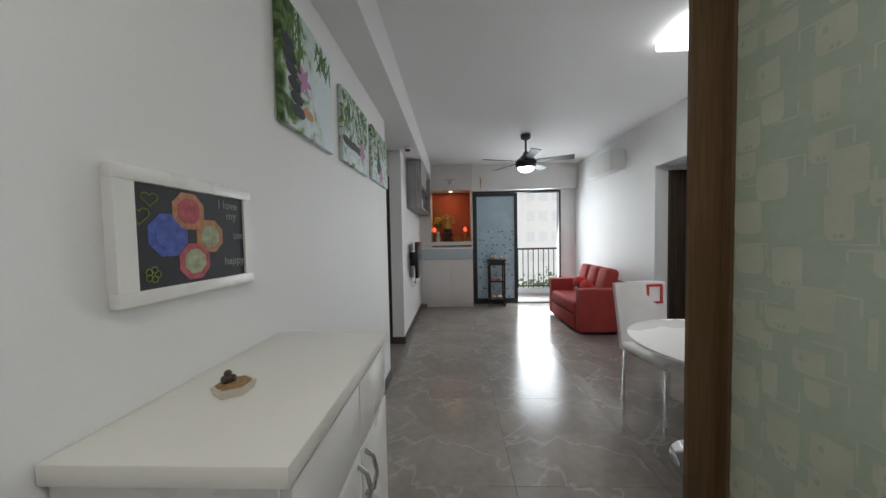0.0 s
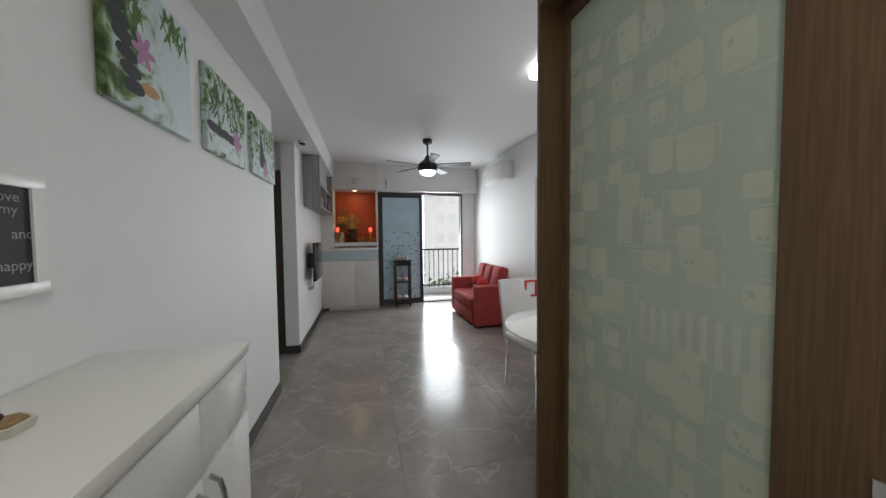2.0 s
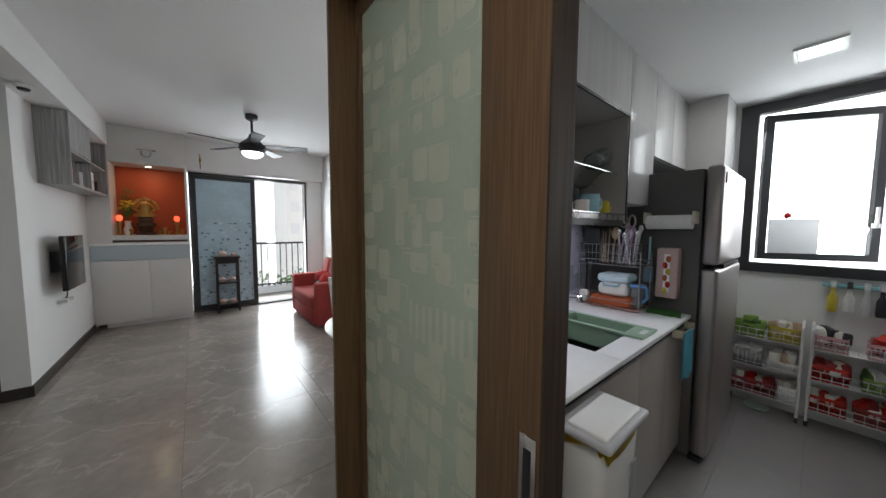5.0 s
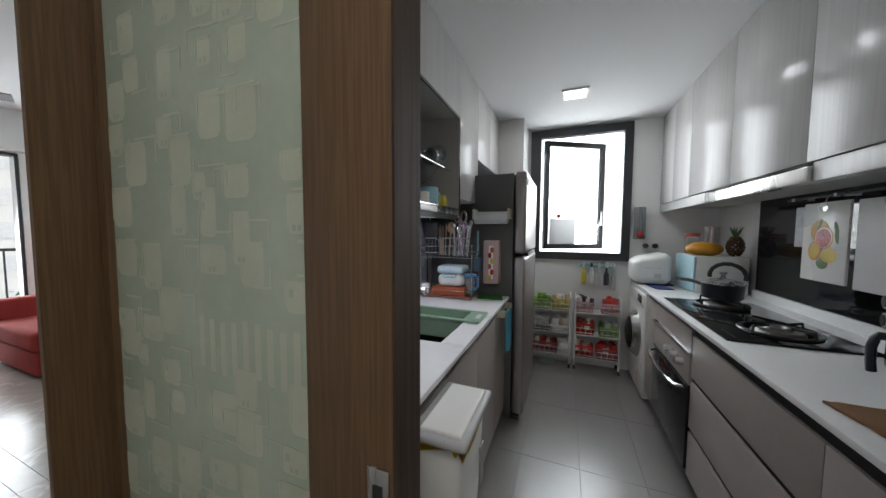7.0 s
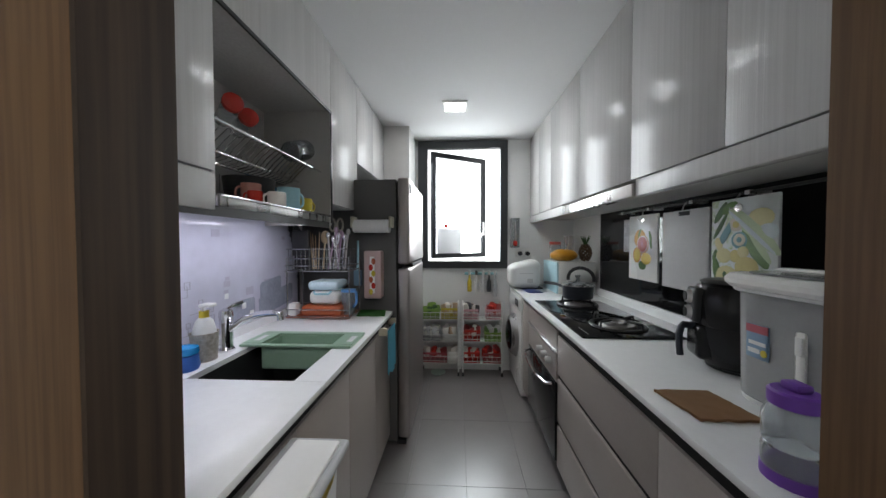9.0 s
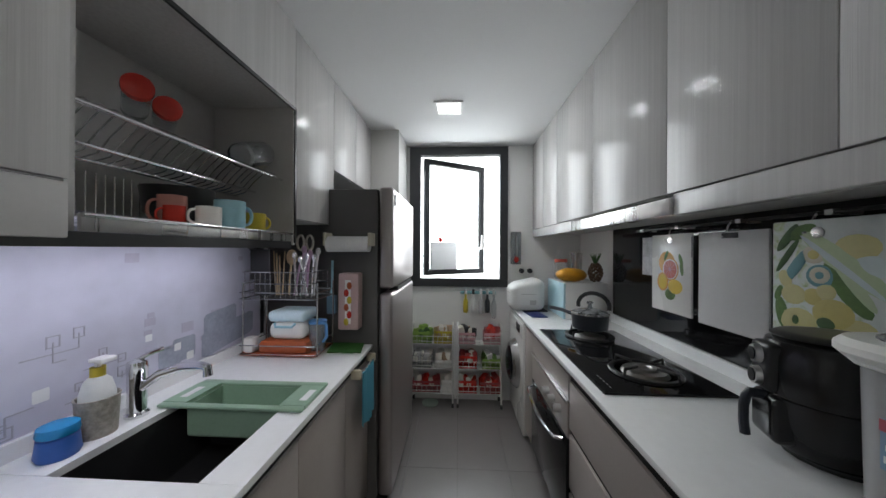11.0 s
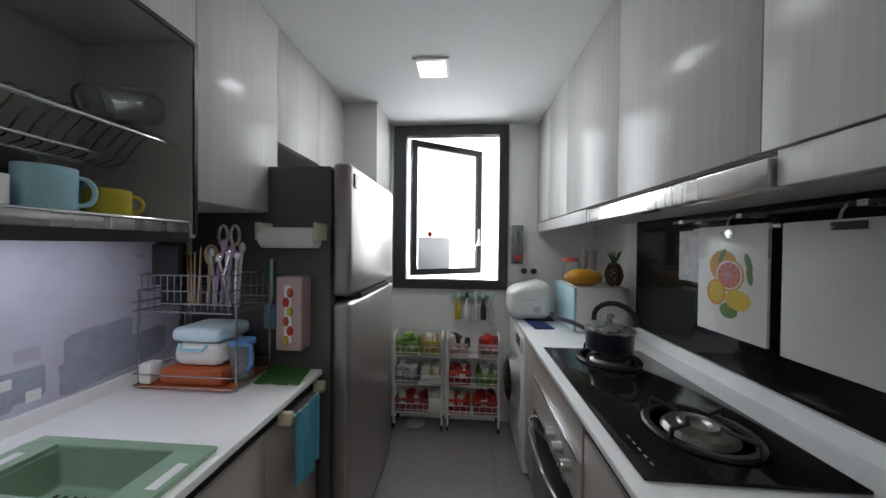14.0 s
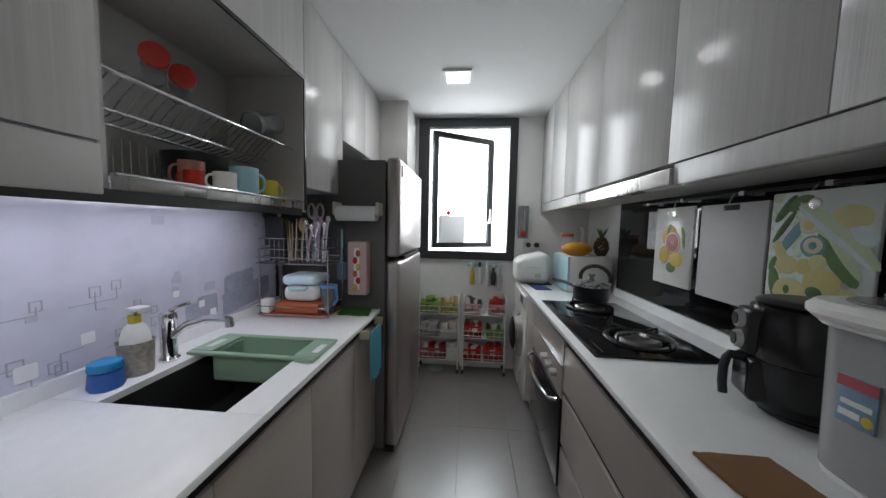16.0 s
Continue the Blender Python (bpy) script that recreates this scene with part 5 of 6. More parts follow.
part("lid", cyl(B(), (2.99, 1.025, 1.047), (2.99, 1.025, 1.06), 0.043), C("sky_blue_plastic", 0.12, 0.3, 0.6), wj)
part("handle", tube(B(), [(2.965, 0.992, 1.05), (2.955, 0.968, 1.05), (2.952, 0.962, 0.99), (2.97, 0.988, 0.96)], 0.007), C("sky_blue_plastic_b", 0.12, 0.3, 0.6), wj)
solo("dish_sponge_tub", boxes((2.905, 2.96, 1.30, 1.35, 0.916, 0.99, 0.012)), WHITE, "white plastic tub in the rack", "tub")
# utensils in the top tier
kb = thing("knife_block", (3.03, 1.32, 1.18), "black knife holder with black handles and a brown board", "knife block")
part("block", boxes((2.99, 3.07, 1.27, 1.355, 1.178, 1.37, 0.004)), BLACK, kb)
for i in range(4):
    part("knife_handle", cyl(B(), (3.0 + 0.018 * i, 1.30 + 0.012 * i, 1.36), (2.965 + 0.018 * i, 1.335 + 0.012 * i, 1.45 - 0.012 * i), 0.010), BLACK, kb)
part("holder", boxes((2.955, 2.985, 1.25, 1.35, 1.26, 1.41, 0.004)), BLACK, kb)
WOODU = C("pale_wooden_utensil", 0.45, 0.33, 0.2, 0.6)
for i, (y, dy, h) in enumerate(((1.245, 0.02, 0.22), (1.235, 0.015, 0.21), (1.225, 0.008, 0.20), (1.212, -0.005, 0.22))):
    solo("chopstick", cyl(B(), (3.0, y, 1.18), (3.01, y + dy, 1.18 + h), 0.004, 0.003, 6), WOODU, "pale wooden chopstick standing in the rack", "chopstick", "chopsticks")
sl = thing("wooden_ladle", (3.02, 1.19, 1.18), "pale wooden ladle standing in the rack", "ladle")
part("stem", cyl(B(), (3.02, 1.19, 1.18), (3.02, 1.18, 1.33), 0.005), WOODU, sl)
part("bowl", ell(B(), (3.02, 1.175, 1.37), 0.012, 0.03, 0.04), WOODU, sl)
sc2 = thing("scissors", (3.03, 1.11, 1.25), "kitchen scissors with pale handles, standing up", "scissors")
part("blades", boxes((3.026, 3.034, 1.10, 1.125, 1.18, 1.40)), STEEL, sc2)
for d in (-1, 1):
    part("loop", tube(B(), [(3.03, 1.112 + d * 0.024 + 0.018 * math.cos(a), 1.445 + 0.038 * math.sin(a)) for a in np.linspace(0, 6.283, 13)], 0.006, 6), WOVEN, sc2)
LIL = C("lilac_plastic", 0.42, 0.28, 0.40)
for y, dy, h, m in ((1.15, -0.06, 0.22, LIL), (1.12, -0.05, 0.19, CHROME), (1.09, -0.03, 0.20, LIL), (1.06, -0.02, 0.18, CHROME), (1.05, -0.03, 0.21, STEEL), (1.08, 0.03, 0.17, CHROME), (1.14, 0.0, 0.19, STEEL)):
    sn = thing("serving_spoon", (3.0, y, 1.18), "metal or lilac-handled spoon standing in the rack", "spoon", "spoons in the rack")
    part("handle", tube(B(), [(3.0, y, 1.18), (2.985, y + dy * 0.6, 1.18 + h * 0.7), (2.98, y + dy, 1.18 + h)], 0.006), m, sn)
    part("tip", ell(B(), (2.98, y + dy, 1.19 + h), 0.006, 0.014, 0.02), m, sn)
# cloth, towel bar
bm = B()
bmesh.ops.create_grid(bm, x_segments=14, y_segments=14, size=0.5)
for v in bm.verts:
    x, y = v.co.x * 0.15 + 3.055, v.co.y * 0.17 + 0.905 + 0.03 * v.co.x
    v.co = Vector((x, y, 0.906 + 0.008 * abs(noise.noise((x * 25, y * 25, 0)))))
r = bmesh.ops.extrude_face_region(bm, geom=bm.faces[:])
bmesh.ops.translate(bm, vec=(0, 0, -0.005), verts=[v for v in r["geom"] if isinstance(v, bmesh.types.BMVert)])
solo("green_cloth", bm, GREEN, "crumpled dark green cloth on the worktop corner", "cloth")
tb = thing("towel_bar", (3.0, 0.80, 0.84), "small pale plastic towel bar hooked on the cabinet door", "towel bar")
part("bar", cyl(B(), (2.87, 0.775, 0.835), (3.12, 0.775, 0.835), 0.006), STEEL, tb)
for x in (2.88, 3.11):
    part("hook", boxes((x - 0.012, x + 0.012, 0.768, 0.814, 0.82, 0.862, 0.004)), C("cream_plastic", 0.6, 0.55, 0.42), tb)


def hanging(x0, x1, y, z0, z1, amp, waves):
    bm = B()
    bmesh.ops.create_grid(bm, x_segments=24, y_segments=10, size=0.5)
    for v in bm.verts:
        u, w = v.co.x + 0.5, v.co.y + 0.5
        v.co = Vector((x0 + (x1 - x0) * (0.5 + (u - 0.5) * (1 - 0.12 * (1 - w))), y + amp * math.sin(u * waves) * (1.2 - w * 0.6), z0 + (z1 - z0) * w + 0.012 * math.sin(u * 9) * (1 - w)))
    r = bmesh.ops.extrude_face_region(bm, geom=bm.faces[:])
    bmesh.ops.translate(bm, vec=(0, 0.004, 0), verts=[v for v in r["geom"] if isinstance(v, bmesh.types.BMVert)])
    return bm


solo("dish_towel", hanging(2.89, 3.06, 0.762, 0.59, 0.845, 0.007, 26), C("turquoise_cloth", 0.10, 0.36, 0.48, 0.9, fine=250, bump=0.3), "turquoise dish towel hanging on the bar", "towel")
# hanging bin
bn = thing("hanging_bin", (1.81, 0.72, 0.45), "slim white hanging waste bin with a yellow liner", "bin")
bm = boxes((1.685, 1.93, 0.655, 0.786, 0.45, 0.83, 0.03, 3))
for v in bm.verts:
    k = (0.83 - v.co.z) / 0.38
    v.co.x = 1.81 + (v.co.x - 1.81) * (1 - 0.10 * k)
    v.co.y = 0.786 + (v.co.y - 0.786) * (1 - 0.14 * k)
part("body", bm, PLASTIC, bn)
YLIN = C("yellow_liner", 0.6, 0.42, 0.03, 0.4, bump=0.3, fine=60)
bm = B()
n = 48
rows = []
for h in (0.0, 0.5, 1.0):
    ring = []
    for i in range(n):
        a = 2 * math.pi * i / n
        cx, cy = math.copysign(abs(math.cos(a)) ** 0.35, math.cos(a)), math.copysign(abs(math.sin(a)) ** 0.35, math.sin(a))
        drop = 0.03 + 0.018 * math.sin(3 * a + 1) + 0.008 * math.sin(11 * a)
        ring.append(bm.verts.new((1.808 + cx * (0.127 + 0.003 * math.sin(17 * a + 3 * h)), 0.7195 + cy * (0.067 + 0.001 * math.sin(13 * a)), 0.838 - h * drop)))
    rows.append(ring)
for p, q in zip(rows, rows[1:]):
    for i in range(n):
        bm.faces.new((p[i], p[(i + 1) % n], q[(i + 1) % n], q[i]))
bmesh.ops.solidify(bm, geom=bm.faces[:], thickness=0.0015)
part("liner", bm, YLIN, bn, "crumpled yellow liner edge")
part("lid_rim", boxes((1.668, 1.945, 0.638, 0.7885, 0.836, 0.858, 0.010, 3)), C("grey_plastic", 0.42, 0.43, 0.44), bn, "grey lid rim")
part("lid", boxes((1.688, 1.925, 0.655, 0.765, 0.85, 0.866, 0.007, 3)), PLASTIC, bn)
part("vent", boxes((1.86, 1.90, 0.652, 0.6575, 0.60, 0.72, 0.002)), C("grey_slot", 0.3, 0.3, 0.3), bn)
# fridge side
ph = thing("paper_towel_holder", (3.15, 0.92, 1.44), "cream paper towel holder stuck to the fridge side", "paper towel holder")
part("roll", cyl(B(), (3.115, 0.805, 1.44), (3.115, 1.03, 1.44), 0.042, seg=24), C("paper_white", 0.78, 0.78, 0.77, 0.9), ph)
for y in (0.795, 1.035):
    part("bracket", boxes((3.075, 3.169, y - 0.008, y + 0.008, 1.43, 1.50, 0.004)), C("cream_bracket", 0.6, 0.57, 0.45), ph)
wr = thing("bag_dispenser", (3.15, 0.91, 0.98), "pale pink bag dispenser on the fridge side with patterned cut-out", "dispenser")
part("case", boxes((3.09, 3.169, 0.855, 0.965, 0.985, 1.285, 0.01)), C("dusty_pink", 0.50, 0.36, 0.34), wr)
part("cutout", boxes((3.086, 3.0895, 0.895, 0.925, 1.02, 1.25)), WHITE, wr)
for k in range(6):
    part("bag", ell(B(), (3.086, 0.91 + 0.008 * (-1) ** k, 1.03 + 0.038 * k), 0.006, 0.013, 0.02), (YELP, REDP, TERRA)[k % 3], wr)
bh = thing("bottle_brush", (3.15, 1.02, 1.10), "white-handled brush with a blue head hanging on the fridge side", "brush")
part("handle", tube(B(), [(3.15, 1.02, 1.35), (3.15, 1.02, 1.20), (3.14, 1.025, 1.15)], 0.007), TEAL, bh)
part("head", boxes((3.13, 3.168, 0.995, 1.045, 1.06, 1.16, 0.008)), C("blue_grey_bristle", 0.16, 0.27, 0.36, 0.8, bump=0.5), bh)

# ---- kitchen: hob side ----
SILVMARK = C("grey_touch_mark", 0.25, 0.25, 0.25)
BURN = mat("worn_burner_steel", (0.30, 0.29, 0.28), 0.35, metal=1.0, var=0.25, scale=30, bump=0.05)
hb = thing("gas_hob", (3.05, -0.42, 0.90), "black glass two-burner gas hob in the worktop", "hob")
part("glass", boxes((2.62, 3.486, -0.652, -0.19, 0.9005, 0.909, 0.002)), BLACKGLASS, hb)
for x, y in ((2.81, -0.44), (3.345, -0.44)):
    part("burner", lathe(B(), (x, y, 0.909), ((0.088, 0), (0.078, 0.014), (0.05, 0.018), (0.045, 0.026), (0.03, 0.026), (0.02, 0.018))), BURN, hb)
    part("ring", lathe(B(), (x, y, 0.909), ((0.13, 0), (0.135, 0.006), (0.13, 0.012), (0.115, 0.012), (0.112, 0.0))), BLACK, hb)
    for k in range(4):
        a = k * math.pi / 2 + 0.5
        part("pan_support", tube(B(), [(x + 0.13 * math.cos(a), y + 0.13 * math.sin(a), 0.912), (x + 0.125 * math.cos(a), y + 0.125 * math.sin(a), 0.945), (x + 0.05 * math.cos(a), y + 0.05 * math.sin(a), 0.942)], 0.006, 6), BLACK, hb)
for k in range(5):
    part("touch_mark", boxes((2.66 + k * 0.025, 2.672 + k * 0.025, -0.235, -0.230, 0.9092, 0.9096)), SILVMARK, hb)
pt = thing("saucepan", (3.36, -0.45, 0.947), "dark blue-black saucepan with a glass lid on the hob", "saucepan")
PAN = C("dark_enamel", 0.016, 0.02, 0.03, 0.3)
part("pan", lathe(B(), (3.36, -0.45, 0.948), ((0.085, 0), (0.098, 0.01), (0.102, 0.09), (0.106, 0.094), (0.098, 0.094))), PAN, pt)
part("lid", lathe(B(), (3.36, -0.45, 1.042), ((0.104, 0), (0.10, 0.006), (0.06, 0.022), (0.015, 0.03), (0.01, 0.05), (0.02, 0.06), (0.016, 0.068))), SMOKE, pt)
part("rim", lathe(B(), (3.36, -0.45, 1.040), ((0.107, 0), (0.107, 0.008), (0.10, 0.009))), STEEL, pt)
part("handle", tube(B(), [(3.43, -0.38, 1.02), (3.52, -0.34, 1.03), (3.62, -0.30, 1.025)], 0.012), PAN, pt)
part("lid_stand", tube(B(), [(3.36 + 0.06 * math.cos(a), -0.45 - 0.02 + 0.065 * math.cos(a), 1.085 + 0.075 * math.sin(a)) for a in np.linspace(-0.2, 3.34, 10)], 0.012), BLACK, pt)
for nm, x, y, ry in (("trivet", 3.95, -0.25, 6),):
    solo("trivet", turned(boxes((-0.10, 0.10, -0.06, 0.06, 0, 0.006, 0.002)), pose(x, y - 0.03, 0.901, 0, 0, ry)), NAVY, "navy blue silicone mat on the worktop", "mat")
# rice cooker
rk = thing("rice_cooker", (4.2, -0.32, 0.90), "white rounded rice cooker at the end of the counter", "rice cooker")
bm = boxes((4.05, 4.34, -0.39, -0.11, 0.905, 1.17, 0.06, 6))
for v in bm.verts:
    v.co.z -= max(0.0, v.co.z - 1.03) * max(0.0, v.co.y + 0.27) * 2.8
part("body", bm, PLASTIC, rk)
part("seam", boxes((4.0485, 4.3415, -0.31, -0.19, 1.045, 1.050), (4.13, 4.26, -0.3915, -0.1085, 1.045, 1.050)), CARC, rk)
part("button", boxes((4.048, 4.05, -0.31, -0.26, 0.96, 1.0)), CARC, rk)
part("base", boxes((4.07, 4.31, -0.41, -0.21, 0.9005, 0.908)), MDARK, rk)
# bread box
bb = thing("bread_box", (4.0, -0.62, 0.90), "white box with a pale blue front standing on the worktop", "box")
part("body", boxes((3.80, 4.20, -0.765, -0.462, 0.901, 1.172, 0.006)), WHITE, bb)
part("door", boxes((3.802, 4.198, -0.4615, -0.445, 0.905, 1.168, 0.004)), C("pale_aqua", 0.42, 0.62, 0.68, 0.3), bb)
bm = ell(B(), (3.90, -0.535, 1.224), 0.085, 0.115, 0.052, u=20, v=12)
for v in bm.verts:
    v.co.z += 0.006 * noise.noise(v.co * 18)
solo("papaya", bm, C("yellow_orange_skin", 0.58, 0.27, 0.02, 0.4, var=0.2, scale=10), "yellow papaya lying on the box", "fruit")
pn = thing("pineapple", (3.88, -0.70, 1.172), "brown pineapple standing on the box", "fruit")
bm = B()
for k in range(60):
    a, h = k * 2.4, (k % 60) / 60
    r = 0.045 * math.sin(0.5 + 2.2 * h)
    ell(bm, (3.87 + r * math.cos(a), -0.705 + r * math.sin(a), 1.182 + 0.13 * h), 0.012, 0.012, 0.012, u=6, v=4)
part("body", bm, C("pineapple_brown", 0.09, 0.045, 0.02, 0.6, var=0.3), pn)
bm = B()
for k in range(14):
    a = k * 2.4
    cyl(bm, (3.87, -0.705, 1.305), (3.87 + 0.05 * math.cos(a), -0.705 + 0.04 * math.sin(a), 1.39), 0.008, 0.001, 5)
part("leaves", bm, DGR, pn)["kind"] = "stuff"
gj = thing("storage_jar", (4.13, -0.53, 1.172), "clear jar with a coral red lid on the box", "jar")
part("jar", lathe(B(), (4.12, -0.53, 1.173), ((0.045, 0), (0.05, 0.01), (0.05, 0.13), (0.045, 0.14))), CLEARP, gj)
part("lid", cyl(B(), (4.12, -0.53, 1.314), (4.12, -0.53, 1.339), 0.052), C("coral_red", 0.5, 0.10, 0.07), gj)
solo("steel_cup", lathe(B(), (4.10, -0.65, 1.173), ((0.045, 0), (0.045, 0.19), (0.05, 0.22), (0.045, 0.22))), STEEL, "steel canister standing on the box", "canister")
# air fryer
fc, fd = Vector((2.315, -0.60, 0.0)), Vector((0.3, 0.954, 0.0))
FM = Matrix.Translation((fc.x, fc.y, 0.90)) @ Matrix.Rotation(math.atan2(fd.y, fd.x), 4, "Z") @ Matrix.Diagonal((0.9, 0.9, 1, 1))
af = thing("air_fryer", (fc.x, fc.y, 0.90), "black air fryer with two dials and a pull handle", "air fryer")
GBLK = C("glossy_black_plastic", 0.014, 0.014, 0.015, 0.16)


def barrel(prof, seg=40, flat=0.9):
    bm = lathe(B(), (0, 0, 0), prof, seg)
    for v in bm.verts:
        v.co.y *= flat
    return turned(bm, FM)


part("body", barrel(((0.143, 0.150), (0.146, 0.155), (0.143, 0.25), (0.132, 0.285), (0.10, 0.302), (0.02, 0.306))), GBLK, af)
part("lower_body", barrel(((0.095, 0.006), (0.115, 0.02), (0.132, 0.06), (0.141, 0.11), (0.143, 0.148))), GBLK, af)
part("base", turned(cyl(B(), (0, 0, 0.0005), (0, 0, 0.008), 0.10), FM), BLACK, af)
part("top_rim", barrel(((0.122, 0.296), (0.124, 0.300), (0.110, 0.307), (0.085, 0.309))), BLACK, af)
part("control_panel", turned(boxes((0.10, 0.158, -0.042, 0.042, 0.155, 0.278, 0.012, 3)), FM), BLACK, af)
for z in (0.188, 0.245):
    d = part("dial", turned(cyl(B(), (0.157, 0, z), (0.173, 0, z), 0.025, 0.022, 24), FM), STEEL, af)
    part("dial_cap", turned(cyl(B(), (0.1725, 0, z), (0.176, 0, z), 0.017), FM), BLACK, d)
dw = part("drawer_front", turned(boxes((0.09, 0.152, -0.06, 0.06, 0.03, 0.146, 0.02, 4)), FM), GBLK, af)
part("handle", turned(tube(B(), [(0.14, 0, 0.138), (0.18, 0, 0.140), (0.186, 0, 0.130), (0.192, 0, 0.105), (0.192, 0, 0.06), (0.188, 0, 0.028)], 0.0125, 10), FM), PAN, dw)
# dry-food dispenser
wb2 = thing("food_dispenser", (1.98, -0.57, 0.90), "large translucent grey countertop dispenser with a white lid", "dispenser")
SILV = mat("translucent_grey_plastic", (0.50, 0.50, 0.50), 0.25, trans=0.35, var=0.05, scale=5, bump=0.02)


def rounded_block(x0, x1, y0, y1, z0, z1, r, taper=0.0, edge=0.004):
    """An upright block with round vertical corners, narrowing downwards."""
    bm = B()
    cx, cy = (x0 + x1) / 2, (y0 + y1) / 2
    rings = []
    for z, inset in ((z0, edge), (z0 + edge, 0), (z1 - edge, 0), (z1, edge)):
        k = 1 - taper * (z1 - z) / (z1 - z0)
        pts = []
        for sx, sy, a0 in ((1, 1, 0), (-1, 1, 90), (-1, -1, 180), (1, -1, 270)):
            for a in range(0, 91, 15):
                t = radians(a0 + a)
                px = sx * ((x1 - x0) / 2 - r) + (r - inset) * math.cos(t)
                py = sy * ((y1 - y0) / 2 - r) + (r - inset) * math.sin(t)
                pts.append(bm.verts.new((cx + px * k, cy + py * k, z)))
        rings.append(pts)
    for p, q in zip(rings, rings[1:]):
        for i in range(len(p)):
            bm.faces.new((p[i], p[(i + 1) % len(p)], q[(i + 1) % len(p)], q[i]))
    bm.faces.new(rings[0][::-1])
    bm.faces.new(rings[-1])
    return bm


part("body", rounded_block(1.84, 2.15, -0.72, -0.42, 0.915, 1.205, 0.06, 0.03), SILV, wb2)
part("base", rounded_block(1.85, 2.142, -0.712, -0.428, 0.9005, 0.916, 0.055), PLASTIC, wb2)
part("lid", rounded_block(1.81, 2.18, -0.75, -0.385, 1.215, 1.252, 0.09, 0, 0.012), WHITE, wb2, "thick white lid")
part("lid_lip", rounded_block(1.825, 2.165, -0.735, -0.402, 1.204, 1.216, 0.08), PLASTIC, wb2)
part("lid_window", rounded_block(1.85, 2.14, -0.71, -0.425, 1.2525, 1.258, 0.075, 0, 0.002), C("mid_grey_lid", 0.20, 0.20, 0.21, 0.2), wb2, "dark grey lid panel")
part("lid_bridge", boxes((1.82, 2.145, -0.585, -0.545, 1.2575, 1.2655, 0.003)), WHITE, wb2)
part("gauge", boxes((1.945, 1.967, -0.4235, -0.4165, 0.955, 1.13, 0.006)), WHITE, wb2, "white level gauge")
part("gauge_tab", boxes((1.948, 1.964, -0.417, -0.4115, 1.075, 1.12, 0.003)), PLASTIC, wb2)
part("label", boxes((2.030, 2.090, -0.4235, -0.4185, 1.03, 1.120, 0.002)), C("blue_grey_label", 0.20, 0.30, 0.42), wb2)
part("label_band", boxes((2.030, 2.090, -0.4190, -0.4178, 1.098, 1.119)), C("red_label_band", 0.42, 0.10, 0.12), wb2)
part("label_text", boxes((2.036, 2.082, -0.4188, -0.4176, 1.066, 1.076)), PLASTIC, wb2)
part("label_text", boxes((2.052, 2.084, -0.4188, -0.4176, 1.044, 1.056)), PLASTIC, wb2)
part("label_spot", ell(B(), (2.041, -0.4183, 1.048), 0.009, 0.0006, 0.010), YELP, wb2)
# cloth, bottle
bm = B()
bmesh.ops.create_grid(bm, x_segments=16, y_segments=12, size=0.5)
for v in bm.verts:
    u, w = v.co.x, v.co.y
    v.co = Vector((2.055 + u * 0.15, -0.285 + w * 0.15 + u * 0.02, 0.909 + 0.003 * noise.noise((u * 6, w * 6, 1))))
r = bmesh.ops.extrude_face_region(bm, geom=bm.faces[:])
bmesh.ops.translate(bm, vec=(0, 0, -0.007), verts=[v for v in r["geom"] if isinstance(v, bmesh.types.BMVert)])
solo("folded_cloth", bm, C("brown_cloth", 0.20, 0.105, 0.045, 0.9, fine=300, bump=0.4), "folded brown cloth on the worktop", "cloth")
bt = thing("water_bottle", (1.80, -0.245, 0.90), "clear plastic water bottle with a purple lid and base", "bottle")
part("bottle", lathe(B(), (1.80, -0.245, 0.922), ((0.044, 0), (0.044, 0.035), (0.041, 0.043), (0.044, 0.051), (0.044, 0.098), (0.034, 0.120), (0.033, 0.120), (0.042, 0.096), (0.042, 0.004), (0.001, 0.002))), CLEARP, bt)
part("base", cyl(B(), (1.80, -0.245, 0.901), (1.80, -0.245, 0.923), 0.045), PURPLE, bt)
lid = part("lid", lathe(B(), (1.80, -0.245, 1.040), ((0.036, 0), (0.037, 0.003), (0.037, 0.024), (0.033, 0.028))), PURPLE, bt)
part("spout", boxes((1.783, 1.817, -0.262, -0.232, 1.067, 1.084, 0.006)), PURPLE, lid)
# hanging rail and boards
hr = thing("hanging_rail", (2.6, -0.70, 1.52), "steel rail with hooks along the splashback", "rail")
part("rail", cyl(B(), (1.9, -0.715, 1.525), (3.35, -0.715, 1.525), 0.006), BLACK, hr)
for x in (2.42, 2.70, 3.02, 3.3, 1.95):
    part("bracket", boxes((x - 0.01, x + 0.01, -0.788, -0.708, 1.518, 1.533)), STEEL, hr)
for x in (3.02, 2.70, 2.42):
    part("hook", tube(B(), [(x + 0.03, -0.715, 1.53), (x + 0.03, -0.70, 1.51), (x + 0.03, -0.688, 1.47), (x + 0.03, -0.672, 1.468)], 0.003, 6), STEEL, hr)
cbs = []
# White board colour greyed for the weak light on its aisle face.
GREYBOARD = C("dimmed_white_board", 0.58, 0.57, 0.57, 0.5, var=0.05)
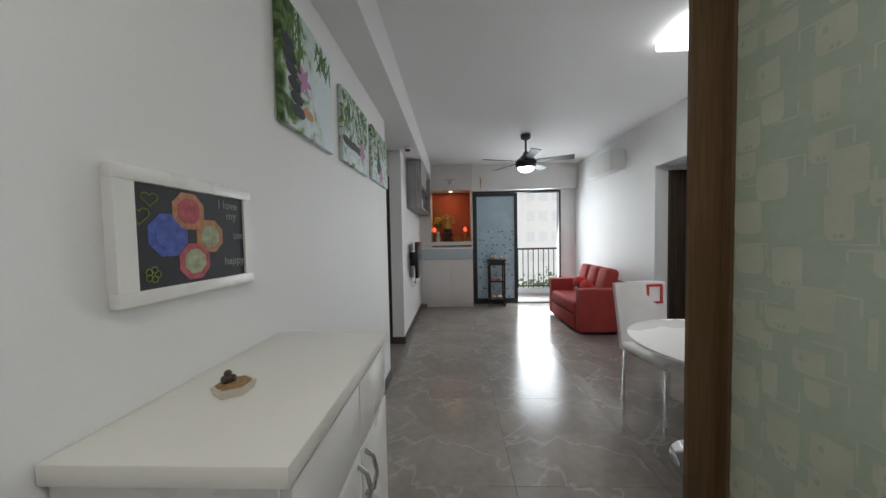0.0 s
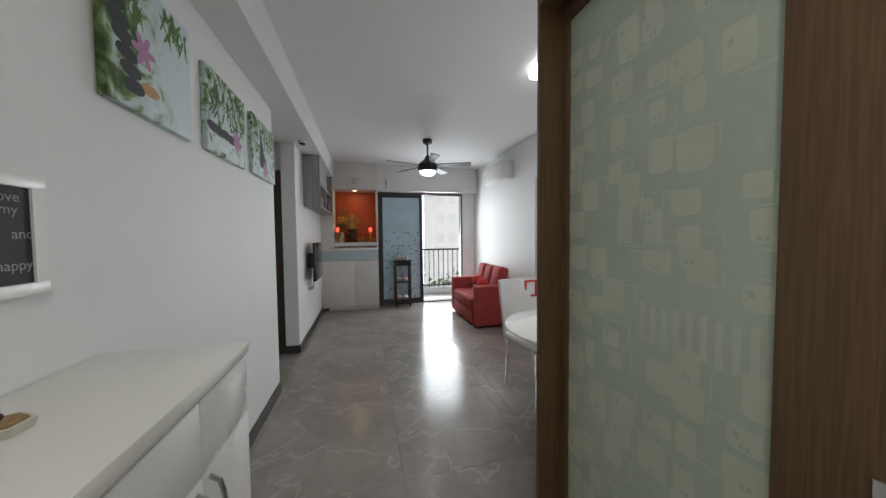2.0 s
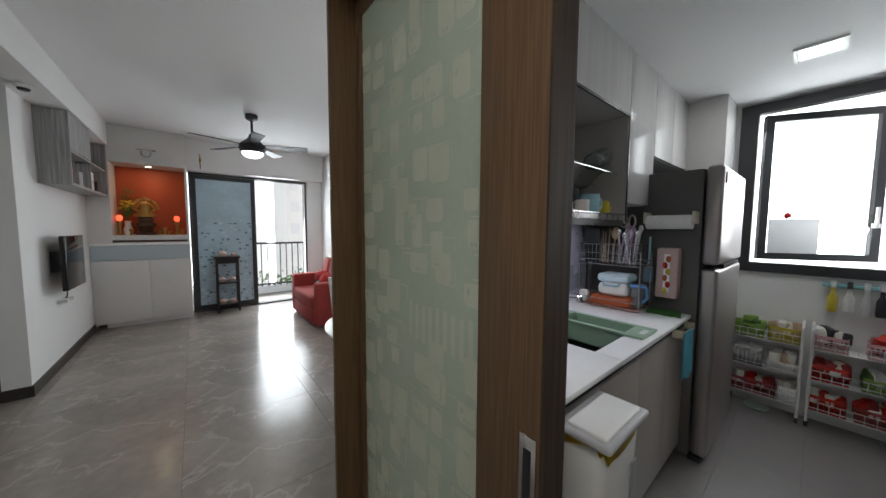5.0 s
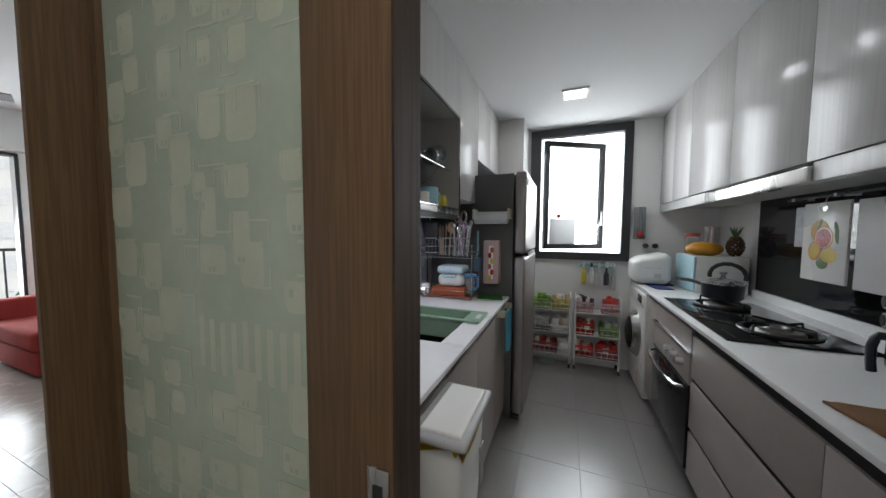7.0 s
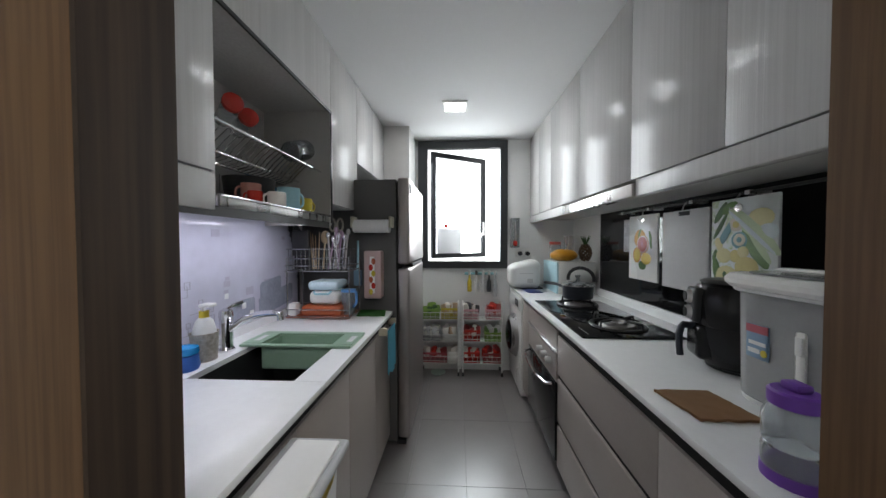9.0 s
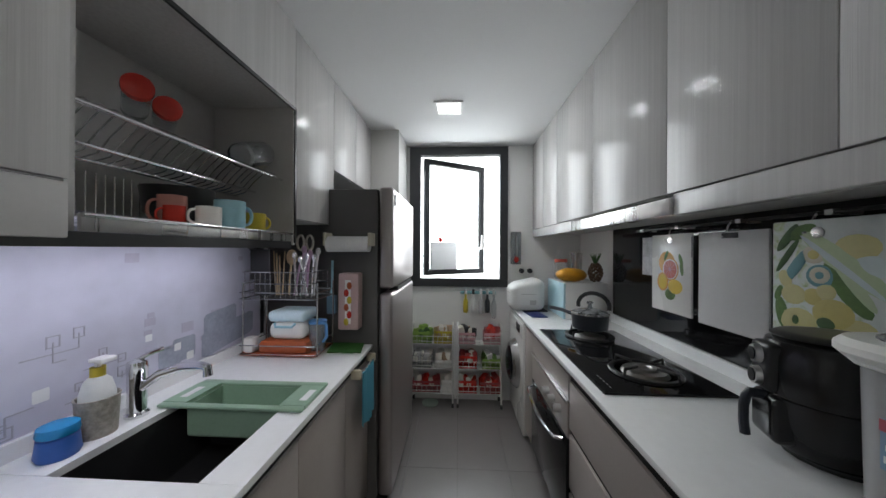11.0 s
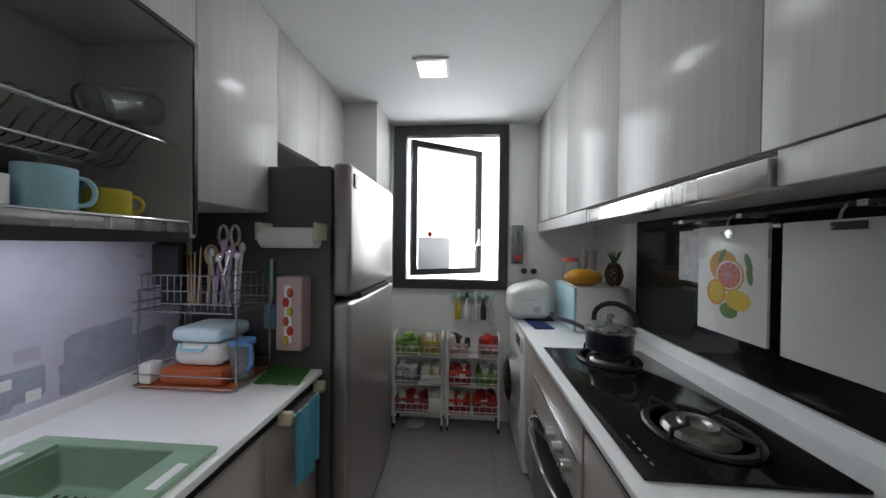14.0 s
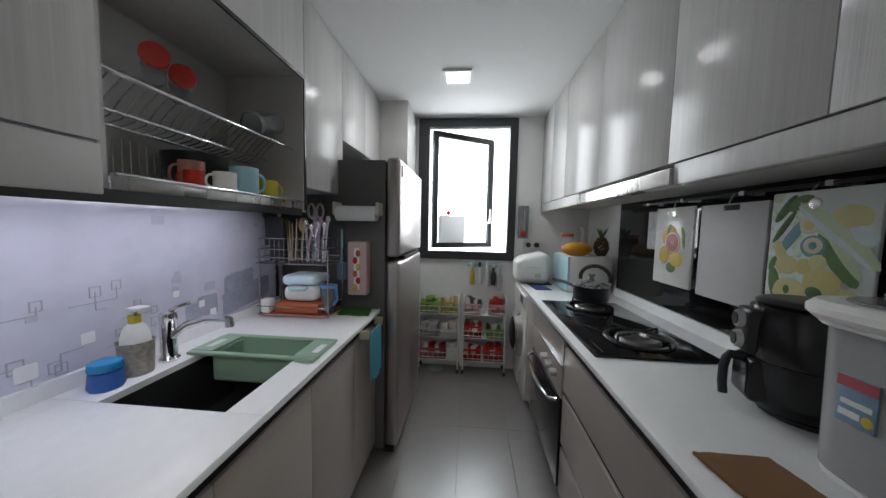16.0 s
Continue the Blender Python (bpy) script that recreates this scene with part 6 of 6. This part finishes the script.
for x0, x1, z0, z1, lab in ((2.888, 3.158, 1.118, 1.492, "white cutting board printed with citrus fruit"), (2.556, 2.85, 1.112, 1.488, "plain white cutting board with a slot handle"), (2.275, 2.545, 1.12, 1.505, "cutting board printed with green and yellow vegetables")):
    b = thing("cutting_board", ((x0 + x1) / 2, -0.69, z0), lab + ", hanging on the rail", "cutting board", "hanging cutting boards")
    part("board", boxes((x0, x1, -0.692, -0.681, z0, z1, 0.004)), (WHITE if "citrus" in lab else GREYBOARD) if "vegetables" not in lab else printed("vegetable_print", ((0.20, (0.20, 0.30, 0.10)), (0.30, (0.46, 0.55, 0.30)), (0.38, (0.62, 0.68, 0.58)), (0.46, (0.68, 0.73, 0.70)), (0.75, (0.74, 0.77, 0.75))), 2.275, 2.545, -0.06, 20, 0), b)
    cbs.append(b)
part("eyelet", lathe(B(), (0, 0, 0), ((0.016, 0), (0.016, 0.003), (0.008, 0.004))), STEEL, cbs[0]).matrix_basis = pose(3.02, -0.681, 1.466, -90, 0, 0)
part("slot", boxes((2.665, 2.735, -0.6812, -0.6800, 1.462, 1.482, 0.0003)), MDARK, cbs[1])
part("eyelet", lathe(B(), (0, 0, 0), ((0.016, 0), (0.016, 0.003), (0.008, 0.004))), STEEL, cbs[2]).matrix_basis = pose(2.42, -0.681, 1.468, -90, 0, 0)
GRAPE, ORG = C("grapefruit_print", 0.55, 0.13, 0.09), C("orange_print", 0.62, 0.28, 0.03)
for nm, x, z, rx, rz, m, dy in (("printed_orange", 3.045, 1.355, 0.058, 0.055, ORG, 0), ("printed_rind", 3.02, 1.325, 0.058, 0.056, ORG, 0.0006), ("printed_pith", 3.02, 1.325, 0.051, 0.049, WHITE, 0.0010), ("printed_grapefruit", 3.02, 1.325, 0.046, 0.044, GRAPE, 0.0014), ("printed_orange", 3.07, 1.262, 0.040, 0.046, ORG, 0.0016), ("printed_pulp", 3.07, 1.262, 0.031, 0.037, YEL, 0.0020), ("printed_lemon", 2.985, 1.245, 0.048, 0.034, YEL, 0.0013), ("printed_lime", 3.02, 1.205, 0.036, 0.026, LEAF, 0.0004)):
    part(nm, ell(B(), (x, -0.6808 + dy, z), rx, 0.0008, rz), m, cbs[0])
for k in range(5):
    a = radians(36 * k)
    part("printed_segment", turned(boxes((-0.043, 0.043, -0.0002, 0.0002, -0.0012, 0.0012)), Matrix.Translation((3.02, -0.6783, 1.325)) @ Matrix.Rotation(a, 4, "Y")), PINKP, cbs[0])
for x, z, ro in ((2.95, 1.37, 20), (3.05, 1.385, -25), (3.07, 1.26, -30), (3.02, 1.21, 70), (2.945, 1.33, 10)):
    part("printed_leaf", ell(B(), (x, -0.6806, z), 0.011, 0.0008, 0.032, ro, "Y"), LEAF, cbs[0])
part("printed_text", boxes((2.882, 2.888, -0.6812, -0.6804, 1.385, 1.475)), C("grey_text", 0.2, 0.2, 0.2), cbs[0])
PALEG, YG = C("pale_green_print", 0.48, 0.58, 0.36), C("yellow_pepper_print", 0.60, 0.56, 0.26)
BGR = C("blue_green_print", 0.12, 0.28, 0.30)
MUSH = C("pale_mushroom_print", 0.62, 0.58, 0.46)
DYEL = C("deep_yellow_print", 0.56, 0.49, 0.17)
for x, z, rx, rz, ro, m, dy in (
        (2.365, 1.385, 0.028, 0.135, 48, PALEG, 0.0010), (2.372, 1.378, 0.010, 0.125, 48, MIST, 0.0014), (2.465, 1.470, 0.045, 0.020, 20, LEAF, 0.0006), (2.50, 1.455, 0.014, 0.05, -35, DGR, 0.0005),
        (2.355, 1.315, 0.026, 0.085, 35, LEAF, 0.0007), (2.34, 1.325, 0.014, 0.075, 35, PALEG, 0.0011), (2.475, 1.37, 0.016, 0.065, -32, BGR, 0.0008), (2.50, 1.40, 0.010, 0.06, -32, DGR, 0.0006),
        (2.43, 1.405, 0.030, 0.026, 0, MUSH, 0.0010), (2.43, 1.405, 0.016, 0.014, 0, DYEL, 0.0014), (2.415, 1.345, 0.034, 0.032, 0, BGR, 0.0011), (2.415, 1.347, 0.026, 0.024, 0, MUSH, 0.0015), (2.415, 1.347, 0.012, 0.011, 0, BGR, 0.0019),
        (2.335, 1.425, 0.048, 0.034, 0, YG, 0.0006), (2.31, 1.375, 0.038, 0.030, 0, MIST, 0.0008), (2.505, 1.33, 0.018, 0.028, 20, YG, 0.0009),
        (2.482, 1.285, 0.034, 0.030, 0, YG, 0.0012), (2.432, 1.285, 0.024, 0.024, 0, DYEL, 0.0010), (2.400, 1.302, 0.024, 0.022, 0, YG, 0.0013), (2.385, 1.245, 0.048, 0.040, 0, DYEL, 0.0014), (2.40, 1.215, 0.022, 0.018, 0, DGR, 0.0018),
        (2.468, 1.205, 0.050, 0.042, 0, YG, 0.0013), (2.475, 1.21, 0.010, 0.014, 0, DGR, 0.0018), (2.515, 1.225, 0.018, 0.05, 10, LEAF, 0.0007), (2.525, 1.285, 0.010, 0.025, -20, LEAF, 0.0006), (2.33, 1.205, 0.040, 0.035, 0, YG, 0.0009)):
    part("printed_vegetable", ell(B(), (x, -0.6808 + dy, z), rx, 0.0008, rz, ro, "Y"), m, cbs[2])
bp = thing("paper_poster", (3.3, -0.786, 1.3), "pale floral sheet on the black splashback", "poster")
part("sheet", boxes((3.18, 3.42, -0.788, -0.7865, 1.27, 1.49)), C("pale_floral_paper", 0.55, 0.54, 0.56, 0.5, var=0.3, scale=25), bp)

# ---- window end ----
def trolley(y0, y1, label):
    t = thing("wire_trolley", (4.25, (y0 + y1) / 2, 0), label, "trolley", "trolleys under the window")
    xa, xb = 4.235, 4.385
    for y in (y0, y1):
        part("side_frame", tube(B(), [(xa, y, 0.04), (xa, y, 0.70), (xa + 0.03, y, 0.73), (xb - 0.03, y, 0.73), (xb, y, 0.70), (xb, y, 0.04)], 0.008), WCOAT, t)
        for x in (xa, xb):
            part("castor", cyl(B(), (x, y - 0.01, 0.02), (x, y + 0.01, 0.02), 0.02), BLACK, t)
    for z in (0.12, 0.34, 0.56):
        part("shelf", boxes((xa, xb, y0, y1, z, z + 0.006)), WCOAT, t)
        for h in (0.03, 0.075):
            part("guard_wire", tube(B(), [(xa, y0, z + h), (xa, y1, z + h)], 0.003, 6), WCOAT, t)
        for k in range(1, 8):
            y = y0 + (y1 - y0) * k / 8
            part("bar", cyl(B(), (xa, y, z), (xa, y, z + 0.075), 0.0018, seg=5), WCOAT, t)
    return t


trolley(0.375, 0.745, "white wire kitchen trolley loaded with coloured baskets")
trolley(-0.055, 0.33, "white wire kitchen trolley loaded with pink and red baskets")


def basket(y0, y1, z, h, m, fill, label):
    b = thing("plastic_basket", (4.25, (y0 + y1) / 2, z), label, "basket", "baskets on the trolleys")
    x0, x1 = 4.248, 4.375
    bm = boxes((x0, x1, y0, y1, z, z + 0.006), (x0, x1, y0, y0 + 0.004, z, z + h), (x0, x1, y1 - 0.004, y1, z, z + h), (x1 - 0.004, x1, y0, y1, z, z + h))
    box(bm, x0, x0 + 0.004, y0, y1, z + h - 0.02, z + h)
    box(bm, x0, x0 + 0.004, y0, y1, z, z + 0.015)
    n = 7
    for k in range(n + 1):
        y = y0 + (y1 - y0 - 0.008) * k / n
        box(bm, x0, x0 + 0.004, y, y + 0.008, z + 0.015, z + h - 0.02)
    box(bm, x0, x0 + 0.004, y0, y1, z + h * 0.48, z + h * 0.56)
    part("crate", bm, m, b)
    for k in range(5):
        y = y0 + 0.02 + (y1 - y0 - 0.04) * (k + 0.5) / 5
        s = random.uniform(0.7, 1.2)
        part("packet", turned(boxes((-0.05, 0.05, -0.025, 0.025, -0.05 * s, 0.05 * s, 0.012)), pose(4.31 + random.uniform(-0.012, 0.012), y, z + 0.06 + 0.03 * s, random.uniform(-15, 15), random.uniform(-20, 20), random.uniform(-40, 40))), fill[k % len(fill)], b)


TAN = C("tan_packet", 0.40, 0.28, 0.18, 0.4)
SILVP = C("silver_packet", 0.5, 0.5, 0.5, 0.3)
DKR = C("deep_red_packet", 0.28, 0.03, 0.03, 0.4)
PALEP = C("pale_packet", 0.6, 0.58, 0.52, 0.4)
basket(0.565, 0.74, 0.567, 0.10, GREENP, (GREENP, DGR), "lime green plastic basket on the trolley")
basket(0.385, 0.545, 0.567, 0.11, YELP, (TAN, PALEP), "yellow plastic basket of packets on the trolley")
basket(0.56, 0.74, 0.347, 0.12, CLEARP, (PALEP, SILVP), "clear plastic basket on the trolley")
basket(0.385, 0.54, 0.347, 0.07, WHITE, (PALEP, PALEP, TAN), "white plastic tray of boxes on the trolley")
basket(0.49, 0.74, 0.127, 0.10, C("deep_red_plastic", 0.30, 0.05, 0.06), (DKR, PALEP, REDP), "red plastic basket of packets on the trolley")
basket(0.385, 0.475, 0.127, 0.11, WHITE, (PALEP, SILVP), "white slatted basket on the trolley")
basket(0.175, 0.325, 0.567, 0.10, PINKP, (MDARK, PALEP, TAN), "pale pink plastic basket of packets on the trolley")
basket(-0.05, 0.10, 0.567, 0.10, PINKP, (DKR, REDP), "pale pink plastic basket with red packets on the trolley")
basket(0.16, 0.325, 0.347, 0.11, REDP, (DKR, PALEP), "red plastic basket on the trolley")
basket(-0.05, 0.11, 0.347, 0.09, GREENP, (SILVP, LEAF, PALEP), "lime green plastic basket on the trolley")
basket(0.16, 0.325, 0.127, 0.11, REDP, (REDP, PALEP, TAN), "red plastic basket of packets on the lowest shelf")
basket(-0.05, 0.13, 0.127, 0.10, C("red_plastic_b", 0.30, 0.05, 0.05), (DKR, REDP, PALEP), "dark red plastic basket on the lowest shelf")
br2 = thing("bottle_rail", (4.39, 0.15, 1.0), "teal adhesive rail with spray bottles on the wall", "rail")
part("rail", boxes((4.36, 4.398, -0.02, 0.31, 1.0, 1.025, 0.006)), C("clear_teal_plastic", 0.25, 0.48, 0.52, 0.2), br2)
for y, m, h in ((0.26, YELP, 0.17), (0.19, PLASTIC, 0.16), (0.12, SILVP, 0.18), (0.06, MDARK, 0.17), (0.0, CLEARP, 0.22)):
    s2 = thing("spray_bottle", (4.36, y, 1.0 - h), "small spray bottle hanging on the wall rail", "bottle", "bottles on the wall rail")
    part("body", lathe(B(), (4.355, y, 1.0 - h), ((0.02, 0), (0.023, 0.01), (0.023, h * 0.6), (0.01, h * 0.78), (0.01, h))), m, s2)
    part("cap", cyl(B(), (4.355, y, 1.0), (4.355, y, 1.045), 0.013), PLASTIC if m is not PLASTIC else BLACK, s2)
lh = thing("utensil_holder", (4.38, -0.19, 1.27), "clear wall holder with a ladle beside the window", "holder")
part("case", boxes((4.34, 4.398, -0.245, -0.155, 1.28, 1.58, 0.006)), SMOKE, lh)
part("ladle", tube(B(), [(4.335, -0.20, 1.54), (4.335, -0.205, 1.38), (4.33, -0.20, 1.33)], 0.008), STEEL, lh)
part("tip", ell(B(), (4.33, -0.20, 1.325), 0.01, 0.022, 0.03), REDP, lh)
so2 = thing("wall_socket", (4.39, -0.29, 1.19), "white double wall socket with grey plugs", "socket")
part("plate", boxes((4.385, 4.399, -0.37, -0.215, 1.185, 1.265, 0.003)), PLASTIC, so2)
for y in (-0.33, -0.255):
    part("plug", cyl(B(), (4.35, y, 1.22), (4.386, y, 1.22), 0.022), MDARK, so2)
solo("floor_dish", lathe(B(), (4.28, 0.58, 0.0), ((0.05, 0), (0.07, 0.012), (0.075, 0.022), (0.068, 0.02), (0.05, 0.008), (0.001, 0.006))), C("pale_green_plastic", 0.4, 0.5, 0.44), "pale round dish on the floor under the trolley", "dish")
M = Matrix.Translation((4.425, 0.66, 1.165)) @ Matrix.Rotation(math.atan2(-0.592, 0.36), 4, "Z")
wbd = thing("window_board", (4.5, 0.5, 1.2), "white plastic board leaning inside the open casement", "board")
part("board", turned(boxes((0.06, 0.36, -0.016, -0.006, 0.05, 0.32, 0.004)), M), mat("translucent_white", (0.85, 0.86, 0.87), 0.5, trans=0.15, var=0.03), wbd)
ap = thing("apple_magnet", (4.5, 0.5, 1.5), "small red apple-shaped ornament stuck on the window pane", "ornament")
part("apple", turned(ell(B(), (0.17, -0.012, 0.345), 0.025, 0.008, 0.025), M), REDP, ap)
part("leaf", turned(ell(B(), (0.18, -0.012, 0.378), 0.012, 0.004, 0.006), M), LEAF, ap)
solo("ceiling_hatch", boxes((1.95, 2.5, 0.15, 0.75, KC - 0.003, KC - 0.0005)), CEIL, "flush white access panel in the kitchen ceiling", "hatch")
# Unseen fixture, added to go with the assumed hall light.
hl = thing("hall_ceiling_light", (0.72, 0.05, LC), "square white ceiling light, lit, added out of view for the hall fill", "ceiling light")
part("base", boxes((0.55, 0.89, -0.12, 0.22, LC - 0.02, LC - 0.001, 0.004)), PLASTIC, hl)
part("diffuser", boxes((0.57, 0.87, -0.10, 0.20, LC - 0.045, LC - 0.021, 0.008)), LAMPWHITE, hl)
# ---- floor pieces ----
def tiles(name, x0, x1, y0, y1, sx, sy, ox, oy, material, parent, gap=0.002, skip=None):
    cache = {}
    i0, i1 = math.floor((x0 - ox) / sx), math.ceil((x1 - ox) / sx)
    j0, j1 = math.floor((y0 - oy) / sy), math.ceil((y1 - oy) / sy)
    for i in range(i0, i1):
        for j in range(j0, j1):
            a, b = max(x0, ox + i * sx), min(x1, ox + (i + 1) * sx)
            c, d = max(y0, oy + j * sy), min(y1, oy + (j + 1) * sy)
            if b - a < 0.02 or d - c < 0.02 or (skip and skip((a + b) / 2, (c + d) / 2)):
                continue
            key = (round(b - a, 3), round(d - c, 3))
            if key not in cache:
                w, h = (b - a - gap) / 2, (d - c - gap) / 2
                cache[key] = mesh_of(name, boxes((-w, w, -h, h, -0.011, 0.0, 0.0008, 1)), material)
            o = new(name, cache[key])
            o.parent = parent
            o.location = ((a + b) / 2, (c + d) / 2, 0)


tiles("marble_slab", -0.16, 1.60, -1.2, 6.66, 0.9, 0.9, -0.1, 0.3, MARBLE, bpy.data.objects["floor"], 0.0012)
tiles("marble_slab", -1.5, -0.16, 3.38, 4.44, 0.9, 0.9, -0.1, 0.3, MARBLE, bpy.data.objects["floor"], 0.0012)
tiles("marble_slab", 1.60, 3.60, 1.642, 6.66, 0.9, 0.9, -0.1, 0.3, MARBLE, bpy.data.objects["floor"], 0.0012)
tiles("floor_tile", 1.62, 4.40, -0.80, 1.42, 0.62, 0.325, 2.86, 0.005, KTILE, bpy.data.objects["kitchen_floor"], 0.0014)
